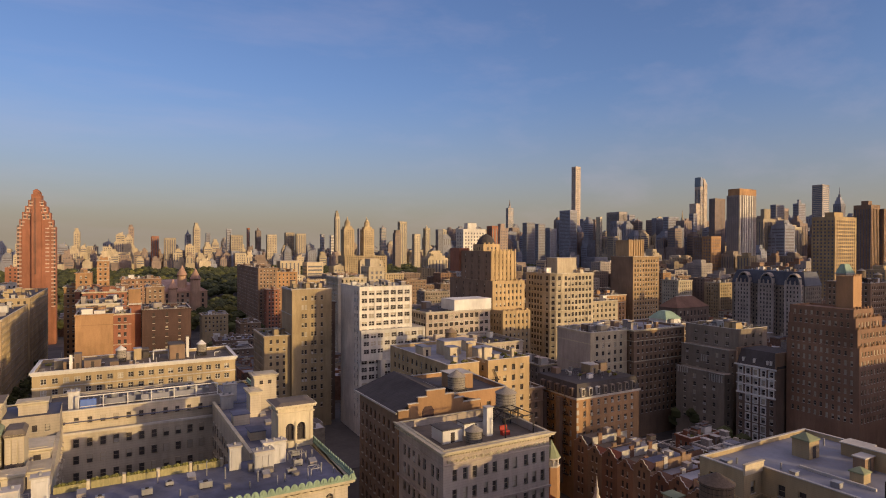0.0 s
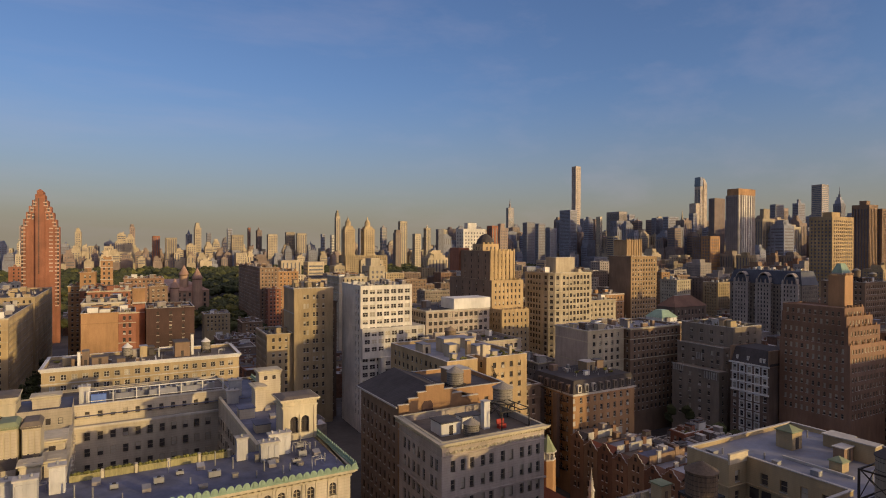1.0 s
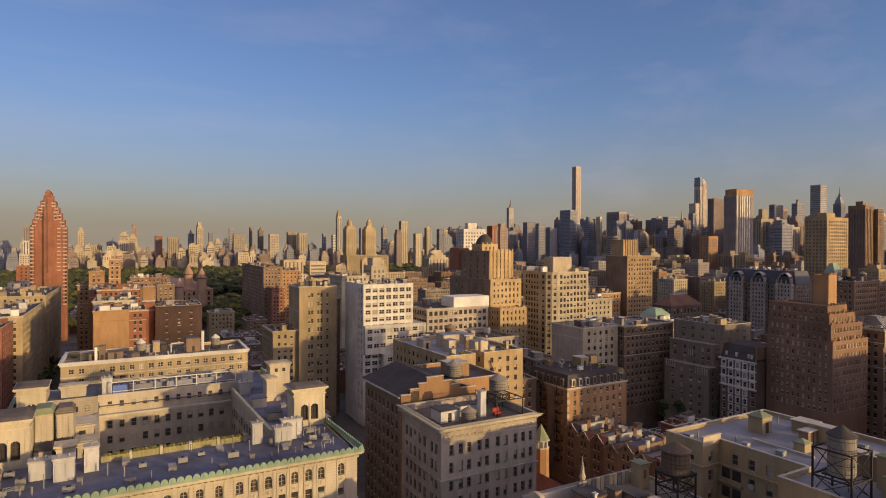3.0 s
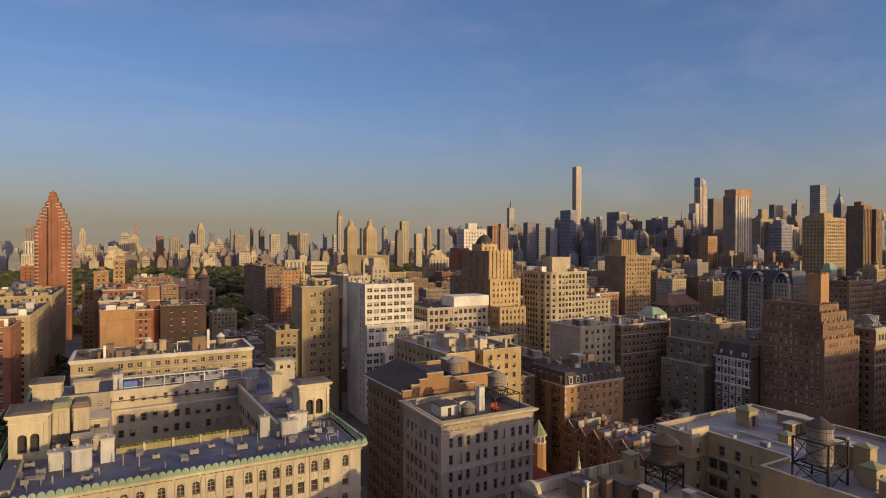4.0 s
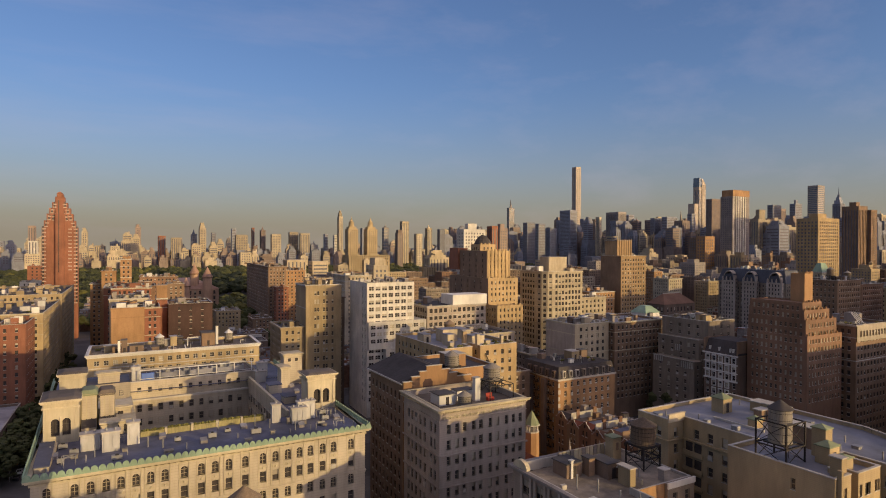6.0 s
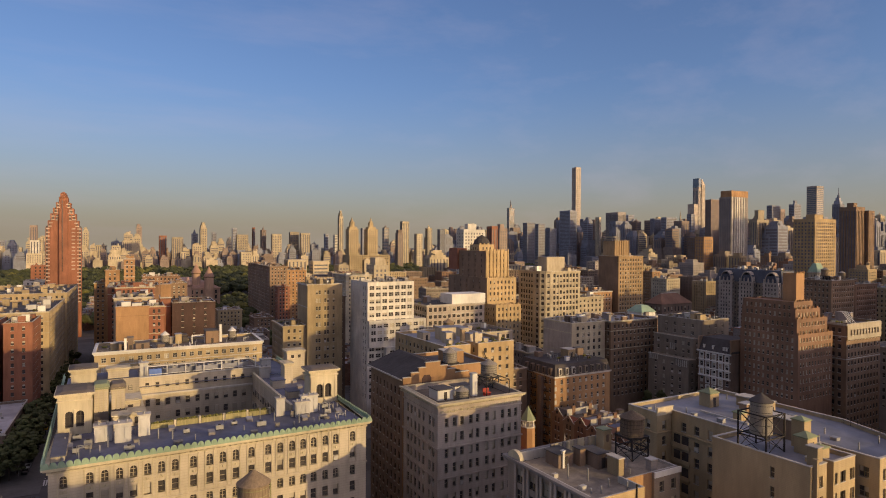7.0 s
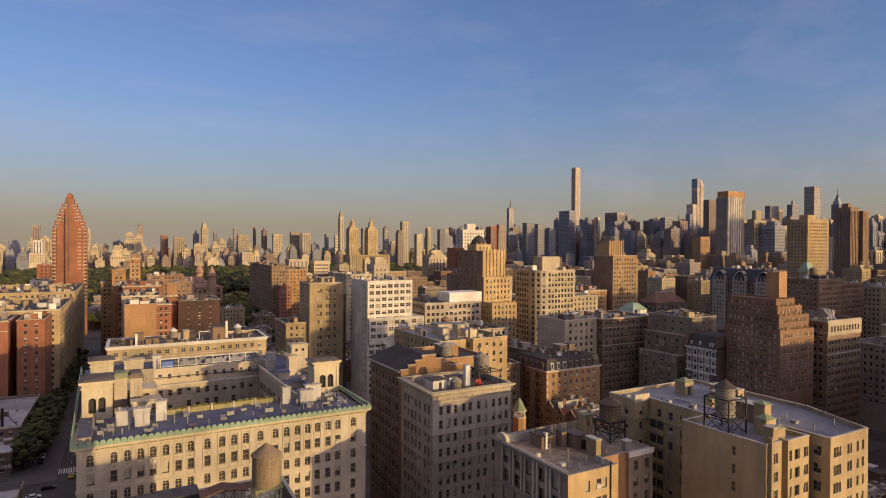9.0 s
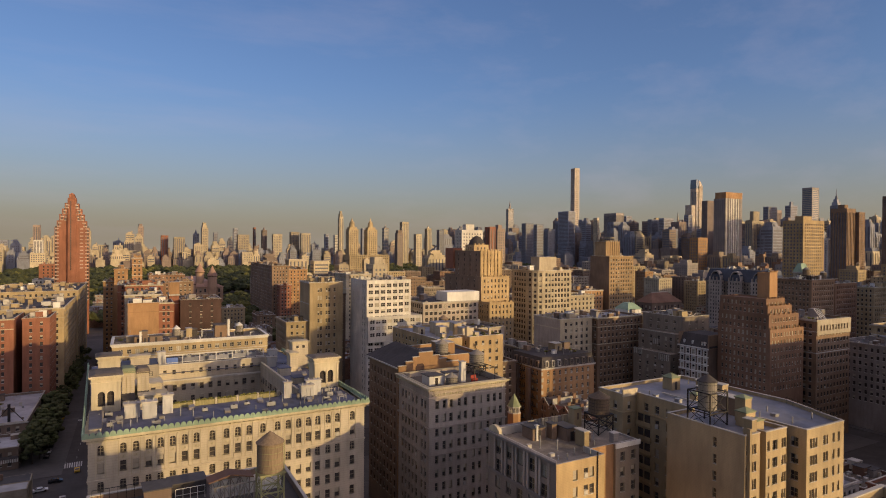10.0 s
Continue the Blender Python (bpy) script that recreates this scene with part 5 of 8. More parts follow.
    olive = bulkhead(t, 71.2, 73.4, 64.6, 66.8, 44.2, 48.4, TAN_BRICK, OLIVE_COPPER, name="chimney", door=False)
    s = Shape()
    s.box(72.0, 72.6, 64.52, 64.62, 46.0, 47.5)
    part("louvre", s, DARK_BRICK, olive)
    bulkhead(t, 63.6, 64.9, 53.0, 56.0, 44.2, 47.4, TAN_BRICK, COPING, name="chimney", door=False)
    bulkhead(t, 64.9, 67.4, 55.2, 57.4, 44.2, 46.2, BROWN_BRICK, COPING, name="chimney", door=False)
    bulkhead(t, 71.0, 72.4, 52.0, 53.4, 44.2, 46.2, GREY_STONE, name="chimney", door=False)
    bulkhead(t, 57.4, 57.9, 61.2, 61.7, 44.2, 47.4, WHITE_PAINT, WHITE_PAINT, name="chimney", door=False)
    # low glazed parapet along the east edge
    for i in range(12):
        s = Shape()
        s.box(60.0 + i * 1.0, 60.86 + i * 1.0, 67.7, 68.0, 44.2, 46.5)
        part("east_parapet", s, TERRACOTTA if i % 3 else GREY_STONE, t)
    for x, y, h in ((55.0, 57.0, 2.6), (57.5, 54.5, 2.2), (58.6, 50.5, 1.4), (60.0, 47.5, 1.8), (54.0, 50.0, 0.8), (55.6, 49.2, 1.2), (66.4, 53.0, 1.0), (69.0, 56.0, 1.6)):
        vent_pipe(x, y, 44.2, h, 0.14)
    for x, y, w in ((53.2, 51.4, 1.2), (66.8, 62.5, 1.5), (52.6, 58.0, 1.0)):
        s = Shape()
        s.box(x, x + w, y, y + w * 0.7, 44.2, 45.0)
        part("vent_box", s, COPING, t)
    s = Shape()
    s.box(59.9, 60.12, 45.28, 45.5, 3, 46.2)
    part("drainpipe", s, DARK_STEEL, t)
    return t


pediment_house()
water_tower(74.0, 59.6, 44.2, 2.35, 3.6, 4.2, DARK_WOOD, DARK_WOOD, label="dark brown wooden water tank on a black steel frame", spread=2.2, peak=1.4)


# ---- large tan apartment house with the light courts ----
def court_block():
    poly = [(80.4, 28), (85.0, 28), (85.0, 31), (86.3, 31), (86.3, 27.6), (93.0, 27.6), (93.0, 34), (94.6, 34), (94.6, 24.6), (107.9, 24.6), (114.2, 40), (114.5, 70), (84, 70), (84, 62), (88.5, 62), (88.5, 46), (80.4, 46)]
    t = building("tan_apartment_house", "large tan brick apartment house with light courts and silvered roof", "apartment building", poly, 51.0, TAN_BRICK, ROOF_SILVER, 3.35, 3.2, 1.2, 1.85, 1.9, objects=True, sides=(12, 13, 14, 15), seed=6, low=6, parapet=0.7, frame_mat=FRAME_MID, special={0: (0.8, 2.2, 3.1), 4: (0.8, 2.5, 3.3, 5.4, 6.1), 7: (3.2, 4.0, 6.6, 7.4), 8: (1.5, 2.4, 3.3, 6.2, 7.1, 9.5, 11.4), 16: (11.6,)})
    r = 50.3
    bulkhead(t, 100.0, 103.0, 61, 64, r, 53.3, TAN_BRICK, OLIVE_COPPER, 1.0, "stair_house")
    bulkhead(t, 104.4, 106.5, 50.0, 55.0, r, 53.4, TAN_BRICK, COPING, name="lift_house")
    bulkhead(t, 101.4, 104.2, 53.2, 55.0, r, 52.6, BROWN_BRICK, COPING, name="stair_house")
    bulkhead(t, 107.6, 110.8, 56.0, 60.0, r, 52.4, TAN_BRICK, COPING, name="lift_house")
    bulkhead(t, 96.4, 98.4, 51.0, 53.0, r, 51.8, TAN_BRICK, OLIVE_COPPER, 0.7, "vent_house", False)
    bulkhead(t, 90.5, 92.6, 34.8, 37.2, r, 55.2, TAN_BRICK, OLIVE_COPPER, 0.6, "chimney", False)
    bulkhead(t, 87.6, 90.6, 32.6, 35.0, r, 53.2, TAN_BRICK, OLIVE_COPPER, 0.8, "stair_house")
    bulkhead(t, 93.2, 96.0, 38.0, 44.0, r, 54.0, BROWN_BRICK, COPING, name="lift_house")
    bulkhead(t, 83.4, 84.9, 28.6, 30.4, r, 53.4, TAN_BRICK, name="chimney", door=False)
    bulkhead(t, 86.2, 88.4, 29.4, 31.2, r, 52.6, TAN_BRICK, OLIVE_COPPER, 0.4, "vent_house", False)
    for x, y, h in ((97, 47, 1.6), (100, 42, 1.1), (103, 38, 1.2), (99, 30, 1.3), (106, 30, 1.4), (88, 66, 1.0), (92, 61, 1.0), (110, 64, 1.2), (96.5, 35.5, 1.5)):
        vent_pipe(x, y, r, h)
    s = Shape()
    for i in range(10):
        y = 26 + i * 1.55
        x = 108.7 + (y - 24.6) * 0.36 - 0.5
        s.beam((x, y, r), (x, y, r + 1.6), 0.06)
    s.beam((108.3, 26, r + 1.6), (112.9, 40, r + 1.6), 0.06)
    s.beam((108.3, 26, r + 1.0), (112.9, 40, r + 1.0), 0.05)
    part("roof_railing", s, DARK_STEEL, t)
    s = Shape()
    s.box(80.9, 81.5, 27.3, 28, 4, 52.4)
    part("flue", s, TAN_BRICK, t)
    cornice(t, poly, 51.0, ((0.28, -4.5, -4.2),), TAN_BRICK, (12, 13, 14))
    # loggias in the corner of the light court
    for k in range(7):
        z = 46.3 - 3.35 * k
        s = Shape()
        s.box(88.46, 88.5, 57.6, 59.2, z - 2.4, z)
        s.box(88.46, 88.5, 59.7, 61.3, z - 2.4, z)
        part("loggia_opening", s, GLASS, t)
        s = Shape()
        s.box(88.1, 88.46, 57.2, 61.9, z - 2.75, z - 2.5)
        part("loggia_floor", s, TAN_BRICK, t)
        s = Shape()
        s.box(88.1, 88.2, 57.2, 61.9, z - 2.5, z - 1.7)
        part("loggia_parapet", s, TAN_BRICK, t)
    s = Shape()
    s.box(83.9, 88.7, 61.75, 62.1, 50.4, 52.0)
    s.box(83.8, 88.8, 61.65, 62.2, 52.0, 52.15)
    part("raised_parapet", s, CREAM_BRICK, t)
    # inner kerbs that divide the roof, ducts and lids
    for x0, x1, y0, y1, h in ((95.2, 95.6, 48.8, 60.0, 0.4),):
        s = Shape()
        s.box(x0, x1, y0, y1, r, r + h)
        part("roof_kerb", s, COPING, t)
    for x, y, w, h in ((100.5, 34.5, 1.2, 0.5), (104.0, 44.0, 1.6, 0.7), (91.5, 52.0, 1.2, 0.8), (90.8, 58.0, 1.0, 0.6), (108.0, 47.0, 1.3, 0.6), (86.2, 66.5, 1.4, 0.5)):
        s = Shape()
        s.box(x, x + w, y, y + w, r, r + h)
        s.box(x - 0.1, x + w + 0.1, y - 0.1, y + w + 0.1, r + h, r + h + 0.08)
        part("skylight", s, GALVANISED, t)
    return t


court_block()
water_tower(83.4, 38.4, 50.3, 1.85, 5.7, 2.9, GREY_WOOD, SLATE, label="grey water tank with dark cone roof on black steel frame", spread=2.65, peak=1.5, cage=4.0)

# ---- house with the yellow-green tank stand ----
west_house = building("west_avenue_house", "brown apartment house whose roof carries pergolas and a water tower", "apartment building", rect(-28, 3.0, 38, 68), 46.4, BROWN_BRICK, ROOF_TAR, seed=14, low=6, parapet=1.2)
bulkhead(west_house, -19.2, -15.4, 58, 62, 45.2, 49.2, DARK_BRICK, ROOF_TAR)
bulkhead(west_house, -15.2, -9.6, 63.5, 67.2, 45.2, 47.5, SLATE, ROOF_TAR, door=False)
def beam_part(name, p, q, w, mat, owner):
    s = Shape()
    s.beam(p, q, w)
    return part(name, s, mat, owner)


for y in (56.5, 60.0):
    for i in range(5):
        beam_part("pergola_post", (-9.4 + i * 1.5, y, 45.2), (-9.4 + i * 1.5, y, 48.5), 0.16, GREY_WOOD, west_house)
    for i in range(4):
        beam_part("pergola_brace", (-9.4 + i * 1.5, y, 45.2), (-7.9 + i * 1.5, y, 48.5), 0.1, GREY_WOOD, west_house)
        beam_part("pergola_brace", (-7.9 + i * 1.5, y, 45.2), (-9.4 + i * 1.5, y, 48.5), 0.1, GREY_WOOD, west_house)
    beam_part("pergola_beam", (-9.6, y, 48.5), (-3.2, y, 48.5), 0.16, GREY_WOOD, west_house)
s = Shape()
for a, b, za, zb in ((-10.0, -6.6, 48.7, 49.5), (-6.6, -3.0, 49.5, 48.6)):
    s.face([(a, 58.4, za), (b, 58.4, zb), (b, 61.4, zb), (a, 61.4, za)])
    s.face([(a, 61.4, za - 0.2), (b, 61.4, zb - 0.2), (b, 58.4, zb - 0.2), (a, 58.4, za - 0.2)])
    s.face([(a, 58.4, za - 0.2), (b, 58.4, zb - 0.2), (b, 58.4, zb), (a, 58.4, za)])
    s.face([(a, 61.4, za), (b, 61.4, zb), (b, 61.4, zb - 0.2), (a, 61.4, za - 0.2)])
part("shed_roof", s.weld(), BROWNSTONE, west_house, "dull red pitched shed roof")
for i in range(8):
    s = Shape()
    s.box(-9.5 + i * 1.44, -8.14 + i * 1.44, 60.3, 60.45, 45.2, 48.1 - 0.5 * (i > 4))
    part("white_panel", s, WHITE_PAINT, west_house)
for i in range(5):
    s = Shape()
    s.beam((-14.4 + i * 1.1, 62.2, 45.2), (-14.4 + i * 1.1, 62.2, 47.2), 0.08)
    part("rail_post", s, WHITE_PAINT, west_house)
for z in (46.2, 47.2):
    s = Shape()
    s.beam((-14.4, 62.2, z), (-10.0, 62.2, z), 0.07)
    part("rail", s, WHITE_PAINT, west_house)
s = Shape()
for i in range(9):
    s.beam((-26 + i * 1.2, 66.9, 45.2), (-26 + i * 1.2, 66.9, 47.6), 0.07)
s.beam((-26, 66.9, 47.6), (-16.4, 66.9, 47.6), 0.08)
part("terrace_railing", s, DARK_STEEL, west_house)
water_tower(-1.5, 54.0, 45.2, 2.05, 4.5, 5.4, WOOD, WOOD, OLIVE_STEEL, "brown wooden water tank on a yellow-green braced steel frame", peak=1.7)

# ---- unseen tall blocks behind, added to shade the avenue fronts and blocks ----
simple_rows = ((-70, 33.0, -40, -10, 54.5), (33.3, 45.5, -40, -10, 61.5), (202, 350, 50, 58, 54), (189.5, 229, -20, 0, 43.5), (240, 248.5, -20, 0, 89.8), (420, 505, 70, 105, 82), (520, 720, 60, 100, 92))
for k, (x0, x1, y0, y1, z) in enumerate(simple_rows):
    building("unseen_shade_block", "unseen tan brick block with flat roof, placed to cast shade", "apartment building", rect(x0, x1, y0, y1), z, TAN_BRICK, ROOF_TAR, bay=4.0, seed=200 + k, low=10, fused=True, coarse=True)


# ---- brick church with stepped gables, lantern and spirelets ----
def church():
    t = thing("brick_church", "red-brown brick church with red tile roof, stepped gable and copper lantern", "church", (95, 118, 0), "landmarks")
    s = Shape()
    p = rect(82, 101, 104, 132)
    for i in range(4):
        wall(s, p[i], p[(i + 1) % 4], 0, 16, 12, 5, 1.8, 7, 3, 0.4, arches=(0,), low=2)
    part("wall", s, [ORANGE_BRICK, GLASS, BLIND], t)
    s = Shape()
    for x0, x1, x2 in ((82, 91.5, 101),):
        s.face([(x0 - 0.4, 104.2, 16), (x1, 104.2, 26), (x1, 131.8, 26), (x0 - 0.4, 131.8, 16)])
        s.face([(x2 + 0.4, 131.8, 16), (x1, 131.8, 26), (x1, 104.2, 26), (x2 + 0.4, 104.2, 16)])
    part("roof", s, RED_TILE, t, "red tile roof")
    s = Shape()
    for y in (103.6, 131.8):
        s = Shape()
        edge = [(82, 15.9)]
        for k in range(6):
            edge += [(82 + 1.58 * k, 17.5 + 1.75 * k), (82 + 1.58 * (k + 1), 17.5 + 1.75 * k)]
        edge = edge[:-1] + [(101 - (u - 82), v) for u, v in reversed(edge[:-1])]
        s.face([(u, y, v) for u, v in edge][::-1])
        s.face([(u, y + 0.6, v) for u, v in edge])
        for (u0, v0), (u1, v1) in zip(edge, edge[1:]):
            s.face([(u0, y, v0), (u1, y, v1), (u1, y + 0.6, v1), (u0, y + 0.6, v0)])
        part("stepped_gable", s.weld(), ORANGE_BRICK, t)
    for k in range(6):
        for sx in (82 + 1.58 * k + 0.4, 101 - 1.58 * k - 0.4):
            s = Shape()
            s.box(sx - 0.25, sx + 0.25, 103.5, 104.3, 17.5 + 1.75 * k, 18.2 + 1.75 * k)
            s.cone(sx, 103.9, 18.2 + 1.75 * k, 19.4 + 1.75 * k, 0.25, 0, 6)
            part("pinnacle", s, COPING, t)
    # octagonal bell turret with open arches under a pale copper spire
    tx, ty, n = 99.3, 126.2, 8
    s = Shape()
    s.cone(tx, ty, 16, 29.2, 2.3, 2.2, n)
    turret = part("turret_drum", s, ORANGE_BRICK, t)
    for i in range(n):
        a = 2 * math.pi * (i + 0.5) / n
        q = Shape()
        q.cone(tx + 1.8 * math.cos(a), ty + 1.8 * math.sin(a), 29.2, 31.0, 0.24, 0.24, 6)
        part("turret_post", q, COPING, turret)
    s = Shape()
    s.cone(tx, ty, 28.9, 29.25, 2.3, 2.3, n)
    s.cone(tx, ty, 31.0, 31.3, 2.5, 2.5, n)
    part("turret_ring", s, COPING, turret)
    s = Shape()
    s.cone(tx, ty, 31.3, 35.6, 2.4, 0, n)
    part("turret_spire", s, OLIVE_COPPER, turret, "dull olive copper spire")
    s = Shape()
    s.prism(rect(101.2, 112.0, 113.5, 121.5), 0, 15.5)
    s.face([(101.2, 113.5, 15.5), (112.0, 113.5, 15.5), (112.0, 117.3, 19.0), (101.2, 117.3, 19.0)])
    s.face([(101.2, 117.3, 19.0), (112.0, 117.3, 19.0), (112.3, 121.5, 15.5), (101.5, 121.5, 15.5)])
    s.face([(112.0, 113.5, 15.5), (112.3, 121.5, 15.5), (112.0, 117.3, 19.0)])
    part("chapel", s, BROWN_BRICK, t, "low brown brick chapel")
    s = Shape()
    s.cone(106.7, 117.3, 17, 22.0, 0.8, 0.75, 8)
    s.cone(106.7, 117.3, 22.0, 23.4, 1.0, 0.45, 8)
    s.cone(106.7, 117.3, 23.4, 24.6, 0.55, 0.5, 8)
    s.cone(106.7, 117.3, 24.6, 28.2, 0.36, 0, 6)
    part("lantern", s, COPING, t, "pale stone lantern spirelet")
    return t


church()


# ---- gabled row houses down the side street ----
def gabled_row_house(y0, y1, z, mat, seed):
    rng = random.Random(seed)
    t = thing("gabled_row_house", {BROWN_BRICK: "brown brick", BROWNSTONE: "brownstone", RUSSET_BRICK: "russet brick"}[mat] + " row house with a curved street gable", "house", (140, (y0 + y1) / 2, 0), "side street row")
    s = Shape()
    wall(s, (132.5, y1), (132.5, y0), 0, z, 3.3, 1.75, 0.85, 1.8, 0.8, 0.22, low=3)
    wall(s, (132.5, y0), (150, y0), 0, z, plain=True)
    wall(s, (150, y0), (150, y1), 0, z, 3.4, 2.4, 1.0, 1.8, 1.0, 0.25, low=3)
    wall(s, (150, y1), (132.5, y1), 0, z, plain=True)
    part("wall", s, [mat, GLASS, BLIND, COPING], t)
    c, h = (y0 + y1) / 2, (y1 - y0) / 2
    prof = [(-h, 0), (-h, 0.35), (-h * 0.72, 0.5), (-h * 0.58, 1.2), (-h * 0.3, 1.7), (-h * 0.16, 2.5), (h * 0.16, 2.5), (h * 0.3, 1.7), (h * 0.58, 1.2), (h * 0.72, 0.5), (h, 0.35), (h, 0)]
    s = Shape()
    s.face([(132.4, c + u, z + v) for u, v in reversed(prof)])
    s.face([(132.8, c + u, z + v) for u, v in prof])
    part("street_gable", s, mat, t)
    s = Shape()
    for (u0, v0), (u1, v1) in zip(prof, prof[1:]):
        s.beam((132.6, c + u0, z + v0), (132.6, c + u1, z + v1), 0.26)
    part("gable_coping", s, COPING, t)
    s = Shape()
    s.box(132.3, 132.4, c - 0.4, c + 0.4, z + 0.4, z + 1.5)
    part("gable_window", s, GLASS, t)
    s = Shape()
    s.face([(132.8, y0 + 0.1, z), (135.4, y0 + 0.1, z + 1.7), (135.4, y1 - 0.1, z + 1.7), (132.8, y1 - 0.1, z)])
    part("front_roof", s, rng.choice((BROWNSTONE, SLATE, RED_TILE)), t)
    s = Shape()
    s.box(135.4, 149.8, y0 + 0.1, y1 - 0.1, z - 0.2, z + 0.9 + rng.uniform(0, 0.6))
    part("roof", s, rng.choice((ROOF_WHITE, ROOF_GREY, ROOF_SILVER, ROOF_BROWN)), t)
    s = Shape()
    s.box(134.6, 149.9, y0 - 0.15, y0 + 0.15, z, z + 2.3)
    s.box(134.5, 150.0, y0 - 0.22, y0 + 0.22, z + 2.3, z + 2.42)
    part("party_wall", s, rng.choice((mat, mat, COPING)), t)
    for k in range(2):
        s = Shape()
        x = 137.5 + k * 8 + rng.uniform(-0.5, 0.5)
        s.box(x, x + 1.5, y0 - 0.3, y0 + 0.4, z, z + 3.3)
        s.box(x - 0.1, x + 1.6, y0 - 0.4, y0 + 0.5, z + 3.3, z + 3.45)
        part("chimney", s, rng.choice((mat, COPING)), t)
    s = Shape()
    s.box(143, 145.2, c - 1.0, c + 1.0, z + 0.8, z + rng.uniform(2.6, 3.6))
    part("stair_hut", s, rng.choice((GREY_STONE, GREY_STONE, mat, COPING)), t)


for i in range(8):
    gabled_row_house(104.0 + i * 6.3, 110.2 + i * 6.3, (20.2, 21.4, 20.6, 22.0)[i % 4], (BROWN_BRICK, RUSSET_BRICK, BROWNSTONE)[i % 3], i)


# ---- buildings across the broad avenue ----
def belts(owner, poly, z1, mat, seed):
    """A crowning cornice and belt courses on the two fronts, each run a part, as most of these houses have."""
    rng = random.Random(seed)
    p = rng.uniform(0.35, 0.7)
    runs = [(p, -0.6, -0.05)]
    for drop in (rng.uniform(4.6, 5.2), rng.uniform(10.5, 14.5)):
        if rng.random() < 0.75:
            runs.append((0.16, -drop - 0.35, -drop))
    for k, step in enumerate(runs):
        for edge in (0, 3):
            cornice(owner, poly, z1, (step,), mat, (edge,)).name = "belt_course" if k else "cornice"


def simple(label, x0, x1, y0, y1, z1, mat, seed, roof=ROOF_TAR, clutter=3, objects=False, **k):
    t = building(k.pop("name", "apartment_building"), label, "apartment building", rect(x0, x1, y0, y1), z1, mat, roof, objects=objects, obj_sides=k.pop("obj_sides", (0,)), seed=seed, sides=k.pop("sides", (0, 3)), **k)
    if k.get("low", 0) or seed < 100:
        belts(t, rect(x0, x1, y0, y1), z1, random.Random(seed).choice((COPING, mat, mat, TERRACOTTA)), seed)
    roof_clutter(t, x0, x1, y0, y1, z1 - 1.0, random.Random(seed), mat, clutter)
    return t


# low-roofed wing on the broad avenue with the deep cornice
b3 = simple("tan brick apartment house with white cornice and silvered roof", -20.5, 39.4, 226.5, 250, 46.4, TAN_BRICK, 31, ROOF_BROWN, 3, True, bay=3.0, ww=1.6, wh=1.7, top=2.2, low=20, cope=WHITE_PAINT, frame_mat=FRAME_WHITE)
cornice(b3, rect(-20.5, 39.4, 226.5, 250), 46.4, ((0.3, -1.1, -0.5), (0.7, -0.5, 0.1)), WHITE_PAINT)
for x0, x1, y0, y1, z, m in ((-9.5, -7.6, 232, 236, 50.2, DARK_BRICK), (-12.5, -9.8, 231, 236, 48.2, BROWN_BRICK), (-6.8, -2.0, 233, 238, 47.8, DARK_BRICK), (0.5, 3.0, 229, 233, 47.4, DARK_BRICK), (19.0, 24.0, 236, 244, 50.4, BROWN_BRICK), (24.6, 25.6, 238, 239.4, 52.8, WHITE_PAINT), (-10.8, -10.0, 229.5, 230.4, 50.6, WHITE_PAINT), (8.5, 13.0, 244, 249, 48.2, SLATE)):
    bulkhead(b3, x0, x1, y0, y1, 45.4, z, m, ROOF_BROWN, name="roof_house")
s = Shape()
for p, q in (((6.5, 236, 45.5), (6.5, 230, 45.5)), ((6.5, 230, 45.5), (12.5, 230, 45.5)), ((12.5, 230, 45.5), (12.5, 234, 46.6)), ((14, 238, 48.8), (18.8, 238, 48.8)), ((18.8, 238, 48.8), (18.8, 238, 45.5)), ((14, 238, 48.8), (14, 238, 45.5))):
    s.beam(p, q, 0.4)
part("white_duct", s, WHITE_PAINT, b3, "white roof ducting")
water_tower(4.0, 240, 45.4, 1.6, 2.8, 1.2, GREY_WOOD, WHITE_PAINT, label="small pale water tank with white cone roof")
water_tower(30.0, 240, 45.4, 1.6, 2.8, 1.2, GREY_WOOD, WHITE_PAINT, label="small pale water tank with white cone roof")
# added out of sight behind the wing to shade the street flank opposite
simple("hidden brown brick block behind the low wing, added for shade", -13, 30, 256, 300, 37.0, BROWN_BRICK, 122, ROOF_GREY, 6, False, low=12, sides=(0, 1, 3))
# tan slab and its lower wing
slab = simple("tan slab apartment tower with paired windows and plain flanks", 75, 94, 281, 302, 65.2, TAN_BRICK, 32, ROOF_TAR, 5, True, bay=2.4, ww=1.1, wh=2.0, top=3.0, low=8, sides=(), fh=4.2)
s, places = Shape(), []
wall(s, (75, 280.5), (94, 280.5), 0, 65.0, 4.2, 3, 1.15, 2.1, 3.0, 0.25, centres=[5.0, 6.5, 9.6, 11.1, 14.2], put=places, low=8)
wall(s, (75, 281), (75, 280.5), 0, 65.0, plain=True)
wall(s, (94, 280.5), (94, 281), 0, 65.0, plain=True)
part("front", s, [TAN_BRICK, GLASS, BLIND], slab)
put_windows(places, slab, FRAME_MID, random.Random(3), 0.1, 0.12)
simple("low tan brick wing with flat roof", 63, 75, 283, 310, 44, TAN_BRICK, 33, clutter=2)
simple("narrow dark brick building squeezed between towers", 94.2, 98.5, 288, 310, 58, DARK_BRICK, 34, clutter=1)


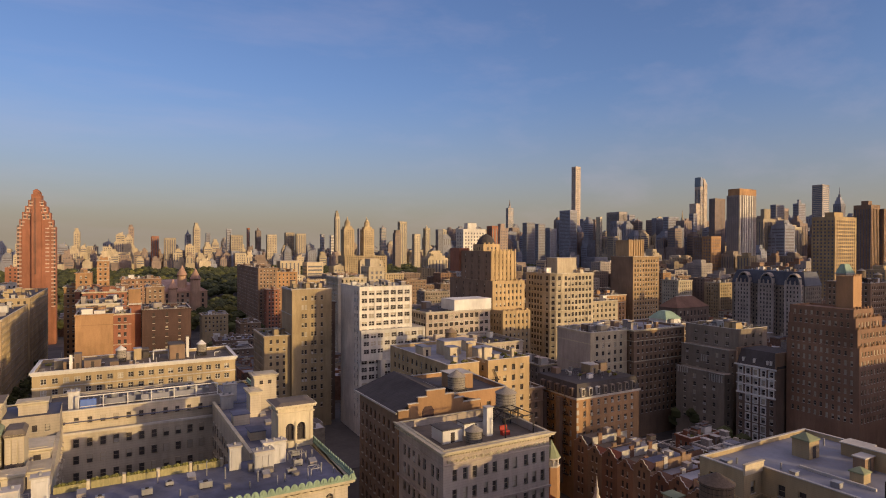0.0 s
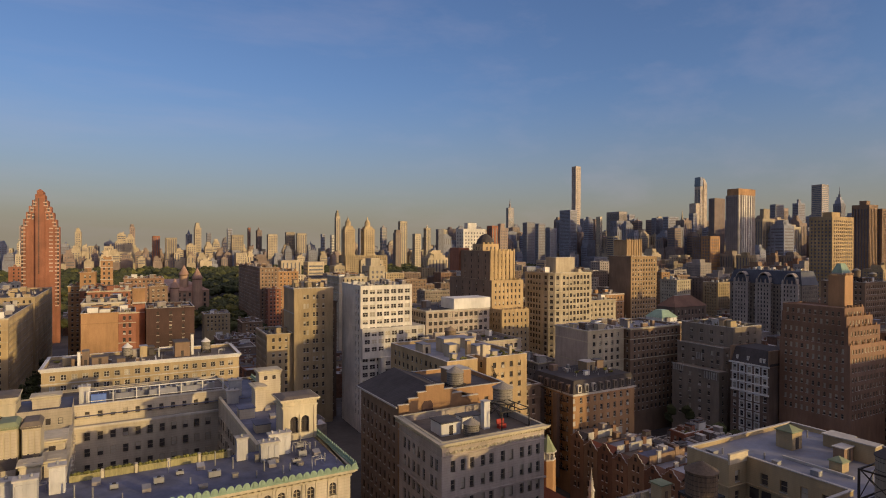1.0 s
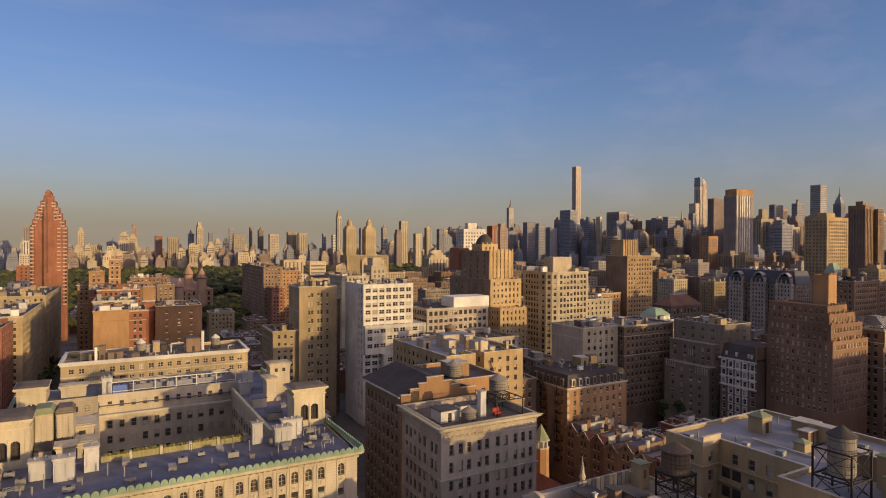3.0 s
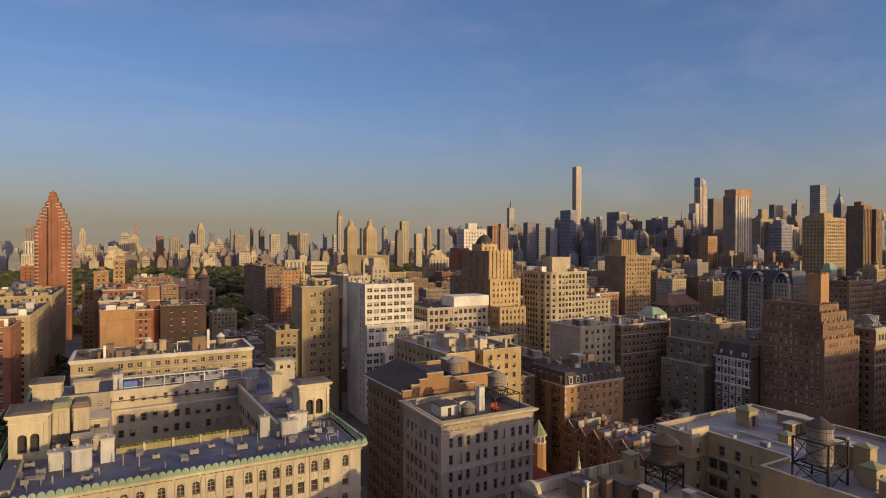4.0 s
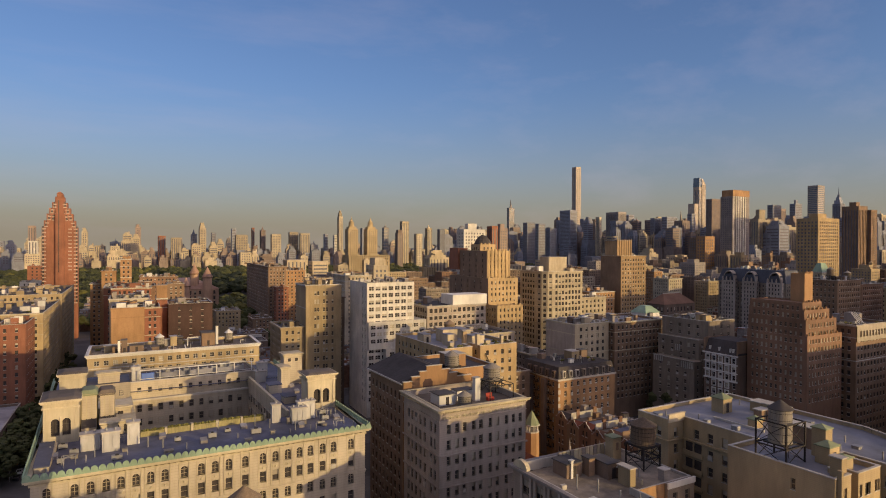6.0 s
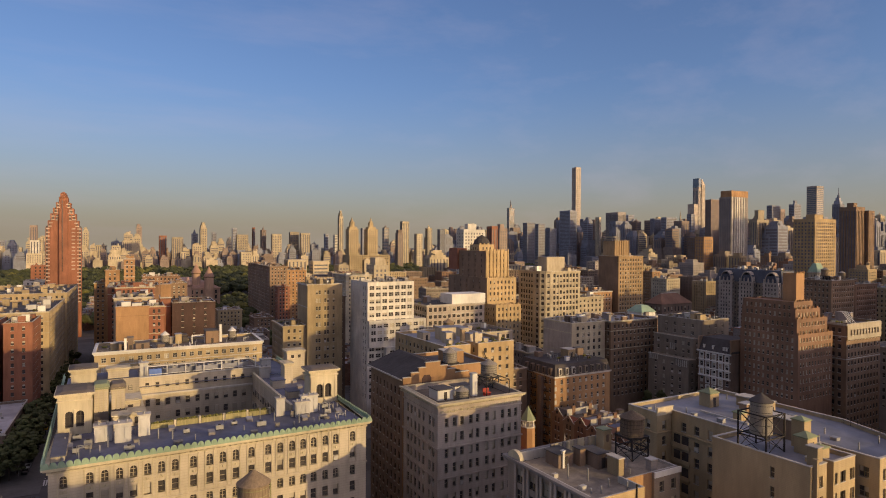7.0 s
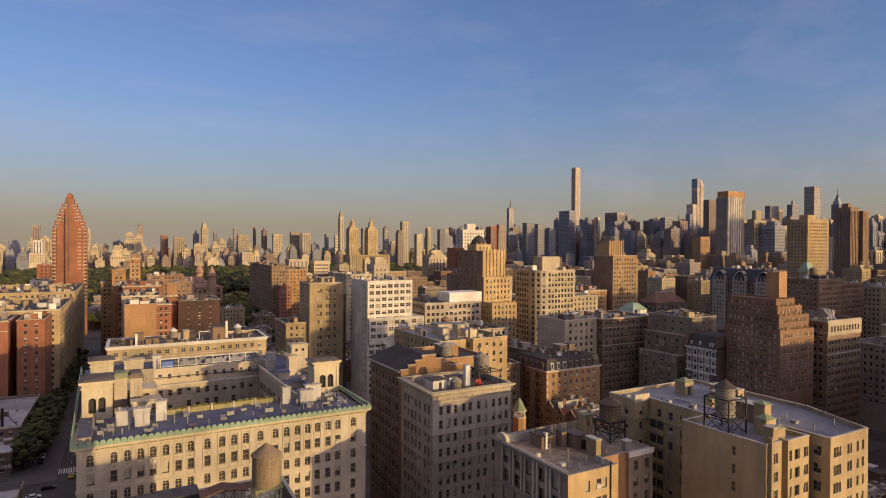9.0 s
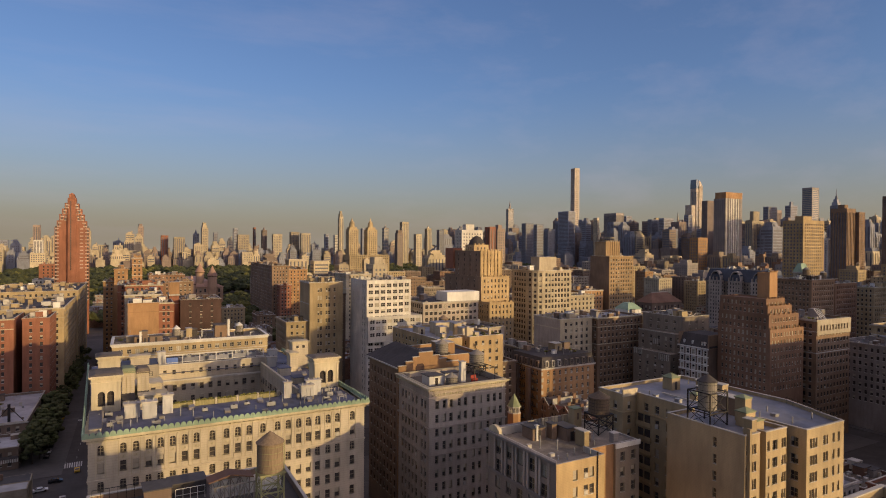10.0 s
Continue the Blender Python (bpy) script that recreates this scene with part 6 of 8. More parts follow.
def white_tower():
    poly = rect(98.7, 124.8, 257, 284)
    t = building("white_apartment_tower", "white brick apartment tower with ribbon windows and stepped lower wing", "apartment building", poly, 67.0, WHITE_BRICK, ROOF_SILVER, 3.45, 3.55, 2.65, 2.0, 1.8, objects=True, seed=41, low=6, sides=(0,), frame_mat=FRAME_WHITE, special={3: (20.6, 24.0)}, special_w=1.3)
    roof_clutter(t, 99, 124, 258, 284, 66, random.Random(4), GREY_STONE, 6)
    s, places = Shape(), []
    for a, b, c, d in (((98.9, 255.2), (131, 255.2), 34.0, 47.6), ((107.5, 253.4), (124.5, 253.4), 0, 34.0)):
        wall(s, a, b, c, d, 3.45, 3.4, 2.6, 2.0, 1.6, 0.25, put=places, low=8)
        wall(s, (b[0], b[1]), (b[0], 257 + 14), c, d, plain=True)
        wall(s, (a[0], 257), a, c, d, plain=True)
        s.face([(a[0], a[1], d), (b[0], b[1], d), (b[0], 271, d), (a[0], 271, d)])
        s.face([(a[0], a[1], c), (a[0], 257, c), (b[0], 257, c), (b[0], b[1], c)])
    part("lower_wing", s, [WHITE_BRICK, GLASS, BLIND], t)
    put_windows(places, t, FRAME_WHITE, random.Random(7))
    return t


white_tower()
simple("cream stepped apartment house behind the white tower", 148, 170, 420, 450, 62, CREAM_BRICK, 42, clutter=3)
# pale terrace block with the big white plant screen
pale = simple("grey-white loft building with rows of wide windows", 132, 168.5, 256, 292, 54.0, PALE_STONE, 43, ROOF_TAR, 3, True, bay=2.9, ww=1.9, wh=2.2, low=10, top=1.4, fh=3.6)
s = Shape()
s.box(147, 168.6, 255.2, 268, 54.2, 59.4)
part("plant_screen", s, WHITE_PAINT, pale, "large plain white plant screen")
low_loft = simple("pale loft building with long bands of windows", 125, 166, 226, 250, 42.5, PALE_STONE, 44, ROOF_TAR, 4, True, bay=2.7, ww=1.8, wh=2.0, low=10)
water_tower(131.5, 232, 41.5, 2.6, 4.4, 1.8, WOOD, WOOD, label="brown wooden water tank with pointed roof on a loft building", peak=2.0)


def yellow_tower():
    t = thing("stepped_apartment_tower", "golden brick apartment tower stepping back to a dark slate dome", "apartment building", (200, 300, 0), "city blocks")
    rng = random.Random(3)
    for k, (x0, x1, y0, y1, z) in enumerate(((180.5, 198.5, 262, 300, 51.5), (181.5, 203, 273, 322, 66.5), (188.4, 205.6, 285, 319, 82.5), (191.5, 203, 297, 309, 86.5))):
        s, places = Shape(), None
        p = rect(x0, x1, y0, y1)
        z0 = 0 if k < 3 else 82
        low = max(8, (0, 50, 65, 82)[k])
        wall(s, p[0], p[1], z0, z, 3.4, 2.7, 1.1, 1.8, 1.7, 0.25, put=places, low=low)
        # upper stages: brown flank wall, its shade put into the brick colour
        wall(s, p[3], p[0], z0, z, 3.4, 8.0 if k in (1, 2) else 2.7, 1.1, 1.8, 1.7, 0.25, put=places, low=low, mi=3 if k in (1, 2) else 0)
        for i in (1, 2):
            wall(s, p[i], p[(i + 1) % 4], z0, z, plain=True)
        s.face([(x, y, z - 0.6) for x, y in inset(p, 0.3)])
        inner = inset(p, 0.3)
        for i in range(4):
            j = (i + 1) % 4
            s.face([(*p[i], z), (*p[j], z), (*inner[j], z), (*inner[i], z)])
            s.face([(*inner[j], z - 0.6), (*inner[i], z - 0.6), (*inner[i], z), (*inner[j], z)])
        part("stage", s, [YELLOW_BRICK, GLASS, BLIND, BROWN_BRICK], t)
        for i in range(int((x1 - x0) / 3)):
            s = Shape()
            s.box(x0 + 0.4 + i * 3, x0 + 1.5 + i * 3, y0 - 0.12, y0 + 0.5, z, z + 0.9)
            part("merlon", s, YELLOW_BRICK, t)
    s = Shape()
    s.cone(197.3, 303, 86.5, 89.2, 5.6, 4.6, 12)
    s.cone(197.3, 303, 89.2, 91.4, 4.6, 2.6, 12)
    s.cone(197.3, 303, 91.4, 92.6, 2.6, 0.3, 12)
    part("domed_roof", s, SLATE, t, "dark slate dome")
    for i in range(7):
        s = Shape()
        s.box(188.6 + i * 2.72, 189.3 + i * 2.72, 284.6, 285.0, 66.5, 83.6)
        part("pier", s, YELLOW_BRICK, t)
    s = Shape()
    s.box(188.6, 196, 319.2, 330, 70, 84)
    part("brick_penthouse", s, RED_BRICK, t)


yellow_tower()


def round_corner_house():
    """Cream apartment house with a rounded corner."""
    x0, x1, y0, y1, r = 228, 260.0, 279, 304, 7.5
    arc = [(x0 + r - r * math.sin(math.pi / 2 * (1 - i / 3)), y0 + r - r * math.cos(math.pi / 2 * (1 - i / 3))) for i in range(4)]
    poly = arc + [(x1, y0), (x1, y1), (x0, y1)]
    t = building("round_cornered_apartment_house", "cream brick apartment house with a rounded corner and roof house", "apartment building", poly, 69.3, CREAM_BRICK, ROOF_SILVER, 3.6, 2.75, 1.85, 2.3, 1.7, seed=51, low=6, sides=(0, 1, 2, 3, 6))
    for z, h in ((68.3, 0.6), (61.6, 0.35), (58.0, 0.5), (47.0, 0.5), (36.2, 0.4)):
        q = Shape()
        q.prism(inset(poly, -0.4), z, z + h)
        part("belt_course", q, CREAM_BRICK, t)
    bulkhead(t, 237.5, 252.5, 286, 296, 68.3, 78.2, CREAM_BRICK, COPING, name="roof_house", door=False)
    roof_clutter(t, 230, 262, 280, 300, 68.3, random.Random(5), CREAM_BRICK, 4)
    return t


round_corner_house()
simple("cream three-part apartment house with flat roof", 263.5, 291.5, 289.5, 310, 50.4, CREAM_BRICK, 52, clutter=3, low=20, bay=3.6, ww=1.6)
simple("pale brick block with roof hut", 263, 272, 300, 330, 62, CREAM_BRICK, 53, clutter=2)
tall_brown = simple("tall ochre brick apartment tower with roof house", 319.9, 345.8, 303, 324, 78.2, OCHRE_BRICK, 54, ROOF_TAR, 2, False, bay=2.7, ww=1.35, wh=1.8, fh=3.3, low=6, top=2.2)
for i in range(7):
    s = Shape()
    s.box(321.1 + i * 2.4, 321.9 + i * 2.4, 308.1, 308.5, 77.2, 90.6)
    part("roof_house_pier", s, OCHRE_BRICK, tall_brown)
bulkhead(tall_brown, 321, 336.5, 308.5, 321, 77.2, 89.6, OCHRE_BRICK, COPING, name="roof_house", door=False)
# thin brown sheet added over the flank to darken it as shade would
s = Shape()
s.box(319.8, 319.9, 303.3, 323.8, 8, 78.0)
part("plain_flank", s, BROWN_BRICK, tall_brown, "plain brown sheet darkening the shaded flank")
simple("low orange-brown brick wing beside the tower", 296, 316.5, 306, 325, 52, ORANGE_BRICK, 55)

# ---- houses between the avenue and the broad avenue ----
def mansard_house():
    t = building("mansard_apartment_house", "orange brick apartment house with dark mansard and white corner quoins", "apartment building", rect(136.5, 166, 157.5, 180), 34.5, ORANGE_BRICK, ROOF_TAR, 3.4, 3.2, 1.2, 1.9, 1.2, objects=True, seed=61, low=5, sides=(0, 3), frame_mat=FRAME_WHITE)
    s = Shape()
    s.hip(136.3, 166.2, 157.3, 180.2, 34.7, 39.2, 1.1)
    part("mansard", s, SLATE, t, "dark slate mansard")
    # front dormers: pale at the sunlit end, greyer past the shadow edge
    for i in range(8):
        s = Shape()
        x = 139.0 + i * 3.4
        s.box(x - 0.75, x + 0.75, 157.0, 158.4, 35.1, 37.8)
        d = part("dormer", s, COPING if i < 3 else GREY_BRICK, t)
        s = Shape()
        s.box(x - 0.5, x + 0.5, 156.95, 156.99, 35.4, 37.4)
        part("pane", s, GLASS, d)
    # side dormers: darker brick carries the shade of this face
    for i in range(5):
        s = Shape()
        y = 160 + i * 3.8
        s.box(135.9, 137.4, y - 0.75, y + 0.75, 35.1, 37.8)
        d = part("dormer", s, DARK_BRICK, t)
        s = Shape()
        s.box(135.85, 135.89, y - 0.5, y + 0.5, 35.4, 37.4)
        part("pane", s, GLASS, d)
    for y in (162.2, 170.0):
        for k in range(8):
            z = 31.6 - 3.4 * k
            s = Shape()
            s.box(135.5, 136.48, y - 1.3, y + 1.3, z, z + 0.08)
            part("landing", s, DARK_STEEL, t)
            s = Shape()
            for b in range(8):
                s.box(135.5, 135.56, y - 1.3 + b * 0.36, y - 1.26 + b * 0.36, z, z + 0.95)
            s.box(135.48, 135.58, y - 1.3, y + 1.3, z + 0.92, z + 1.0)
            s.beam((135.9, y - 0.9, z + 0.08), (135.9, y + 0.9, z + 3.4), 0.1)
            part("escape_rail", s, DARK_STEEL, t)
    for y in (165.9, 174.4):
        s = Shape()
        s.prism([(135.4, y - 1.0), (136.5, y - 1.6), (136.5, y + 1.6), (135.4, y + 1.0)][::-1], 4, 33.6)
        part("bay", s, DARK_BRICK, t)
    for i in range(12):
        s = Shape()
        s.box(136.35, 137.4 - 0.3 * (i % 2), 157.35, 157.6, 3 + i * 2.6, 4.6 + i * 2.6)
        part("quoin", s, COPING, t)
    roof_clutter(t, 140, 164, 160, 178, 39.2, random.Random(6), DARK_BRICK, 2)
    bulkhead(t, 152.5, 156.5, 168, 173, 39.2, 42.4, TAN_BRICK, COPING, name="roof_house")
    cornice(t, rect(136.5, 166, 157.5, 180), 34.5, ((0.5, -0.4, 0.25),), COPING)
    return t


mansard_house()
simple("dark brick apartment house with a bowed roofline", 118.5, 134, 172, 196, 36, DARK_BRICK, 62, clutter=4, low=5)
flanked = simple("brick house with a blank lilac-grey flank", 182, 204, 199, 222, 48.2, CREAM_BRICK, 63, ROOF_SILVER, 4, True, sides=(0,), low=8, bay=3.6, ww=1.5)
s = Shape()
s.prism([(181.94, 199.2), (182.0, 199.2), (183.0, 221.8), (182.94, 221.8)], 6, 47.9)
part("rendered_flank", s, PALE_STONE, flanked, "blank lilac-grey rendered flank")
simple("grey-flanked brick building behind", 176, 190, 226, 250, 30, GREY_STONE, 64, clutter=3)
simple("long brown brick apartment house with many sash windows", 204.5, 238, 195.5, 222, 48.2, BROWN_BRICK, 65, ROOF_SILVER, 5, False, low=8, bay=2.8)
balconied = building("balconied_apartment_house", "grey-tan brick apartment house with stone balconies and set-back top", "apartment building", [(232, 163.5), (252, 163.5), (252, 190), (232, 190)], 50.6, GREY_BRICK, ROOF_TAR, 3.6, 5.2, 1.6, 1.7, 2.2, objects=True, seed=66, low=30, sides=(0, 3), frame_mat=FRAME_MID)
roof_clutter(balconied, 233, 251, 165, 189, 49.6, random.Random(66), TAN_BRICK, 9)
for x0, x1, y0, y1, z, cs in ((227, 232, 164.5, 188.2, 42.0, (3.0, 8.5, 13.5, 18.0, 21.0)), (221.4, 227, 162.6, 186.5, 32.6, (4.5, 9.5, 14.5, 19.0))):
    s, places = Shape(), []
    wall(s, (x0, y1), (x0, y0), 0, z, 3.5, 4.0, 1.5, 1.8, 1.8, 0.25, put=places, low=8, centres=cs)
    wall(s, (x0, y0), (x1, y0), 0, z, 3.5, 3.0, 1.2, 1.8, 1.8, 0.25, put=places, low=8)
    wall(s, (x1, y1), (x0, y1), 0, z, plain=True)
    s.face([(x0, y0, z), (x1, y0, z), (x1, y1, z), (x0, y1, z)])
    part("stage", s, [GREY_BRICK, GLASS, BLIND], balconied)
    put_windows(places, balconied, FRAME_MID, random.Random(int(x0)), 0.2)
    s = Shape()
    s.box(x0 - 0.25, x0 + 0.25, y0 - 0.1, y1 + 0.1, z, z + 0.35)
    part("ledge", s, COPING, balconied)
for ya, yb, z in ((180.4, 186.4, 32.6), (163.4, 170.4, 31.6), (175.0, 178.6, 38.0)):
    n = int((yb - ya) / 1.15)
    for k in range(n):
        s = Shape()
        s.box(221.0 if z < 35 else 226.6, 221.8 if z < 35 else 227.2, ya + 1.15 * k, ya + 1.15 * k + 0.45, z - 2.4, z + 0.6)
        part("balcony_pier", s, COPING, balconied, "pale stone balcony pier")
green_roofed = simple("brown brick house with a green copper roof house", 238.8, 252, 203, 224, 48.0, BROWN_BRICK, 67, ROOF_SILVER, 3, False, low=8, bay=3.0)
s = Shape()
s.hip(239.6, 250.5, 207.5, 218, 47.2, 49.6, 0.2)
roof_house = part("copper_roof_house", s, WHITE_PAINT, green_roofed)
s = Shape()
s.hip(239.2, 250.9, 207.1, 218.4, 49.6, 53.2, 3.6)
part("copper_roof", s, GREEN_COPPER, roof_house, "bright green copper hipped roof")
simple("cream brick corner house with two window columns", 509, 530, 418, 440, 50.5, CREAM_BRICK, 68, clutter=4)


def narrow_house():
    """Slim street house: white stone window surrounds on dark brick under a slate mansard; its front faces the side street."""
    poly = [(220, 139.8), (236, 139.8), (236, 156.2), (220, 156.2)]
    cs = (1.8, 5.0, 8.2, 11.4, 14.6)
    t = building("narrow_mansard_house", "narrow dark brick house with white stone trim and slate mansard", "apartment building", poly, 38.8, DARK_BRICK, ROOF_TAR, 3.6, 3.2, 1.5, 2.2, 1.0, objects=True, seed=71, low=5, sides=(), frame_mat=FRAME_WHITE, special={3: cs}, special_w=1.5)
    s = Shape()
    b = [(219.8, 139.6), (236.2, 139.6), (236.2, 156.4), (219.8, 156.4)]
    u = [(222.6, 139.9), (235.8, 139.9), (235.8, 156.1), (222.6, 156.1)]
    for i in range(4):
        j = (i + 1) % 4
        s.face([(*b[i], 39.2), (*b[j], 39.2), (*u[j], 44.9), (*u[i], 44.9)])
    s.face([(*q, 44.9) for q in u])
    part("mansard", s.weld(), SLATE, t, "black slate mansard")
    for y in (142.2, 143.6, 149.0, 153.6):
        s = Shape()
        s.box(220.3, 221.8, y - 0.45, y + 0.45, 40.2, 41.8)
        part("dormer", s, FRAME_WHITE, t)
    for y in (139.8, 156.0):
        s = Shape()
        s.box(219.6, 236.0, y - 0.15, y + 0.35, 38.8, 45.3)
        part("party_wall", s, BROWN_BRICK, t)
    for i, c in enumerate(cs):
        y = 156.2 - c
        for k in range(8):
            z = 37.8 - 3.6 * k
            if k > 2 and i in (0, 4):
                continue
            s = Shape()
            s.box(219.75, 219.98, y - 1.15, y + 1.15, z, z + 0.55)
            s.box(219.75, 219.98, y - 1.15, y - 0.77, z - 2.3, z)
            s.box(219.75, 219.98, y + 0.77, y + 1.15, z - 2.3, z)
            s.box(219.75, 219.98, y - 1.15, y + 1.15, z - 2.6, z - 2.3)
            part("window_surround", s, WHITE_PAINT, t)
    for z, h in ((27.6, 0.6), (31.3, 0.35), (34.9, 0.35)):
        s = Shape()
        s.box(219.5, 219.98, 139.8, 156.2, z, z + h)
        part("belt_course", s, WHITE_PAINT, t)
    cornice(t, poly, 38.8, ((0.6, -0.25, 0.4),), WHITE_PAINT, (3,))
    return t


narrow_house()


def stepped_brown_house():
    """Brown brick apartment house that steps up in terraces to a chimney-like tower."""
    t = thing("terraced_apartment_house", "dark brown brick apartment house stepping up to a square tower", "apartment building", (235, 130, 0), "city blocks")
    rng = random.Random(13)
    for k, (x0, x1, y0, y1, z, z0) in enumerate(((224, 248.8, 113, 139, 51.0, 0), (224.1, 246.0, 113.7, 138.6, 57.2, 49.6), (224.2, 242.0, 114.4, 138.3, 61.0, 56), (224.3, 237.6, 115.1, 138, 64.0, 60), (236, 241.8, 121.0, 127, 75.0, 59))):
        s, places, p = Shape(), [], rect(x0, x1, y0, y1)
        for i in (0, 3):
            wall(s, p[i], p[(i + 1) % 4], z0, z, 3.3, 2.1, 0.95, 1.7, 1.5, 0.2, put=places, low=22, plain=k == 4)
        for i in (1, 2):
            wall(s, p[i], p[(i + 1) % 4], z0, z, plain=True)
        inner = inset(p, 0.3)
        s.face([(x, y, z - 0.7) for x, y in inner])
        for i in range(4):
            j = (i + 1) % 4
            s.face([(*p[i], z), (*p[j], z), (*inner[j], z), (*inner[i], z)])
            s.face([(*inner[j], z - 0.7), (*inner[i], z - 0.7), (*inner[i], z), (*inner[j], z)])
        part("stage", s, [ORANGE_BRICK if k == 4 else RUSSET_BRICK, GLASS, BLIND], t)
        put_windows(places or [], t, FRAME_MID, rng, 0.2, 0.3)
        for i in range(6):
            s = Shape()
            s.box(x0 + 0.6 + i * (x1 - x0) / 6, x0 + 1.1 + i * (x1 - x0) / 6, y0 - 0.05, y0 + 0.4, z, z + 0.8)
            part("parapet_pier", s, ORANGE_BRICK, t)


stepped_brown_house()
creamfront = simple("brown brick house with a pale stone top storey", 251.6, 279, 109, 130, 54, BROWN_BRICK, 72, ROOF_TAR, 3, True, low=8, bay=2.6, ww=1.3)
s, places = Shape(), []
wall(s, (251.6, 108.55), (279, 108.55), 47.4, 54.0, 50, 2.4, 1.3, 2.4, 2.4, 0.3, put=places)
part("stone_storey", s, [LIMESTONE, GLASS, BLIND], creamfront)
s = Shape()
s.face([(266, 115, 53), (266, 118.5, 57.6), (271, 118.5, 57.6), (271, 115, 53)][::-1], 1)
s.face([(266, 121, 53), (266, 121, 57.6), (266, 118.5, 57.6), (266, 115, 53)])
s.face([(271, 115, 53), (271, 118.5, 57.6), (271, 121, 57.6), (271, 121, 53)])
s.face([(266, 118.5, 57.6), (266, 121, 57.6), (271, 121, 57.6), (271, 118.5, 57.6)][::-1])
s.face([(271, 121, 53), (271, 121, 57.6), (266, 121, 57.6), (266, 121, 53)])
studio = part("studio_skylight", s.weld(), [GREY_STONE, GALVANISED], creamfront, "sloping studio skylight")
for i in range(5):
    s = Shape()
    s.beam((266.1 + i * 1.2, 114.95, 53.05), (266.1 + i * 1.2, 118.45, 57.65), 0.12)
    part("glazing_bar", s, DARK_STEEL, studio)
simple("tall grey-brown apartment house with many windows", 292, 318, 70, 122, 40.5, GREY_STONE, 73, ROOF_TAR, 5, False, low=10, bay=2.6, sides=(0, 3))
simple("tan brick apartment house with a flat roof", 320, 352, 80, 120, 47, TAN_BRICK, 74, clutter=4)


def hotel():
    """Large stone hotel with a slate mansard and tall arched dormers along its side street."""
    t = thing("grand_stone_hotel", "grand grey stone hotel with blue-grey mansard and tall arched dormers", "hotel", (509, 330, 0), "city blocks")
    x0, x1, y0, y1 = 497, 521, 285, 350
    s = Shape()
    p = [(x0, y0), (x1, y0), (x1, y1), (x0, y1)]
    for i in (0, 3):
        wall(s, p[i], p[(i + 1) % 4], 0, 53, 3.5, 3.0, 1.2, 2.0, 1.5, 0.3, low=10)
    for i in (1, 2):
        wall(s, p[i], p[(i + 1) % 4], 0, 53, plain=True)
    part("wall", s, [GREY_BRICK, GLASS, BLIND], t)
    s = Shape()
    s.hip(x0 - 0.4, x1 + 0.4, y0 - 0.4, y1 + 0.4, 53.2, 64.5, 3)
    part("mansard", s, BLUE_SLATE, t, "blue-grey slate mansard")
    for y in (293, 316, 337):
        s = Shape()
        q = [(x0 - 4, y - 7), (x0, y - 7), (x0, y + 7), (x0 - 4, y + 7)]
        wall(s, q[3], q[0], 0, 54, 3.5, 2.8, 1.2, 2.0, 1.5, 0.3, low=10)
        wall(s, q[0], q[1], 0, 54, 3.5, 2.8, 1.2, 2.0, 1.5, 0.3, low=10)
        wall(s, q[2], q[3], 0, 54, plain=True)
        s.face([(a, b, 54) for a, b in q])
        part("bay", s, [PALE_STONE, GLASS, BLIND], t)
        n, s = 14, Shape()
        for k in range(n):
            a, b = math.pi * k / n, math.pi * (k + 1) / n
            f = lambda ang, r: (x0 - 3.4, y - math.cos(ang) * r, 54.5 + math.sin(ang) * r * 1.55)
            q = [f(a, 5.6), f(b, 5.6), f(b, 4.9), f(a, 4.9)]
            s.face(q)
            s.face([q[0], q[1], (x0 + 3, q[1][1], q[1][2]), (x0 + 3, q[0][1], q[0][2])])
        part("arched_dormer", s.weld(), PALE_STONE, t)
        s = Shape()
        s.box(x0 - 2.9, x0 + 2, y - 4.9, y + 4.9, 54, 60)
        part("dormer_glazing", s, BLUE_SLATE, t)
        for d in (-6, -2, 2, 6):
            s = Shape()
            s.box(x0 - 4.2, x0 - 3.2, y + d - 0.5, y + d + 0.5, 54, 56.6)
            s.cone(x0 - 3.7, y + d, 56.6, 57.8, 0.5, 0, 6)
            part("finial", s, PALE_STONE, t)
    roof_clutter(t, x0 + 3, x1 - 3, y0 + 5, y1 - 5, 64.5, random.Random(2), WHITE_PAINT, 7)
    return t


hotel()


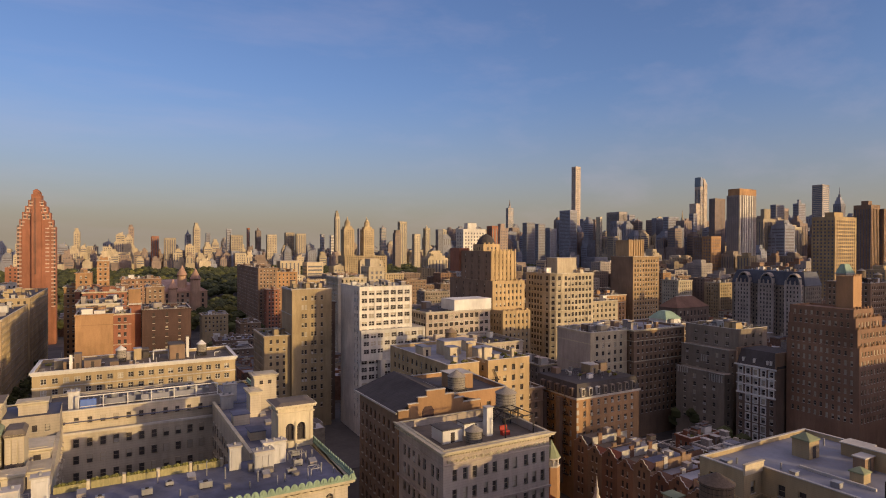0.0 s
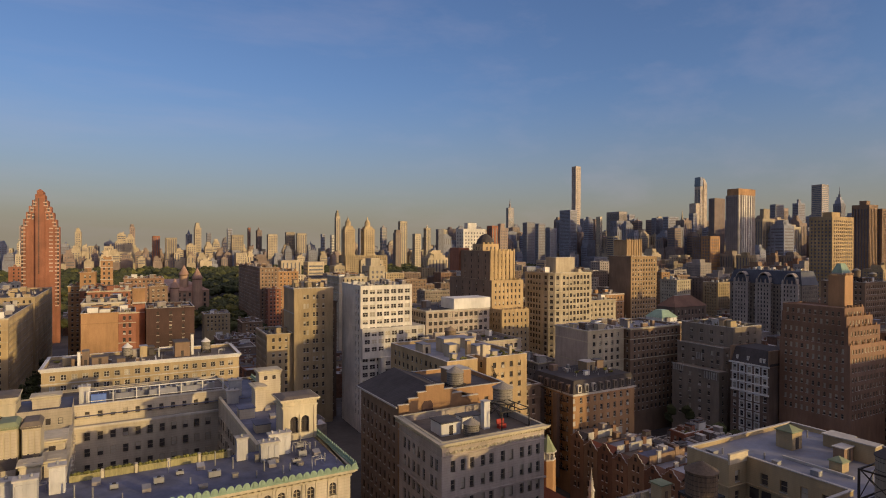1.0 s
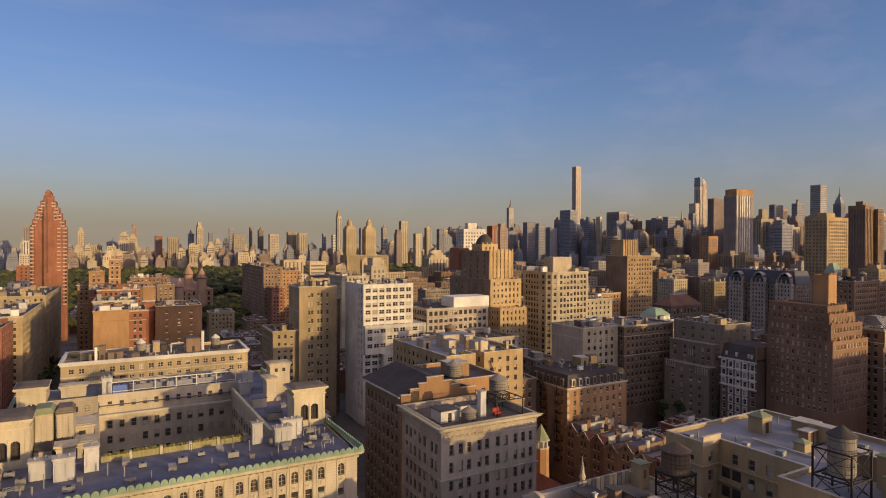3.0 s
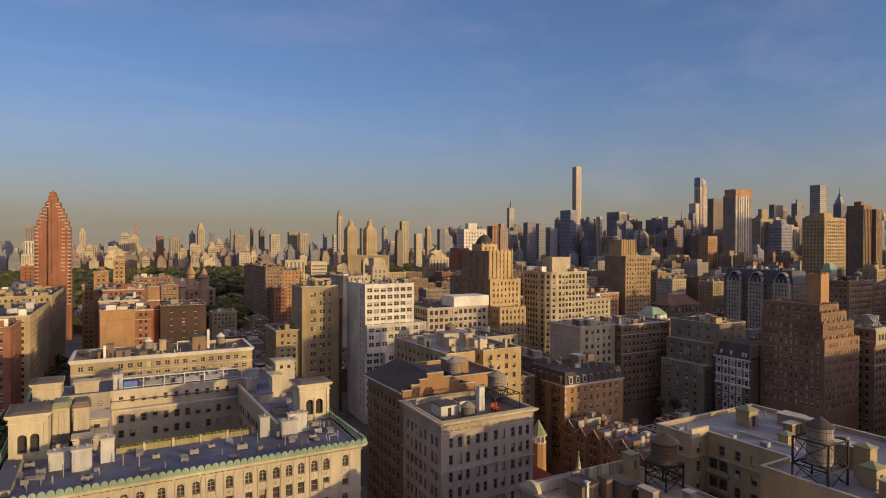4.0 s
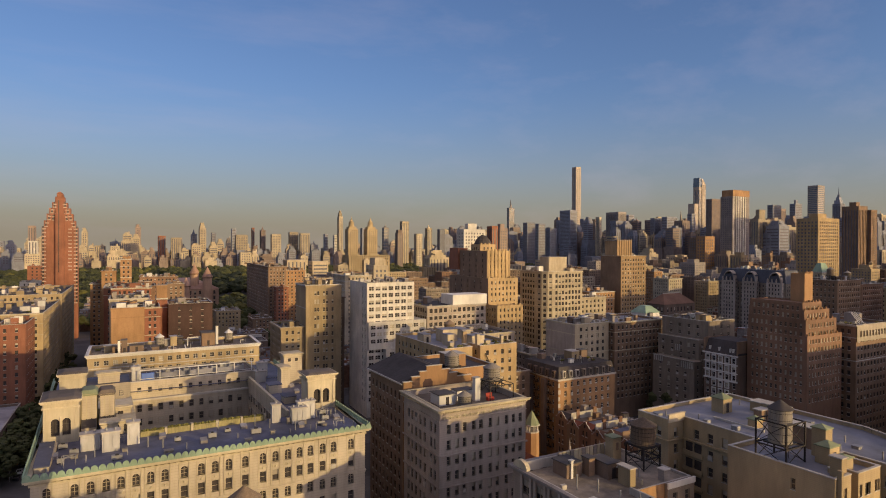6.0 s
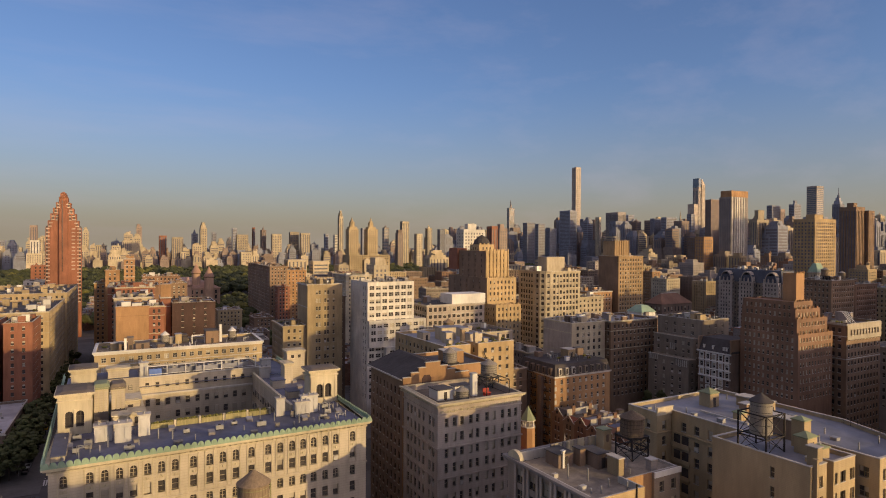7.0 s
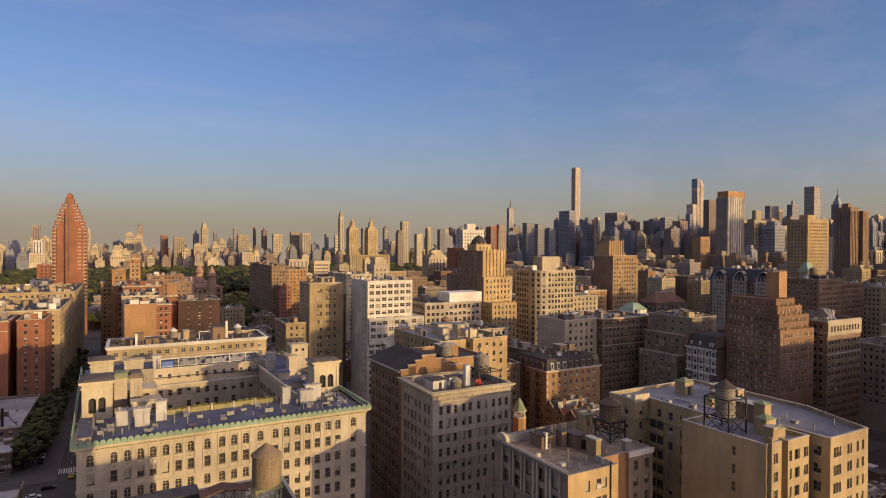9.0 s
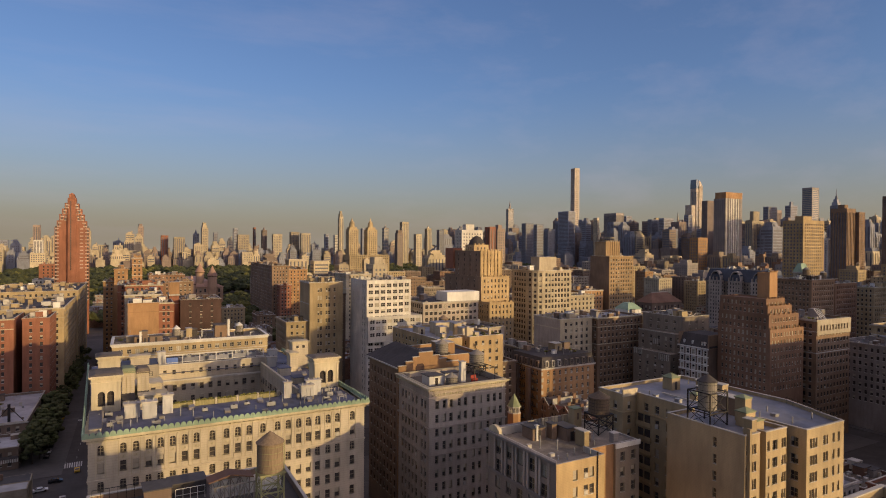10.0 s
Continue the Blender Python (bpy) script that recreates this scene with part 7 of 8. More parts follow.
def red_roofed_hall():
    """A long dark brick hall with a steep red tile roof."""
    t = thing("red_roofed_hall", "dark brick hall with a steep red-brown hipped roof", "hall", (410, 335, 0), "city blocks")
    x0, x1, y0, y1 = 394, 432, 326, 344
    s = Shape()
    p = [(x0, y0), (x1, y0), (x1, y1), (x0, y1)]
    for i in range(4):
        wall(s, p[i], p[(i + 1) % 4], 0, 36.5, 6.5, 4.2, 1.8, 4.0, 2.5, 0.3, low=6)
    part("wall", s, [DARK_BRICK, GLASS, BLIND], t)
    s = Shape()
    rx0, rx1, ry = x0 + 9, x1 - 9, (y0 + y1) / 2
    s.face([(x0 - 0.5, y0 - 0.5, 36.5), (x1 + 0.5, y0 - 0.5, 36.5), (rx1, ry, 45), (rx0, ry, 45)])
    s.face([(x1 + 0.5, y0 - 0.5, 36.5), (x1 + 0.5, y1 + 0.5, 36.5), (rx1, ry, 45)])
    s.face([(x1 + 0.5, y1 + 0.5, 36.5), (x0 - 0.5, y1 + 0.5, 36.5), (rx0, ry, 45), (rx1, ry, 45)])
    s.face([(x0 - 0.5, y1 + 0.5, 36.5), (x0 - 0.5, y0 - 0.5, 36.5), (rx0, ry, 45)])
    part("roof", s, BROWNSTONE, t)
    s = Shape()
    s.box(rx0, rx1, ry - 0.3, ry + 0.3, 44.8, 45.3)
    part("ridge", s, COPING, t)


red_roofed_hall()

simple("brown brick apartment house with roof tanks south of the hotel block", 377, 404, 181, 206, 65, BROWN_BRICK, 101, ROOF_TAR, 6, False, low=10, bay=2.5, ww=1.1)
simple("long tan-brown apartment house with many sash windows", 404.6, 432, 181, 210, 62, RUSSET_BRICK, 102, ROOF_TAR, 7, False, low=10, bay=2.4, ww=1.1)
simple("tan brick apartment house with pale attic storey", 455, 492, 181, 205, 58, TAN_BRICK, 103, ROOF_SILVER, 6, False, low=10, bay=2.8)
slender = simple("slender cream house under a green copper mansard", 469, 480, 240, 247, 66, CREAM_BRICK, 104, ROOF_TAR, 0, False, low=10, bay=2.4)
s = Shape()
s.hip(468.7, 480.3, 239.7, 247.5, 66.2, 73.0, 2.6)
part("copper_mansard", s, GREEN_COPPER, slender, "green copper mansard")
simple("orange brick house with a tall roof house", 519, 532, 446, 462, 57, ORANGE_BRICK, 105, clutter=3)
water_tower(390, 192, 64, 2.2, 4.0, 3.2, WOOD, GREY_WOOD, label="wooden water tank on a rooftop steel frame")
water_tower(418, 196, 61, 2.2, 4.0, 3.2, WOOD, GREY_WOOD, label="wooden water tank on a rooftop steel frame")

# ---- north side of the side street and the red houses ----
simple("red brick apartment house with plain front", -108, -61, 316, 372, 49.0, RED_BRICK, 81, clutter=3, low=8, bay=5.5)
simple("red brick apartment house with two window columns", -57.5, -46.2, 316, 345, 48.9, RED_BRICK, 82, clutter=3, low=8, objects=True, bay=4.4, sides=(0, 1))
simple("tan brick apartment house with terraces and penthouses", -90, -41.5, 348, 430, 50.5, TAN_BRICK, 83, ROOF_TAR, 16, bay=3.0, sides=(0, 1))
simple("tan apartment house with roof greenery", -90, -37.0, 432, 520, 54, TAN_BRICK, 84, ROOF_TAR, 14, sides=(0, 1))
shops = simple("low white-roofed corner shops with striped awning", -120, -51.5, 237, 257, 8.6, DARK_BRICK, 85, ROOF_WHITE, 4, sides=(0, 1), name="shop_building")
for k in range(16):
    s = Shape()
    s.box(-60.0 + k * 0.55, -59.72 + k * 0.55, 235.6, 235.8, 3.2, 4.6)
    part("awning_slat", s, WHITE_PAINT, shops)
s = Shape()
s.hip(-61, -51.2, 235.4, 237.6, 4.6, 5.3, 0.6)
part("awning_roof", s, SLATE, shops)
rear_shops = simple("white-roofed commercial building with rooftop sign frame", -120, -50.5, 257.3, 314, 13.0, DARK_BRICK, 86, ROOF_WHITE, 9, sides=(0, 1), name="shop_building")
s = Shape()
s.box(-57.6, -56.6, 262, 262.5, 12, 19.5)
part("sign_post", s, DARK_STEEL, rear_shops)
for d in (-5, 5):
    s = Shape()
    s.beam((-57.1 + d, 262.2, 12.1), (-57.1, 262.2, 18.5), 0.25)
    part("brace", s, DARK_STEEL, rear_shops)
simple("blank orange-red brick apartment house with one column of vents", -11.6, 3.4, 320, 345, 54, ORANGE_BRICK, 87, clutter=5, sides=(), objects=False)
simple("red brick apartment house with sash windows", 3.5, 10.8, 321, 350, 53.6, RED_BRICK, 88, clutter=2, objects=True, bay=2.4, low=20)
bulkhead(simple("red brick house with a tall blank shaft", 10.9, 16.3, 345, 360, 56, RED_BRICK, 89, clutter=0, sides=()), 10.9, 16.3, 345, 350, 55, 63.2, ORANGE_BRICK, name="blank_shaft", door=False)
simple("dark red-brown brick loft with plain walls", 16.4, 39.2, 340, 372, 53, MAROON_BRICK, 90, clutter=4, bay=6)
simple("cream house front with balconies", -12, 8, 352, 380, 56, CREAM_BRICK, 91, clutter=4)
simple("red brick house with tower-like roof house", -14, 4, 420, 450, 58, RED_BRICK, 92, clutter=8)
simple("orange brick slab with blank flank", -22, -8, 480, 500, 57, ORANGE_BRICK, 93, clutter=3)
simple("orange brick block by the park side", 143, 162, 570, 600, 60, ORANGE_BRICK, 94, clutter=6, bay=3.5)
simple("bright red brick house front", 128, 139.5, 548, 559, 45.5, RED_BRICK, 95, clutter=2, bay=3.0, ww=1.4)
simple("dark brick apartment slab beside the park", 125, 142, 566, 690, 64, BROWN_BRICK, 96, clutter=8)


simple("red brick house over the street corner", -15, -6, 470, 490, 66.5, ORANGE_BRICK, 111, clutter=2, low=20)
simple("long red brick house with white window trim", -10, 12, 400, 418, 58.5, RED_BRICK, 112, ROOF_SILVER, 6, False, low=20, bay=2.6, ww=1.3)
simple("red brick house with a tall stair tower", -2.8, 4.5, 482, 496, 74.5, ORANGE_BRICK, 113, clutter=1, low=20)
simple("russet brick house with roof huts", 4.8, 17.3, 440, 470, 57.0, RUSSET_BRICK, 114, ROOF_TAR, 7, False, low=20)
simple("brown brick house with arched roof house", 24, 34.8, 430, 450, 58.5, BROWN_BRICK, 115, ROOF_GREY, 5, False, low=20)
simple("long grey-roofed brick house by the museum", 14, 44, 560, 590, 57.0, RUSSET_BRICK, 116, ROOF_GREY, 7, False, low=20)
simple("tan house with pale parapets near the park", 74, 95, 545, 566, 26, TAN_BRICK, 118, ROOF_SILVER, 6, False, low=12)
# brown and dark brick on these low houses replaces shade they would lie in
simple("brown house row with white roofs", 96, 112, 500, 524, 23, BROWN_BRICK, 119, ROOF_WHITE, 6, False, low=12)
simple("dark house with flat bluish roofs", 66, 92, 430, 452, 21, DARK_BRICK, 120, ROOF_GREY, 7, False, low=8)
simple("dark brick house with flat bluish roof", 62, 84, 400, 420, 20, DARK_BRICK, 121, ROOF_SILVER, 7, False, low=8)


def red_tower():
    """Stepped red brick tower with white corner balconies."""
    t = thing("red_apartment_tower", "salmon-red brick apartment tower with stepped crown and white balconies", "apartment tower", (-46.5, 624, 0), "towers")
    cx, y0 = -46.5, 612
    below = 0
    for w, d0, z in ((27.5, 3.6, 100), (24, 3.0, 106), (20, 2.4, 112), (16, 1.8, 117), (11.5, 1.2, 122), (7, 0.6, 127), (4.6, 0, 130)):
        s = Shape()
        s.box(cx - w / 2, cx + w / 2, y0 + d0, y0 + 26 - d0, below if w < 20 else 0, z)
        part("stage", s, RED_BRICK, t)
        below = z - 1
    s = Shape()
    s.box(cx - 3.4, cx + 3.4, y0 + 0.4, y0 + 4, 0, 124)
    part("centre_pier", s, RED_BRICK, t)
    s = Shape()
    s.box(cx - 1.2, cx - 0.6, y0 + 0.1, y0 + 0.5, 60, 124)
    part("dark_slot", s, GLASS, t)
    s = Shape()
    s.hip(cx - 2.4, cx + 2.4, y0, y0 + 6, 130, 131.6, 2.0)
    part("crown", s, RED_BRICK, t)
    bal, win, wide, span = Shape(), Shape(), Shape(), Shape()
    span.box(-0.9, 0.9, 0, 0.12, 0, 0.9)
    bal.box(-1.4, 1.4, 0, 1.6, 0, 0.95)
    win.box(-0.75, 0.75, 0, 0.08, 0, 1.7)
    wide.box(-1.6, 1.6, 0, 0.08, 0, 1.8)
    meshes = [q.mesh(n, [m]) for q, n, m in ((bal, "balcony", BALCONY), (win, "window", GLASS), (wide, "window", GLASS), (span, "spandrel", BALCONY))]
    def stick(me, name, x, y, z):
        ob = new(name, me)
        ob.parent = t
        ob.matrix_parent_inverse = Matrix.Translation(-t.location)
        ob.location = (x, y, z)
    z = 32
    while z < 99:
        for x in (cx - 11.8, cx + 11.8):
            stick(meshes[0], "balcony", x, y0 + 2.0, z)
            stick(meshes[2], "window", x, y0 + 3.5, z + 1.2)
        for x in (cx - 8.2, cx - 5.4, cx + 5.4, cx + 8.2):
            stick(meshes[1], "window", x, y0 + 3.5, z + 1.0)
        # pale panels and extra balconies right of centre imitate windows reflecting light
        for x, w in ((cx + 5.4, 0.8), (cx + 8.2, 0.8), (cx - 8.2, 0.5)):
            if w > 0.6 or int(z) % 2:
                stick(meshes[3], "spandrel", x, y0 + 3.4, z + 0.1)
        if z > 60:
            stick(meshes[0], "balcony", cx + 7.6, y0 + 1.9, z)
        z += 3.3
    for zz, half, d in ((100.2, 11.6, 3.0), (103.2, 11.0, 3.0), (106.2, 9.4, 2.4), (109.2, 9.0, 2.4), (112.2, 7.2, 1.8), (114.8, 6.8, 1.8), (117.2, 5.2, 1.2), (119.8, 4.9, 1.2)):
        for sx in (-1, 1):
            stick(meshes[0], "balcony", cx + sx * (half - 1.3), y0 + d - 0.9, zz)
            stick(meshes[1], "window", cx + sx * (half - 1.3), y0 + d - 0.1, zz + 1.0)
            if half > 7:
                stick(meshes[1], "window", cx + sx * (half - 4.2), y0 + d - 0.1, zz + 0.6)
                stick(meshes[3], "spandrel", cx + sx * (half - 4.2), y0 + d - 0.2, zz - 0.4)
    return t


red_tower()


def museum():
    t = thing("turreted_museum", "pink-brown stone museum with round cone-roofed corner turrets", "museum", (70, 690, 0), "landmarks")
    s = Shape()
    p = rect(56, 100, 690, 830)
    for i in (0, 3):
        wall(s, p[i], p[(i + 1) % 4], 0, 36, 6, 5, 2.2, 4, 2, 0.4, low=3)
    for i in (1, 2):
        wall(s, p[i], p[(i + 1) % 4], 0, 36, plain=True)
    part("wall", s, [PINK_STONE, GLASS, BLIND], t)
    s = Shape()
    s.hip(55, 101, 689, 831, 36, 42, 12)
    part("roof", s, PINK_TILE, t)
    for x, y, z, r in ((88, 690, 49.0, 5.0), (76, 700, 53.0, 4.6), (66, 689, 40, 4.2)):
        s = Shape()
        s.cone(x, y, 0, z, r, r, 20)
        q = part("turret", s, PINK_STONE, t)
        s = Shape()
        s.cone(x, y, z, z + r * 2.3, r + 0.8, 0, 20)
        part("cone_roof", s, PINK_TILE, q)
        s = Shape()
        s.cone(x, y, z - 1.2, z - 0.4, r + 0.5, r + 0.5, 20)
        part("eaves_band", s, BROWNSTONE, q)
    return t


museum()


# ---- twin towers and the skyline ----
def far_tower(x0, x1, y0, y1, z, mat, look_of="bands", label="distant city tower of pale masonry", name="tower", step=4.0, glass=FAR_GLASS, top=None, crown=None):
    """A distant tower: window bands or shafts recessed between piers, with a plain roof storey."""
    t = thing(name, label, "tower", ((x0 + x1) / 2, (y0 + y1) / 2, 0), "skyline")
    s = Shape()
    p = rect(x0, x1, y0, y1)
    if look_of == "grid":
        for i in (0, 3):
            wall(s, p[i], p[(i + 1) % 4], 0, z, step, step, step * 0.5, step * 0.55, step, 0.4, low=25, coarse=True)
    elif look_of == "bands":
        for i in (0, 3):
            L = math.dist(p[i], p[(i + 1) % 4])
            wall(s, p[i], p[(i + 1) % 4], 0, z, step, L, L * 0.88, step * 0.45, step, 0.4, low=25, centres=[L / 2], coarse=True)
    else:
        for i in (0, 3):
            L = math.dist(p[i], p[(i + 1) % 4])
            n = max(2, int(L / step))
            wall(s, p[i], p[(i + 1) % 4], 0, z, z, step, step * 0.5, z * 0.92, z * 0.04, 0.6, low=0, centres=[L * (k + 0.5) / n for k in range(n)], coarse=True)
    for i in (1, 2):
        wall(s, p[i], p[(i + 1) % 4], 0, z, plain=True)
    s.face([(x, y, z) for x, y in p])
    part("wall", s, [mat, glass, BLIND], t)
    if top:
        s = Shape()
        for k, (grow, h) in enumerate(top):
            w, d = (x1 - x0) * (1 - grow) / 2, (y1 - y0) * (1 - grow) / 2
            s.box(x0 + w, x1 - w, y0 + d, y1 - d, z, z + h)
            z += h
        part("crown", s, mat, t)
    if crown:
        s = Shape()
        s.cone((x0 + x1) / 2, (y0 + y1) / 2, z, z + crown, min(x1 - x0, y1 - y0) * 0.3, 0, 8)
        part("spire", s, mat, t)
    return t


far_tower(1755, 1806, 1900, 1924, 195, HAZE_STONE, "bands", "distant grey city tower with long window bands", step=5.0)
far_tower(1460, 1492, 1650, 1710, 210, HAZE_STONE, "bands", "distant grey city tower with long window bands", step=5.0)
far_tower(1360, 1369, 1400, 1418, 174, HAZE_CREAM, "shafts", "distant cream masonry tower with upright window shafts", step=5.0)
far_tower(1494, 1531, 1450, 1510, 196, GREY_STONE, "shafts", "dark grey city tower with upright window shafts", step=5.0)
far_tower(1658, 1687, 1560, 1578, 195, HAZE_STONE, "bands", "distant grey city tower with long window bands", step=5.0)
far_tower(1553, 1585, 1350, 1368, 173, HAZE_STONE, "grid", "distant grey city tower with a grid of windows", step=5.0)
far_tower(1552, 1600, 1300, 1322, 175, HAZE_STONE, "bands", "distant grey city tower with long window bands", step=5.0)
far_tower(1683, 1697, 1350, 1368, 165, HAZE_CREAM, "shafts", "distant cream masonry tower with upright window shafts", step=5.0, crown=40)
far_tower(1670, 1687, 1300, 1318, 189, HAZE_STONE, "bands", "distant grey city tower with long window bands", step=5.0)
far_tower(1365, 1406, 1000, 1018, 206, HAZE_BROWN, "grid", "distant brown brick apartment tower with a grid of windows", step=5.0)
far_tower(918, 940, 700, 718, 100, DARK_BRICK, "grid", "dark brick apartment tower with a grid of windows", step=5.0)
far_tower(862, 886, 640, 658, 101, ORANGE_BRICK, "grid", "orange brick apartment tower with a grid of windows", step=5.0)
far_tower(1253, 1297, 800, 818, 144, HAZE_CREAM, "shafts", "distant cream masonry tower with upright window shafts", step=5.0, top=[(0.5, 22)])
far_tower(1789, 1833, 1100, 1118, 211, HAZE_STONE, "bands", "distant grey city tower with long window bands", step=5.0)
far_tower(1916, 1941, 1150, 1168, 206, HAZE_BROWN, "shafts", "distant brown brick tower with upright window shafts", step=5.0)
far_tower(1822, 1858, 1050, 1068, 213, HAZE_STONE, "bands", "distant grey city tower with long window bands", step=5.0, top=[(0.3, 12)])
far_tower(628, 668, 330, 353, 115, YELLOW_BRICK, "grid", "golden brick apartment tower with a grid of windows", step=3.6, top=[(0.4, 5)])
far_tower(922, 946, 435, 458, 143, BROWN_BRICK, "shafts", "brown brick apartment tower with upright window shafts", step=3.6, top=[(0.4, 6)])
far_tower(946, 962, 430, 448, 138, BROWN_BRICK, "grid", "brown brick apartment tower with a grid of windows", step=3.6)
far_tower(940, 951, 470, 488, 100, WHITE_BRICK, "grid", "white brick tower with a grid of windows", step=3.6)
far_tower(1050, 1086, 430, 448, 167, DARK_BRICK, "grid", "dark brick apartment tower with a grid of windows", step=3.6)
far_tower(1552, 1580, 2150, 2168, 246, GREY_STONE, "bands", "dark grey city tower with long window bands", step=5.0, glass=GLASS_BLUE, crown=40)
far_tower(464, 503, 760, 783, 109, WHITE_BRICK, "grid", "white brick tower with a grid of windows", step=5.0, top=[(0.4, 9)])
far_tower(597, 610, 880, 898, 119, RED_BRICK, "shafts", "red-brown brick tower with upright window shafts", step=5.0)
far_tower(628, 646, 900, 918, 116, HAZE_BROWN, "grid", "distant brown brick tower with a grid of windows", step=5.0, top=[(0.5, 8)])
far_tower(1229, 1262, 1600, 1625, 159, HAZE_STONE, "bands", "distant grey city tower with long window bands", step=5.0)
far_tower(1197, 1224, 1500, 1518, 152, HAZE_STONE, "bands", "distant grey city tower with long window bands", step=5.0)
far_tower(1160, 1186, 1400, 1421, 128, HAZE_STONE, "grid", "distant grey city tower with a grid of windows", step=5.0)
far_tower(-177, -161, 1900, 1918, 130, HAZE_BROWN, "shafts", "distant brown brick tower with upright window shafts", step=5.0)
far_tower(-161, -143, 1710, 1728, 90, WHITE_BRICK, "shafts", "white brick tower with upright window shafts", step=5.0)
far_tower(84, 99, 2100, 2160, 136, HAZE_BROWN, "grid", "distant brown brick tower with a grid of windows", step=5.0, top=[(0.6, 8)])
far_tower(130, 148, 1850, 1907, 106, RED_BRICK, "shafts", "red-brown brick tower with upright window shafts", step=5.0)
far_tower(158, 186, 1800, 1831, 101, HAZE_CREAM, "shafts", "distant cream masonry tower with upright window shafts", step=5.0)
far_tower(228, 244, 1950, 1976, 114, HAZE_STONE, "grid", "distant grey city tower with a grid of windows", step=5.0, crown=14)
far_tower(245, 263, 1900, 1936, 131, HAZE_CREAM, "grid", "distant cream masonry tower with a grid of windows", step=5.0, top=[(0.7, 8), (0.5, 8)])
far_tower(294, 306, 2000, 2022, 119, HAZE_STONE, "bands", "distant grey city tower with long window bands", step=5.0)
far_tower(355, 369, 2000, 2019, 133, HAZE_STONE, "bands", "distant grey city tower with long window bands", step=5.0)
far_tower(340, 373, 1850, 1876, 111, HAZE_CREAM, "grid", "distant cream masonry tower with a grid of windows", step=5.0)
far_tower(408, 415, 1950, 1968, 136, RED_BRICK, "shafts", "red-brown brick tower with upright window shafts", step=5.0)
far_tower(424, 438, 1900, 1923, 127, HAZE_BROWN, "grid", "distant brown brick tower with a grid of windows", step=5.0, crown=12)
far_tower(445, 473, 1850, 1871, 114, HAZE_CREAM, "grid", "distant cream masonry tower with a grid of windows", step=5.0)
far_tower(514, 542, 1900, 1920, 122, HAZE_CREAM, "grid", "distant cream masonry tower with a grid of windows", step=5.0)
far_tower(534, 563, 1850, 1868, 118, HAZE_CREAM, "shafts", "distant cream masonry tower with upright window shafts", step=5.0)
far_tower(630, 641, 1900, 1918, 118, HAZE_STONE, "bands", "distant grey city tower with long window bands", step=5.0)
far_tower(645, 656, 1850, 1868, 114, WHITE_BRICK, "bands", "white brick tower with long window bands", step=5.0)
far_tower(642, 655, 1800, 1818, 172, HAZE_CREAM, "shafts", "distant cream masonry tower with upright window shafts", step=5.0, top=[(0.7, 10), (0.4, 8)])
far_tower(720, 736, 1800, 1818, 136, HAZE_STONE, "grid", "distant grey city tower with a grid of windows", step=5.0)
far_tower(819, 836, 1850, 1868, 141, GREY_STONE, "bands", "dark grey city tower with long window bands", step=5.0, glass=GLASS_BLUE, crown=10)
far_tower(704, 721, 1500, 1518, 117, HAZE_BROWN, "grid", "distant brown brick tower with a grid of windows", step=5.0, top=[(0.7, 8)])
far_tower(814, 838, 1700, 1718, 157, HAZE_CREAM, "shafts", "distant cream masonry tower with upright window shafts", step=5.0)
far_tower(763, 781, 1500, 1518, 115, HAZE_CREAM, "grid", "distant cream masonry tower with a grid of windows", step=5.0)
far_tower(878, 894, 1650, 1668, 136, HAZE_CREAM, "shafts", "distant cream masonry tower with upright window shafts", step=5.0, crown=10)
far_tower(922, 941, 1650, 1668, 133, HAZE_STONE, "grid", "distant grey city tower with a grid of windows", step=5.0)
far_tower(176, 189, 430, 448, 69, CREAM_BRICK, "grid", "cream brick stepped tower with a grid of windows", step=3.6, top=[(0.6, 6)])
# slender white square tower, the tallest
far_tower(1806, 1834, 2005, 2033, 427, PALE_STONE, "grid", "slender white concrete square tower with a grid of windows", step=9.0)
# blue glass tower with a dark top
glass_tower = far_tower(1829, 1848, 1395, 1420, 292, PALE_STONE, "shafts", "tall slim pale glass tower with a dark cap and lower shoulder", step=6.0, glass=GLASS_BLUE)
for nm, a, b, c, d, z0, z1, k, m in (("dark_cap", 1829, 1843, 1395, 1420, 292, 324, 0.8, GLASS_BLUE), ("curved_crown", 1843.2, 1862, 1393, 1420, 0, 300, 0.0, PALE_STONE), ("crown_tip", 1843.2, 1862, 1393, 1420, 300, 321, 6.5, PALE_STONE), ("lower_shoulder", 1808, 1828.8, 1397, 1424, 0, 232, 0.0, PALE_STONE)):
    s = Shape()
    if k:
        s.hip(a, b, c, d, z0, z1, k)
    else:
        s.box(a, b, c, d, z0, z1)
    part(nm, s, m, glass_tower)
# broad tower with a brown crown and white piers
broad = far_tower(933, 980, 640, 664, 171, GREY_STONE, "grid", "broad dark tower with pale piers and an orange-brown crown", step=3.6)
part("crown", (lambda q: (q.box(935, 981, 640.5, 662, 171, 182), q)[1])(Shape()), ORANGE_BRICK, broad, "orange-brown crown")
for px in (934.5, 942, 948, 954, 961, 967):
    part("pier", (lambda q: (q.box(px, px + 2.6, 639.2, 640, 30, 171), q)[1])(Shape()), WHITE_BRICK, broad)
far_tower(1628, 1660, 878, 905, 245, GREY_STONE, "bands", "tall blue-grey glass tower with a slanted top", step=5.0, glass=GLASS_BLUE)
esb = far_tower(3729, 3777, 1900, 1945, 330, HAZE_STONE, "shafts", "distant stepped stone skyscraper with a slender mast", step=8.0, top=[(0.7, 20), (0.45, 18)])
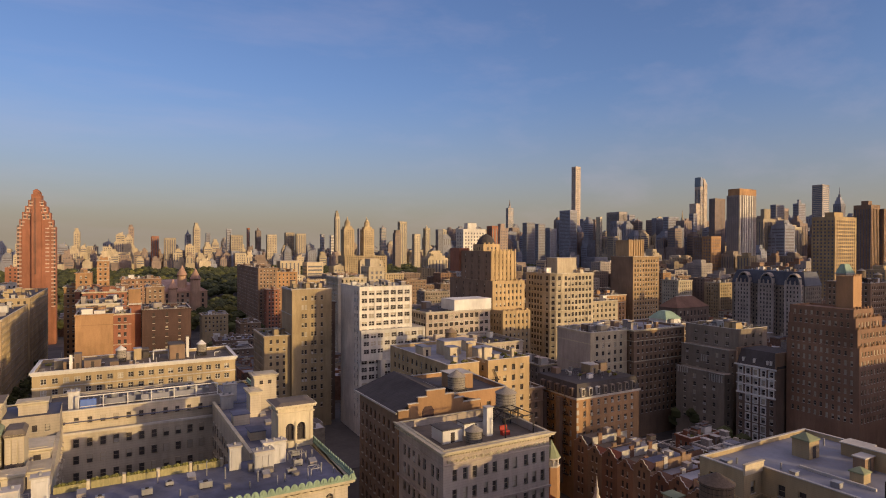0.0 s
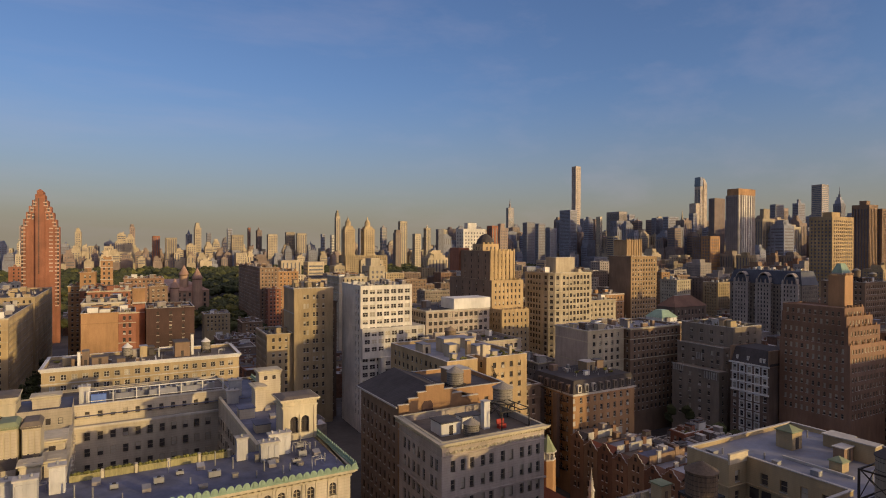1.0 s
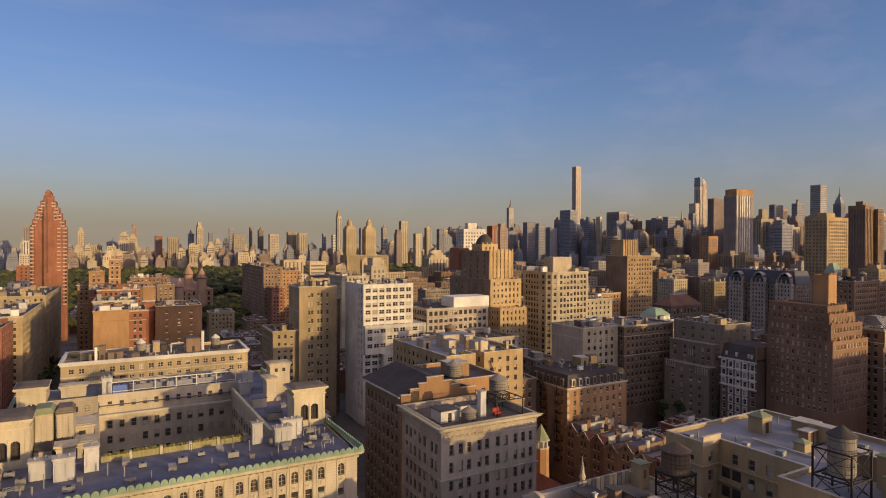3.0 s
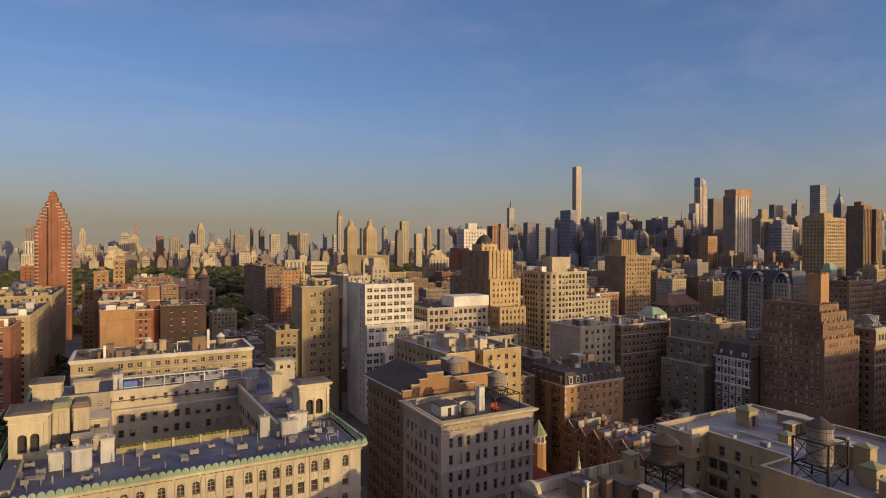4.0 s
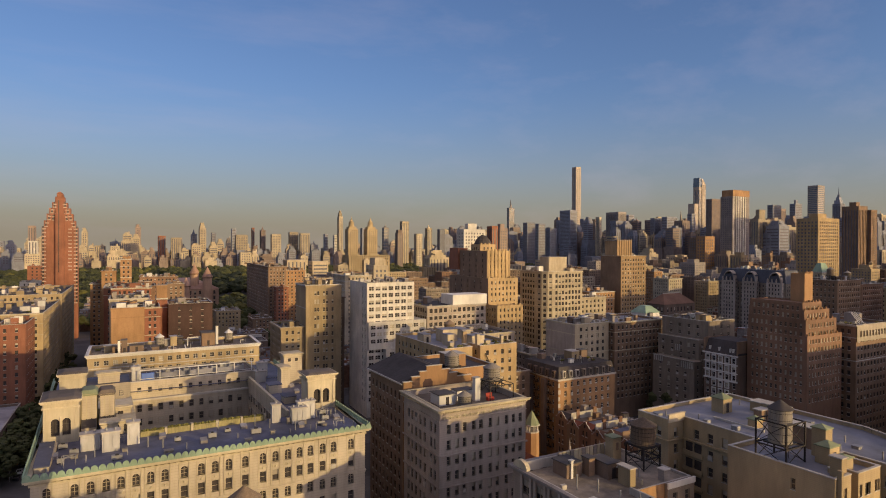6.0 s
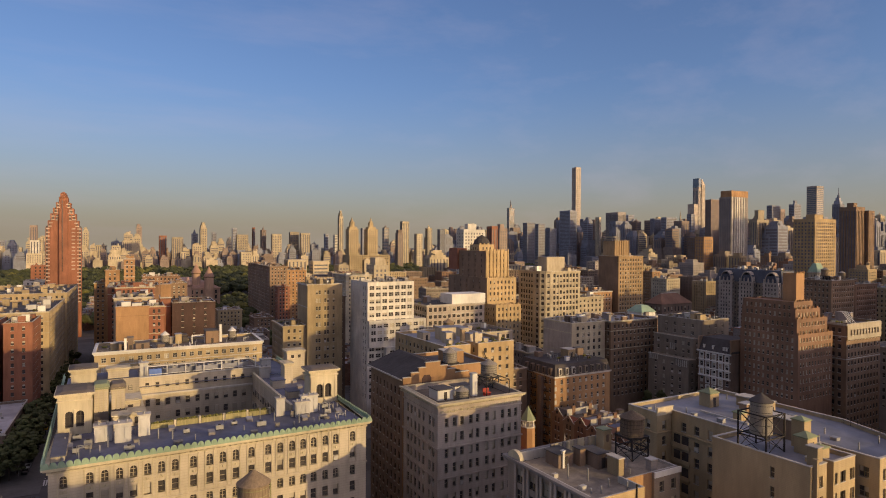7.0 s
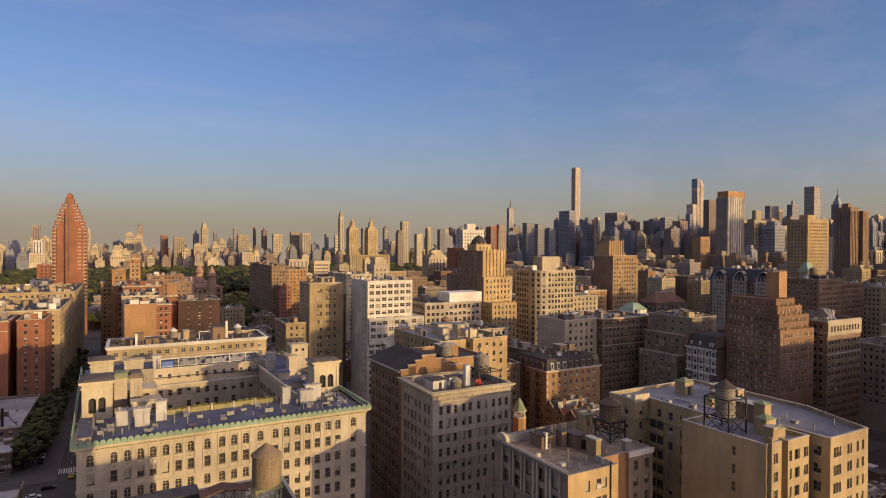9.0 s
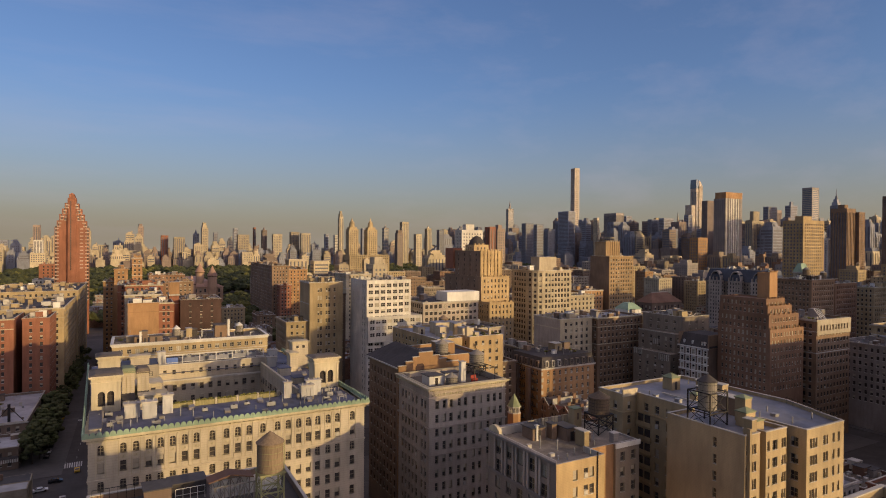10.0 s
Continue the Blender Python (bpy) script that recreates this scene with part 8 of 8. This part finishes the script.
part("mast", (lambda q: (q.cone(3753, 1922, 366, 385, 9, 6, 8), q.cone(3753, 1922, 385, 428, 2.6, 0.6, 6), q)[2])(Shape()), HAZE_STONE, esb)


def twin_towers():
    """Park-side apartment house with two temple-topped towers."""
    t = thing("twin_towered_apartment_house", "tan stone park-side apartment house with two lantern-topped towers", "apartment building", (355, 885, 0), "landmarks")
    s = Shape()
    p = rect(321, 390, 866, 900)
    for i in (0, 3):
        wall(s, p[i], p[(i + 1) % 4], 0, 68.5, 3.4, 3.6, 1.5, 1.9, 1.6, 0.3, low=20)
    for i in (1, 2):
        wall(s, p[i], p[(i + 1) % 4], 0, 68.5, plain=True)
    s.face([(x, y, 68.0) for x, y in p])
    part("base", s, [TAN_BRICK, GLASS, BLIND], t)
    for x0, x1 in ((320.5, 336.5), (352, 369)):
        s = Shape()
        q = rect(x0, x1, 868, 885)
        for i in (0, 3):
            wall(s, q[i], q[(i + 1) % 4], 60, 109.5, 3.4, 3.4, 1.4, 1.9, 2.0, 0.3, low=66)
        for i in (1, 2):
            wall(s, q[i], q[(i + 1) % 4], 60, 109.5, plain=True)
        s.face([(x, y, 109.5) for x, y in q])
        tower = part("tower", s, [TAN_BRICK, GLASS, BLIND], t)
        cx, cy = (x0 + x1) / 2, 876.5
        s = Shape()
        s.box(cx - 6, cx + 6, cy - 6, cy + 6, 109.5, 113)
        s.cone(cx, cy, 113, 120, 4.6, 4.2, 12)
        s.cone(cx, cy, 120, 123, 3.4, 2.4, 10)
        s.cone(cx, cy, 123, 128.8, 1.6, 0, 8)
        part("lantern", s, TAN_BRICK, tower)
    return t


twin_towers()



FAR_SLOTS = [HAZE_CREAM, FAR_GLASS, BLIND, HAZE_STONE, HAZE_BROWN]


def far_block(x0, x1, y0, y1, z, mat, look_of, label, step, cap=0.0, tank=False, tier=0.0, into=None):
    """A distant building as one mesh: recessed window bands, grids or shafts, set-back top, roof house and flat roof."""
    s = into or Shape()
    mi = FAR_SLOTS.index(mat) if into else 0
    if tier:
        w, d = (x1 - x0) * 0.2, (y1 - y0) * 0.2
        low = z * tier
        s.prism(rect(x0 - w * 0.6, x1 + w, y0 - d, y1 + d), 0, low, mi)
    p = rect(x0, x1, y0, y1)
    for i in (0, 3):
        L = math.dist(p[i], p[(i + 1) % 4])
        if look_of == "bands":
            wall(s, p[i], p[(i + 1) % 4], 0, z, step, L, L * 0.86, step * 0.45, step, 0.4, low=28, centres=[L / 2], coarse=True, mi=mi)
        elif look_of == "grid":
            wall(s, p[i], p[(i + 1) % 4], 0, z, step, step, step * 0.5, step * 0.5, step, 0.4, low=34, coarse=True, mi=mi)
        else:
            n = max(2, int(L / step))
            wall(s, p[i], p[(i + 1) % 4], 0, z, z, step, step * 0.45, z * 0.9, z * 0.05, 0.6, centres=[L * (k + 0.5) / n for k in range(n)], coarse=True, mi=mi)
    for i in (1, 2):
        wall(s, p[i], p[(i + 1) % 4], 0, z, plain=True, mi=mi)
    s.face([(x, y, z) for x, y in p], mi)
    w, d = x1 - x0, y1 - y0
    if cap > 6.0:
        # two narrowing stages below the roof house
        for g, h in ((0.12, cap * 0.55), (0.24, cap * 1.15)):
            s.box(x0 + w * g, x1 - w * g * 0.8, y0 + d * g, y1 - d * g, z, z + h, mi)
        s.box(x0 + w * 0.3, x0 + w * 0.4, y0 + d * 0.1, y0 + d * 0.24, z, z + cap * 0.9, mi)
        s.cone(x0 + w * 0.62, y0 + d * 0.4, z + cap * 1.15, z + cap * 1.15 + 3.4, 1.7, 1.6, 6, mi)
        z += cap * 1.15
        cap *= 0.6
    elif 0 < cap < 4.2:
        s.cone(x0 + w * 0.5, y0 + d * 0.45, z + cap, z + cap + 9, 2.2, 0.2, 5, mi)
    if cap:
        s.box(x0 + w * 0.25, x1 - w * 0.3, y0 + d * 0.2, y1 - d * 0.3, z, z + cap, mi)
        s.box(x0 + w * 0.1, x0 + w * 0.22, y0 + d * 0.1, y0 + d * 0.3, z, z + cap * 0.5, mi)
    if tank:
        s.cone(x0 + w * 0.7, y0 + d * 0.3, z + cap * 0.6, z + cap * 0.6 + 5, 2.4, 2.4, 8, mi)
        s.cone(x0 + w * 0.7, y0 + d * 0.3, z + cap * 0.6 + 5, z + cap * 0.6 + 7, 2.5, 0, 8, mi)
        s.box(x0 + w * 0.7 - 1.5, x0 + w * 0.7 + 1.5, y0 + d * 0.3 - 1.5, y0 + d * 0.3 + 1.5, z, z + cap * 0.6, mi)
    if into:
        return None
    return tagged(part("city_building", s, [mat, FAR_GLASS, BLIND]), label, "building", "far city")


def row_houses(label, runs, seed):
    """Rows of narrow houses, too many to tell apart: fronts, roofs, stair huts, chimneys and windows."""
    rng = random.Random(seed)
    s = Shape()
    for x0, y0, y1, depth, side in runs:
        y = y0
        while y < y1 - 5:
            w = rng.uniform(5.4, 8.0)
            z = rng.uniform(13.5, 20.5)
            k = SKEW * (y - 100)
            a, b = x0 + k, x0 + k + depth * rng.uniform(0.8, 1.0)
            if side:
                a, b = x0 + k - depth * rng.uniform(0.8, 1.0), x0 + k
            s.box(a, b, y, y + w - 0.02, 0, z)
            s.box(a + 0.3, b - 0.3, y + 0.3, y + w - 0.3, z - 0.3, z + 0.05, 1)
            s.box(a - 0.25, a + 0.2, y, y + w - 0.05, z - 0.7, z + 0.12)
            for q in range(rng.randint(1, 3)):
                u, v = rng.uniform(a + 1, b - 3), rng.uniform(y + 0.6, y + w - 2.4)
                s.box(u, u + rng.uniform(0.7, 2.2), v, v + rng.uniform(0.7, 1.8), z, z + rng.uniform(0.9, 2.6))
            if not side:
                for f in range(4):
                    for c in (0.2, 0.5, 0.8):
                        yy, zz = y + w * c, z - 3.4 - f * 3.3
                        s.box(a - 0.03, a + 0.1, yy - 0.5, yy + 0.5, zz, zz + 1.8, 2)
            y += w
    return tagged(part("row_houses", s, [ROW_FRONTS, ROW_ROOFS, GLASS]), label, "houses", kind="stuff")


def city_fill():
    """The rest of the city: avenue fronts of tall apartment houses with rows of houses between, then the far blocks."""
    rng = random.Random(77)
    taken = [(-14, 32, 254, 302), (-16, 36, 398, 498), (12, 46, 556, 592), (60, 116, 396, 570), (-110, 17, 310, 520), (-110, -8, 518, 600), (-30, 40, 90, 260), (17, 45, 335, 380), (60, 132, 250, 312), (380, 442, 318, 352), (236, 256, 200, 226), (505, 534, 412, 444), (50, 120, 95, 202), (124, 172, 222, 300), (178, 210, 258, 335), (224, 296, 272, 332), (294, 350, 300, 326), (116, 170, 154, 198), (77, 152, 99, 157), (174, 258, 156, 252), (198, 356, 66, 160), (484, 528, 281, 376), (374, 434, 176, 214), (452, 496, 176, 210), (465, 486, 236, 268), (515, 536, 440, 466), (-70, 16, 600, 650), (50, 150, 600, 862), (108, 155, 545, 705), (146, 172, 416, 452), (316, 395, 855, 905), (-12, 10, 350, 382), (-24, 6, 415, 505), (-130, 20, 225, 316), (640, 760, 320, 390), (880, 990, 425, 480), (920, 990, 630, 670)]
    mats = [TAN_BRICK, BROWN_BRICK, RED_BRICK, CREAM_BRICK, ORANGE_BRICK, GREY_STONE, YELLOW_BRICK, DARK_BRICK, WHITE_BRICK]
    # darker bricks for the southern blocks, standing in for shade cast by towers
    shade_mats = [BROWN_BRICK, DARK_BRICK, RUSSET_BRICK, GREY_STONE, GREY_BRICK, DARK_BRICK, TAN_BRICK]
    words = {RUSSET_BRICK: "russet brick", GREY_BRICK: "grey-tan brick", TAN_BRICK: "tan brick", BROWN_BRICK: "brown brick", RED_BRICK: "red brick", CREAM_BRICK: "cream brick", ORANGE_BRICK: "orange brick", GREY_STONE: "grey stone", YELLOW_BRICK: "yellow brick", DARK_BRICK: "dark brick", WHITE_BRICK: "white brick"}
    free = lambda a, b, c, d: not any(a < t[1] and b > t[0] and c < t[3] and d > t[2] for t in taken)
    quiet = [(-14, 140, 322, 600), (-40, 52, 600, 862), (366, 470, 226, 324), (30, 136, 196, 257), (256, 366, 140, 262)]      # only low houses here
    free_low = lambda a, b, c, d: not any(a < t[1] and b > t[0] and c < t[3] and d > t[2] for t in quiet)
    gaps = [(-126, -108)] + STREETS
    strips = [(a[1], b[0]) for a, b in zip(gaps, gaps[1:])]
    runs = []
    for x0, x1 in strips:
        for y0, y1 in ((99, 183), (226, 300), (322, 576), (600, 862)):
            y = y0
            while y < y1 - 8:
                avenue = y - y0 < 26 or y1 - y < 30
                d = min(rng.uniform(15, 26), y1 - y)
                k = SKEW * (y - 100)
                half = (x1 - x0) / 2
                for side in (0, 1):
                    a, b = (x0 + k, x0 + k + half - 1.5) if side == 0 else (x0 + k + half + 1.5, x1 + k)
                    if not free(a, b, y, y + d):
                        continue
                    tall = (avenue and rng.random() < 0.8 or rng.random() < 0.16) and (y0 > 100 or x0 > 366) and free_low(a, b, y, y + d)
                    if not tall:
                        runs.append((x0 if side == 0 else x1, y, y + d, rng.uniform(14, 17), side))
                        continue
                    z = rng.uniform(32, 52) if y0 > 100 else rng.uniform(44, 54)
                    if y0 == 226:
                        z = min(z, rng.uniform(24, 42))
                    elif rng.random() < 0.10:
                        z = rng.uniform(54, 64)
                    mat = rng.choice(mats if x0 < 200 else shade_mats)
                    far = y > 560 or a > 560
                    t = building("apartment_building", words[mat] + " apartment house with flat roof and roof plant", "apartment building", rect(a, b - rng.uniform(0, 6), y, y + d - 0.3), z, mat, rng.choice((ROOF_TAR, ROOF_TAR, ROOF_SILVER, ROOF_BROWN)), rng.uniform(3.2, 3.6), rng.choice((2.6, 3.0, 3.4)) * (1.3 if far else 1), 1.3, 1.8, low=10 if not far else 16, sides=(0, 3), seed=rng.randrange(9999), coarse=far, fused=True)
                    roof_clutter(t, a, b - 6, y, y + d - 0.3, z - 1, rng, mat, rng.randint(2, 5) if not far else rng.randint(1, 3), True)
                    if not far and rng.random() < 0.22:
                        water_tower((a + b) / 2 + rng.uniform(-4, 4), y + d / 2, z - 1, 1.9, 3.4, 3.0, rng.choice((WOOD, GREY_WOOD)), GREY_WOOD, label="wooden water tank on a rooftop steel frame")
                y += d
    row_houses("rows of brick and brownstone houses with flat roofs and chimneys", runs, 5)
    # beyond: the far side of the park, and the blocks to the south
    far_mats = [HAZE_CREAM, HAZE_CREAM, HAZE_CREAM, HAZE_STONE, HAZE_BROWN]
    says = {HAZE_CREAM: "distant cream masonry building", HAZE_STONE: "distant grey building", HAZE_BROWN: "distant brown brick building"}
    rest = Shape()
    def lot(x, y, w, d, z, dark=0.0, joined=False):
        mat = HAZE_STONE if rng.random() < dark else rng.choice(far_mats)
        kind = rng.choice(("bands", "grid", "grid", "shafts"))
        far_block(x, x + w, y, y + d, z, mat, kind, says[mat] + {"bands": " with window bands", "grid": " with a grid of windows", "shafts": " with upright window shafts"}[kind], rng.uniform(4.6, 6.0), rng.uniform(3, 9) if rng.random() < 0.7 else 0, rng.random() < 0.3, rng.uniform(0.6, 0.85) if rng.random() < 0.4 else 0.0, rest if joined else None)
    for y, lo, hi, pitch in ((1700, 36, 54, 34), (1775, 40, 60, 30), (1870, 42, 68, 28), (2000, 44, 80, 30), (2250, 50, 94, 36)):
        x = -420
        while x < 1500:
            if rng.random() < 0.92:
                lot(x + rng.uniform(0, 8), y + rng.uniform(0, 25), rng.uniform(0.45, 0.95) * pitch, rng.uniform(18, 30), rng.uniform(lo, hi) if rng.random() < 0.86 else hi * rng.uniform(1.0, 1.3), 0.1, y > 1720)
            x += pitch * rng.uniform(0.7, 1.2)
    x = 640
    while x < 3600:
        far = x / 3600
        y = 226 if x > 1020 else 880
        while y < 1750:
            inside = y > 880 and x < 1500
            if rng.random() < 0.7 and not inside and free(x, x + 60, y, y + 60):
                if rng.random() < (0.75 if x < 1300 else 0.5):
                    z = rng.uniform(28, 62) * (0.8 + 1.3 * far)
                else:
                    z = rng.uniform(80, 140) * (0.55 + 0.8 * far)
                lot(x + rng.uniform(0, 20), y + rng.uniform(0, 20), rng.uniform(20, 40), rng.uniform(20, 40), z, 0.5, x > 1650)
            y += 62 + 50 * far
        x += 62 + 40 * far
    # the dense middle of the city, tower behind tower
    for k in range(460):
        y = rng.uniform(700, 1900)
        x = rng.uniform(1250, 1500 + 0.9 * y)
        dist = math.hypot(x, y)
        z = 86 + dist * (rng.uniform(-0.006, 0.027) if rng.random() < 0.72 else rng.uniform(0.025, 0.042))
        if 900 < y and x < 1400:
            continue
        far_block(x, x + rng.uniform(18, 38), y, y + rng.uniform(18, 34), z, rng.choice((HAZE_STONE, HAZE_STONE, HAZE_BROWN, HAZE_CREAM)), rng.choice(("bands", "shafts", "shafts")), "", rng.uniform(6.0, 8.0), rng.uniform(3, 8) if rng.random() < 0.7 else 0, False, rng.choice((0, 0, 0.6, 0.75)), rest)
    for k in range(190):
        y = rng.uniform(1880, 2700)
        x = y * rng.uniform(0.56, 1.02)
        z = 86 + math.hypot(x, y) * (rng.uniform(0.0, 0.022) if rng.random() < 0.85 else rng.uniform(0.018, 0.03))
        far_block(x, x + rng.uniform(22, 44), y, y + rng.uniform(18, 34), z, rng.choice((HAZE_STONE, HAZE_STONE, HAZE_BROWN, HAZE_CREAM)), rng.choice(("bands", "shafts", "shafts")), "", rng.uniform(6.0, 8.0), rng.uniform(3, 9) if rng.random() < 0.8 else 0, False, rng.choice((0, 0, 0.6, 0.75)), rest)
    # nearer towers between the broad avenue and the middle of the city
    for k in range(60):
        x, y = rng.uniform(640, 1250), rng.uniform(260, 860)
        if x - 560 < (y - 226) * 0.5 or not free(x, x + 34, y, y + 34):
            continue
        # mostly dark bricks here too, in place of the shade over this quarter
        far_block(x, x + rng.uniform(16, 28), y, y + rng.uniform(16, 28), rng.uniform(44, 72), rng.choice((BROWN_BRICK, BROWN_BRICK, RUSSET_BRICK, GREY_STONE, GREY_BRICK, TAN_BRICK)), rng.choice(("grid", "shafts")), "brick apartment tower south of the broad avenue", rng.uniform(3.6, 4.4), rng.uniform(4.3, 5.8), rng.random() < 0.4, rng.choice((0, 0.7)))
    for k in range(26):
        if not 316 < 150 + k * 40 < 400:
            lot(150 + k * 40 + 34, 862 + rng.uniform(0, 8), rng.uniform(24, 38), 26, rng.uniform(42, 66))
    tagged(part("far_city", rest, FAR_SLOTS), "hazy mass of distant masonry towers and apartment houses", "buildings", kind="stuff")


city_fill()


# ---- the street below: parked cars, lamps, trees ----
def car(x, y, heading, paint, label):
    """A saloon car: lower body, glazed cabin, wheels and lamps."""
    t = thing("parked_car", label, "car", (x, y, 0), "cars in the street")
    base = pose(x, y, 0, 0, 0, heading)
    def add(name, s, mats, owner, lab=""):
        s.v = [tuple(base @ Vector(p)) for p in s.v]
        return part(name, s, mats, owner, lab)
    s = Shape()
    prof = [(-2.25, 0.35), (2.2, 0.35), (2.25, 0.75), (1.2, 0.95), (0.6, 1.42), (-1.0, 1.45), (-1.7, 1.0), (-2.25, 0.92)]
    for k in (-0.88, 0.88):
        pts = [(u, k, v) for u, v in prof]
        s.face(pts if k < 0 else pts[::-1])
    for i in range(len(prof)):
        (u0, v0), (u1, v1) = prof[i], prof[(i + 1) % len(prof)]
        s.face([(u0, -0.88, v0), (u0, 0.88, v0), (u1, 0.88, v1), (u1, -0.88, v1)])
    body = add("body", s.weld(), paint, t)
    for k in (-0.89, 0.89):
        s = Shape()
        s.face([(-1.45, k, 0.98), (1.0, k, 0.98), (0.52, k, 1.36), (-0.95, k, 1.38)])
        add("side_window", s, GLASS, body)
    for u0, v0, u1, v1, nm in ((1.22, 0.97, 0.64, 1.40, "windscreen"), (-1.68, 1.02, -1.04, 1.43, "rear_window")):
        s = Shape()
        s.face([(u0 * 1.01, -0.75, v0 + 0.02), (u0 * 1.01, 0.75, v0 + 0.02), (u1 * 1.01, 0.72, v1 + 0.02), (u1 * 1.01, -0.72, v1 + 0.02)])
        add(nm, s, GLASS, body)
    for u in (-1.4, 1.4):
        for k in (-0.84, 0.84):
            s = Shape()
            n = 12
            ring = [(u + 0.33 * math.cos(2 * math.pi * i / n), 0.33 + 0.33 * math.sin(2 * math.pi * i / n)) for i in range(n)]
            for i in range(n):
                a, b = ring[i], ring[(i + 1) % n]
                s.face([(a[0], k - 0.1, a[1]), (b[0], k - 0.1, b[1]), (b[0], k + 0.1, b[1]), (a[0], k + 0.1, a[1])])
            s.face([(p[0], k + 0.1, p[1]) for p in ring])
            s.face([(p[0], k - 0.1, p[1]) for p in reversed(ring)])
            add("wheel", s.weld(), RUBBER, t)
    for k in (-0.6, 0.6):
        s = Shape()
        s.box(2.2, 2.28, k - 0.2, k + 0.2, 0.6, 0.74)
        add("headlight", s, GALVANISED, t)
    return t


CAR_WORDS = ("black saloon car parked on the asphalt street", "silver saloon car parked on the asphalt street", "yellow taxi saloon on the asphalt street", "white saloon car parked on the asphalt street")
rng = random.Random(31)
for i in range(14):
    k = rng.choice((0, 0, 1, 3, 2))
    y = 246 + i * 7.5
    car(-43.3 + SKEW * (y - 240), y, 90 + SKEW * -57, CAR_PAINT[k], CAR_WORDS[k])
for i in range(12):
    k = rng.choice((0, 1, 1, 3, 2))
    y = 249 + i * 8.5
    car(-27.6 + SKEW * (y - 240), y, -90 + SKEW * -57, CAR_PAINT[k], CAR_WORDS[k])
for x, y, h, k in ((-42.5, 208.0, 8, 3), (-38.5, 215.0, 4, 0), (-35.5, 196.0, 92, 1), (-32.0, 224.0, 90, 2), (-41, 190, 0, 0)):
    car(x, y, h, CAR_PAINT[k], CAR_WORDS[k])


def street_tree(x, y, h, seed):
    """A tapered trunk with limbs and a crown of small ragged clumps."""
    rng = random.Random(seed)
    t = thing("street_tree", "green street tree with a ragged crown beside the pavement", "tree", (x, y, 0.1), "street trees")
    s = Shape()
    s.cone(x, y, 0.1, h * 0.5, 0.22, 0.13, 8)
    for i in range(5):
        a = 2 * math.pi * i / 5 + rng.random()
        s.beam((x, y, h * 0.38), (x + math.cos(a) * h * 0.22, y + math.sin(a) * h * 0.22, h * rng.uniform(0.6, 0.8)), 0.12)
    part("trunk", s, BARK, t)
    s = Shape()
    for i in range(70):
        a, r = rng.uniform(0, 6.28), h * 0.36 * math.sqrt(rng.random())
        clump(s, x + math.cos(a) * r, y + math.sin(a) * r, h * rng.uniform(0.45, 1.0) - r * 0.6, h * rng.uniform(0.045, 0.1), rng, 0)
    part("crown", s, LEAF, t)


for i in range(6):
    y = 330 + i * 24
    street_tree(-45.0 + SKEW * (y - 240), y, 12 + (i * 7) % 4, 60 + i)
for i in range(5):
    y = 340 + i * 30
    street_tree(-25.2 + SKEW * (y - 240), y, 8 + (i * 5) % 4, 90 + i)


def street_lamp(x, y, reach):
    t = thing("street_lamp", "grey steel street lamp with a curved arm", "street lamp", (x, y, 0.15), "street lamps")
    s = Shape()
    s.cone(x, y, 0.15, 8.5, 0.11, 0.07, 8)
    part("post", s, GALVANISED, t)
    s = Shape()
    s.beam((x, y, 8.4), (x + reach * 0.6, y, 9.0), 0.09)
    s.beam((x + reach * 0.6, y, 9.0), (x + reach, y, 9.0), 0.09)
    part("arm", s, GALVANISED, t)
    s = Shape()
    s.box(x + reach - 0.3, x + reach + 0.3, y - 0.14, y + 0.14, 8.86, 9.0)
    part("lamp_head", s, DARK_STEEL, t)


for i in range(6):
    street_lamp(-44.8 + SKEW * 30 * i, 244 + 30 * i, 2.2)
    street_lamp(-26.2 + SKEW * 30 * i, 258 + 30 * i, -2.2)


# ---- low houses on the side street below the tan apartment house ----
for i in range(9):
    a = 126 + (i % 3) * 24
    b = 18 + (i // 3) * 17
    simple(("low brownstone house with tar roof and chimneys", "low brick house with pale roof and chimneys", "low dark brick house with skylights")[i % 3], a, a + 21, b, b + 16.6, (14.5, 16.5, 15.2, 17.4)[i % 4], (BROWNSTONE, RED_BRICK, DARK_BRICK, GREY_STONE)[i % 4], 300 + i, (ROOF_TAR, ROOF_BROWN, ROOF_SILVER)[(i * 2) % 3], 4, False, bay=2.6, low=3, name="row_house")

for i in range(16):
    a = (152.5, 175.0)[i % 2]
    b = 103 + (i // 2) * 6.6
    simple(("low brownstone row house with tar roof", "low brick row house with white roof and huts", "low tan row house with skylights and chimney")[i % 3], a, a + 16, b, b + 6.4, (14.5, 18.0, 15.2, 19.4, 17.0)[i % 5], (BROWNSTONE, RED_BRICK, TAN_BRICK, GREY_STONE)[i % 4], 330 + i, (ROOF_TAR, ROOF_WHITE, ROOF_BROWN)[i % 3], 4, False, bay=2.2, low=3, name="row_house")
for i in range(7):
    street_tree(171.4 + (i % 3) * 0.6, 106 + i * 6.5, 11 + (i * 5) % 5, 140 + i)
for i in range(11):
    street_tree(-47.4 + (i % 2) * 1.6 + 0.045 * i * 6.5, 240 + i * 6.5, 13 + (i * 3) % 4, 170 + i)
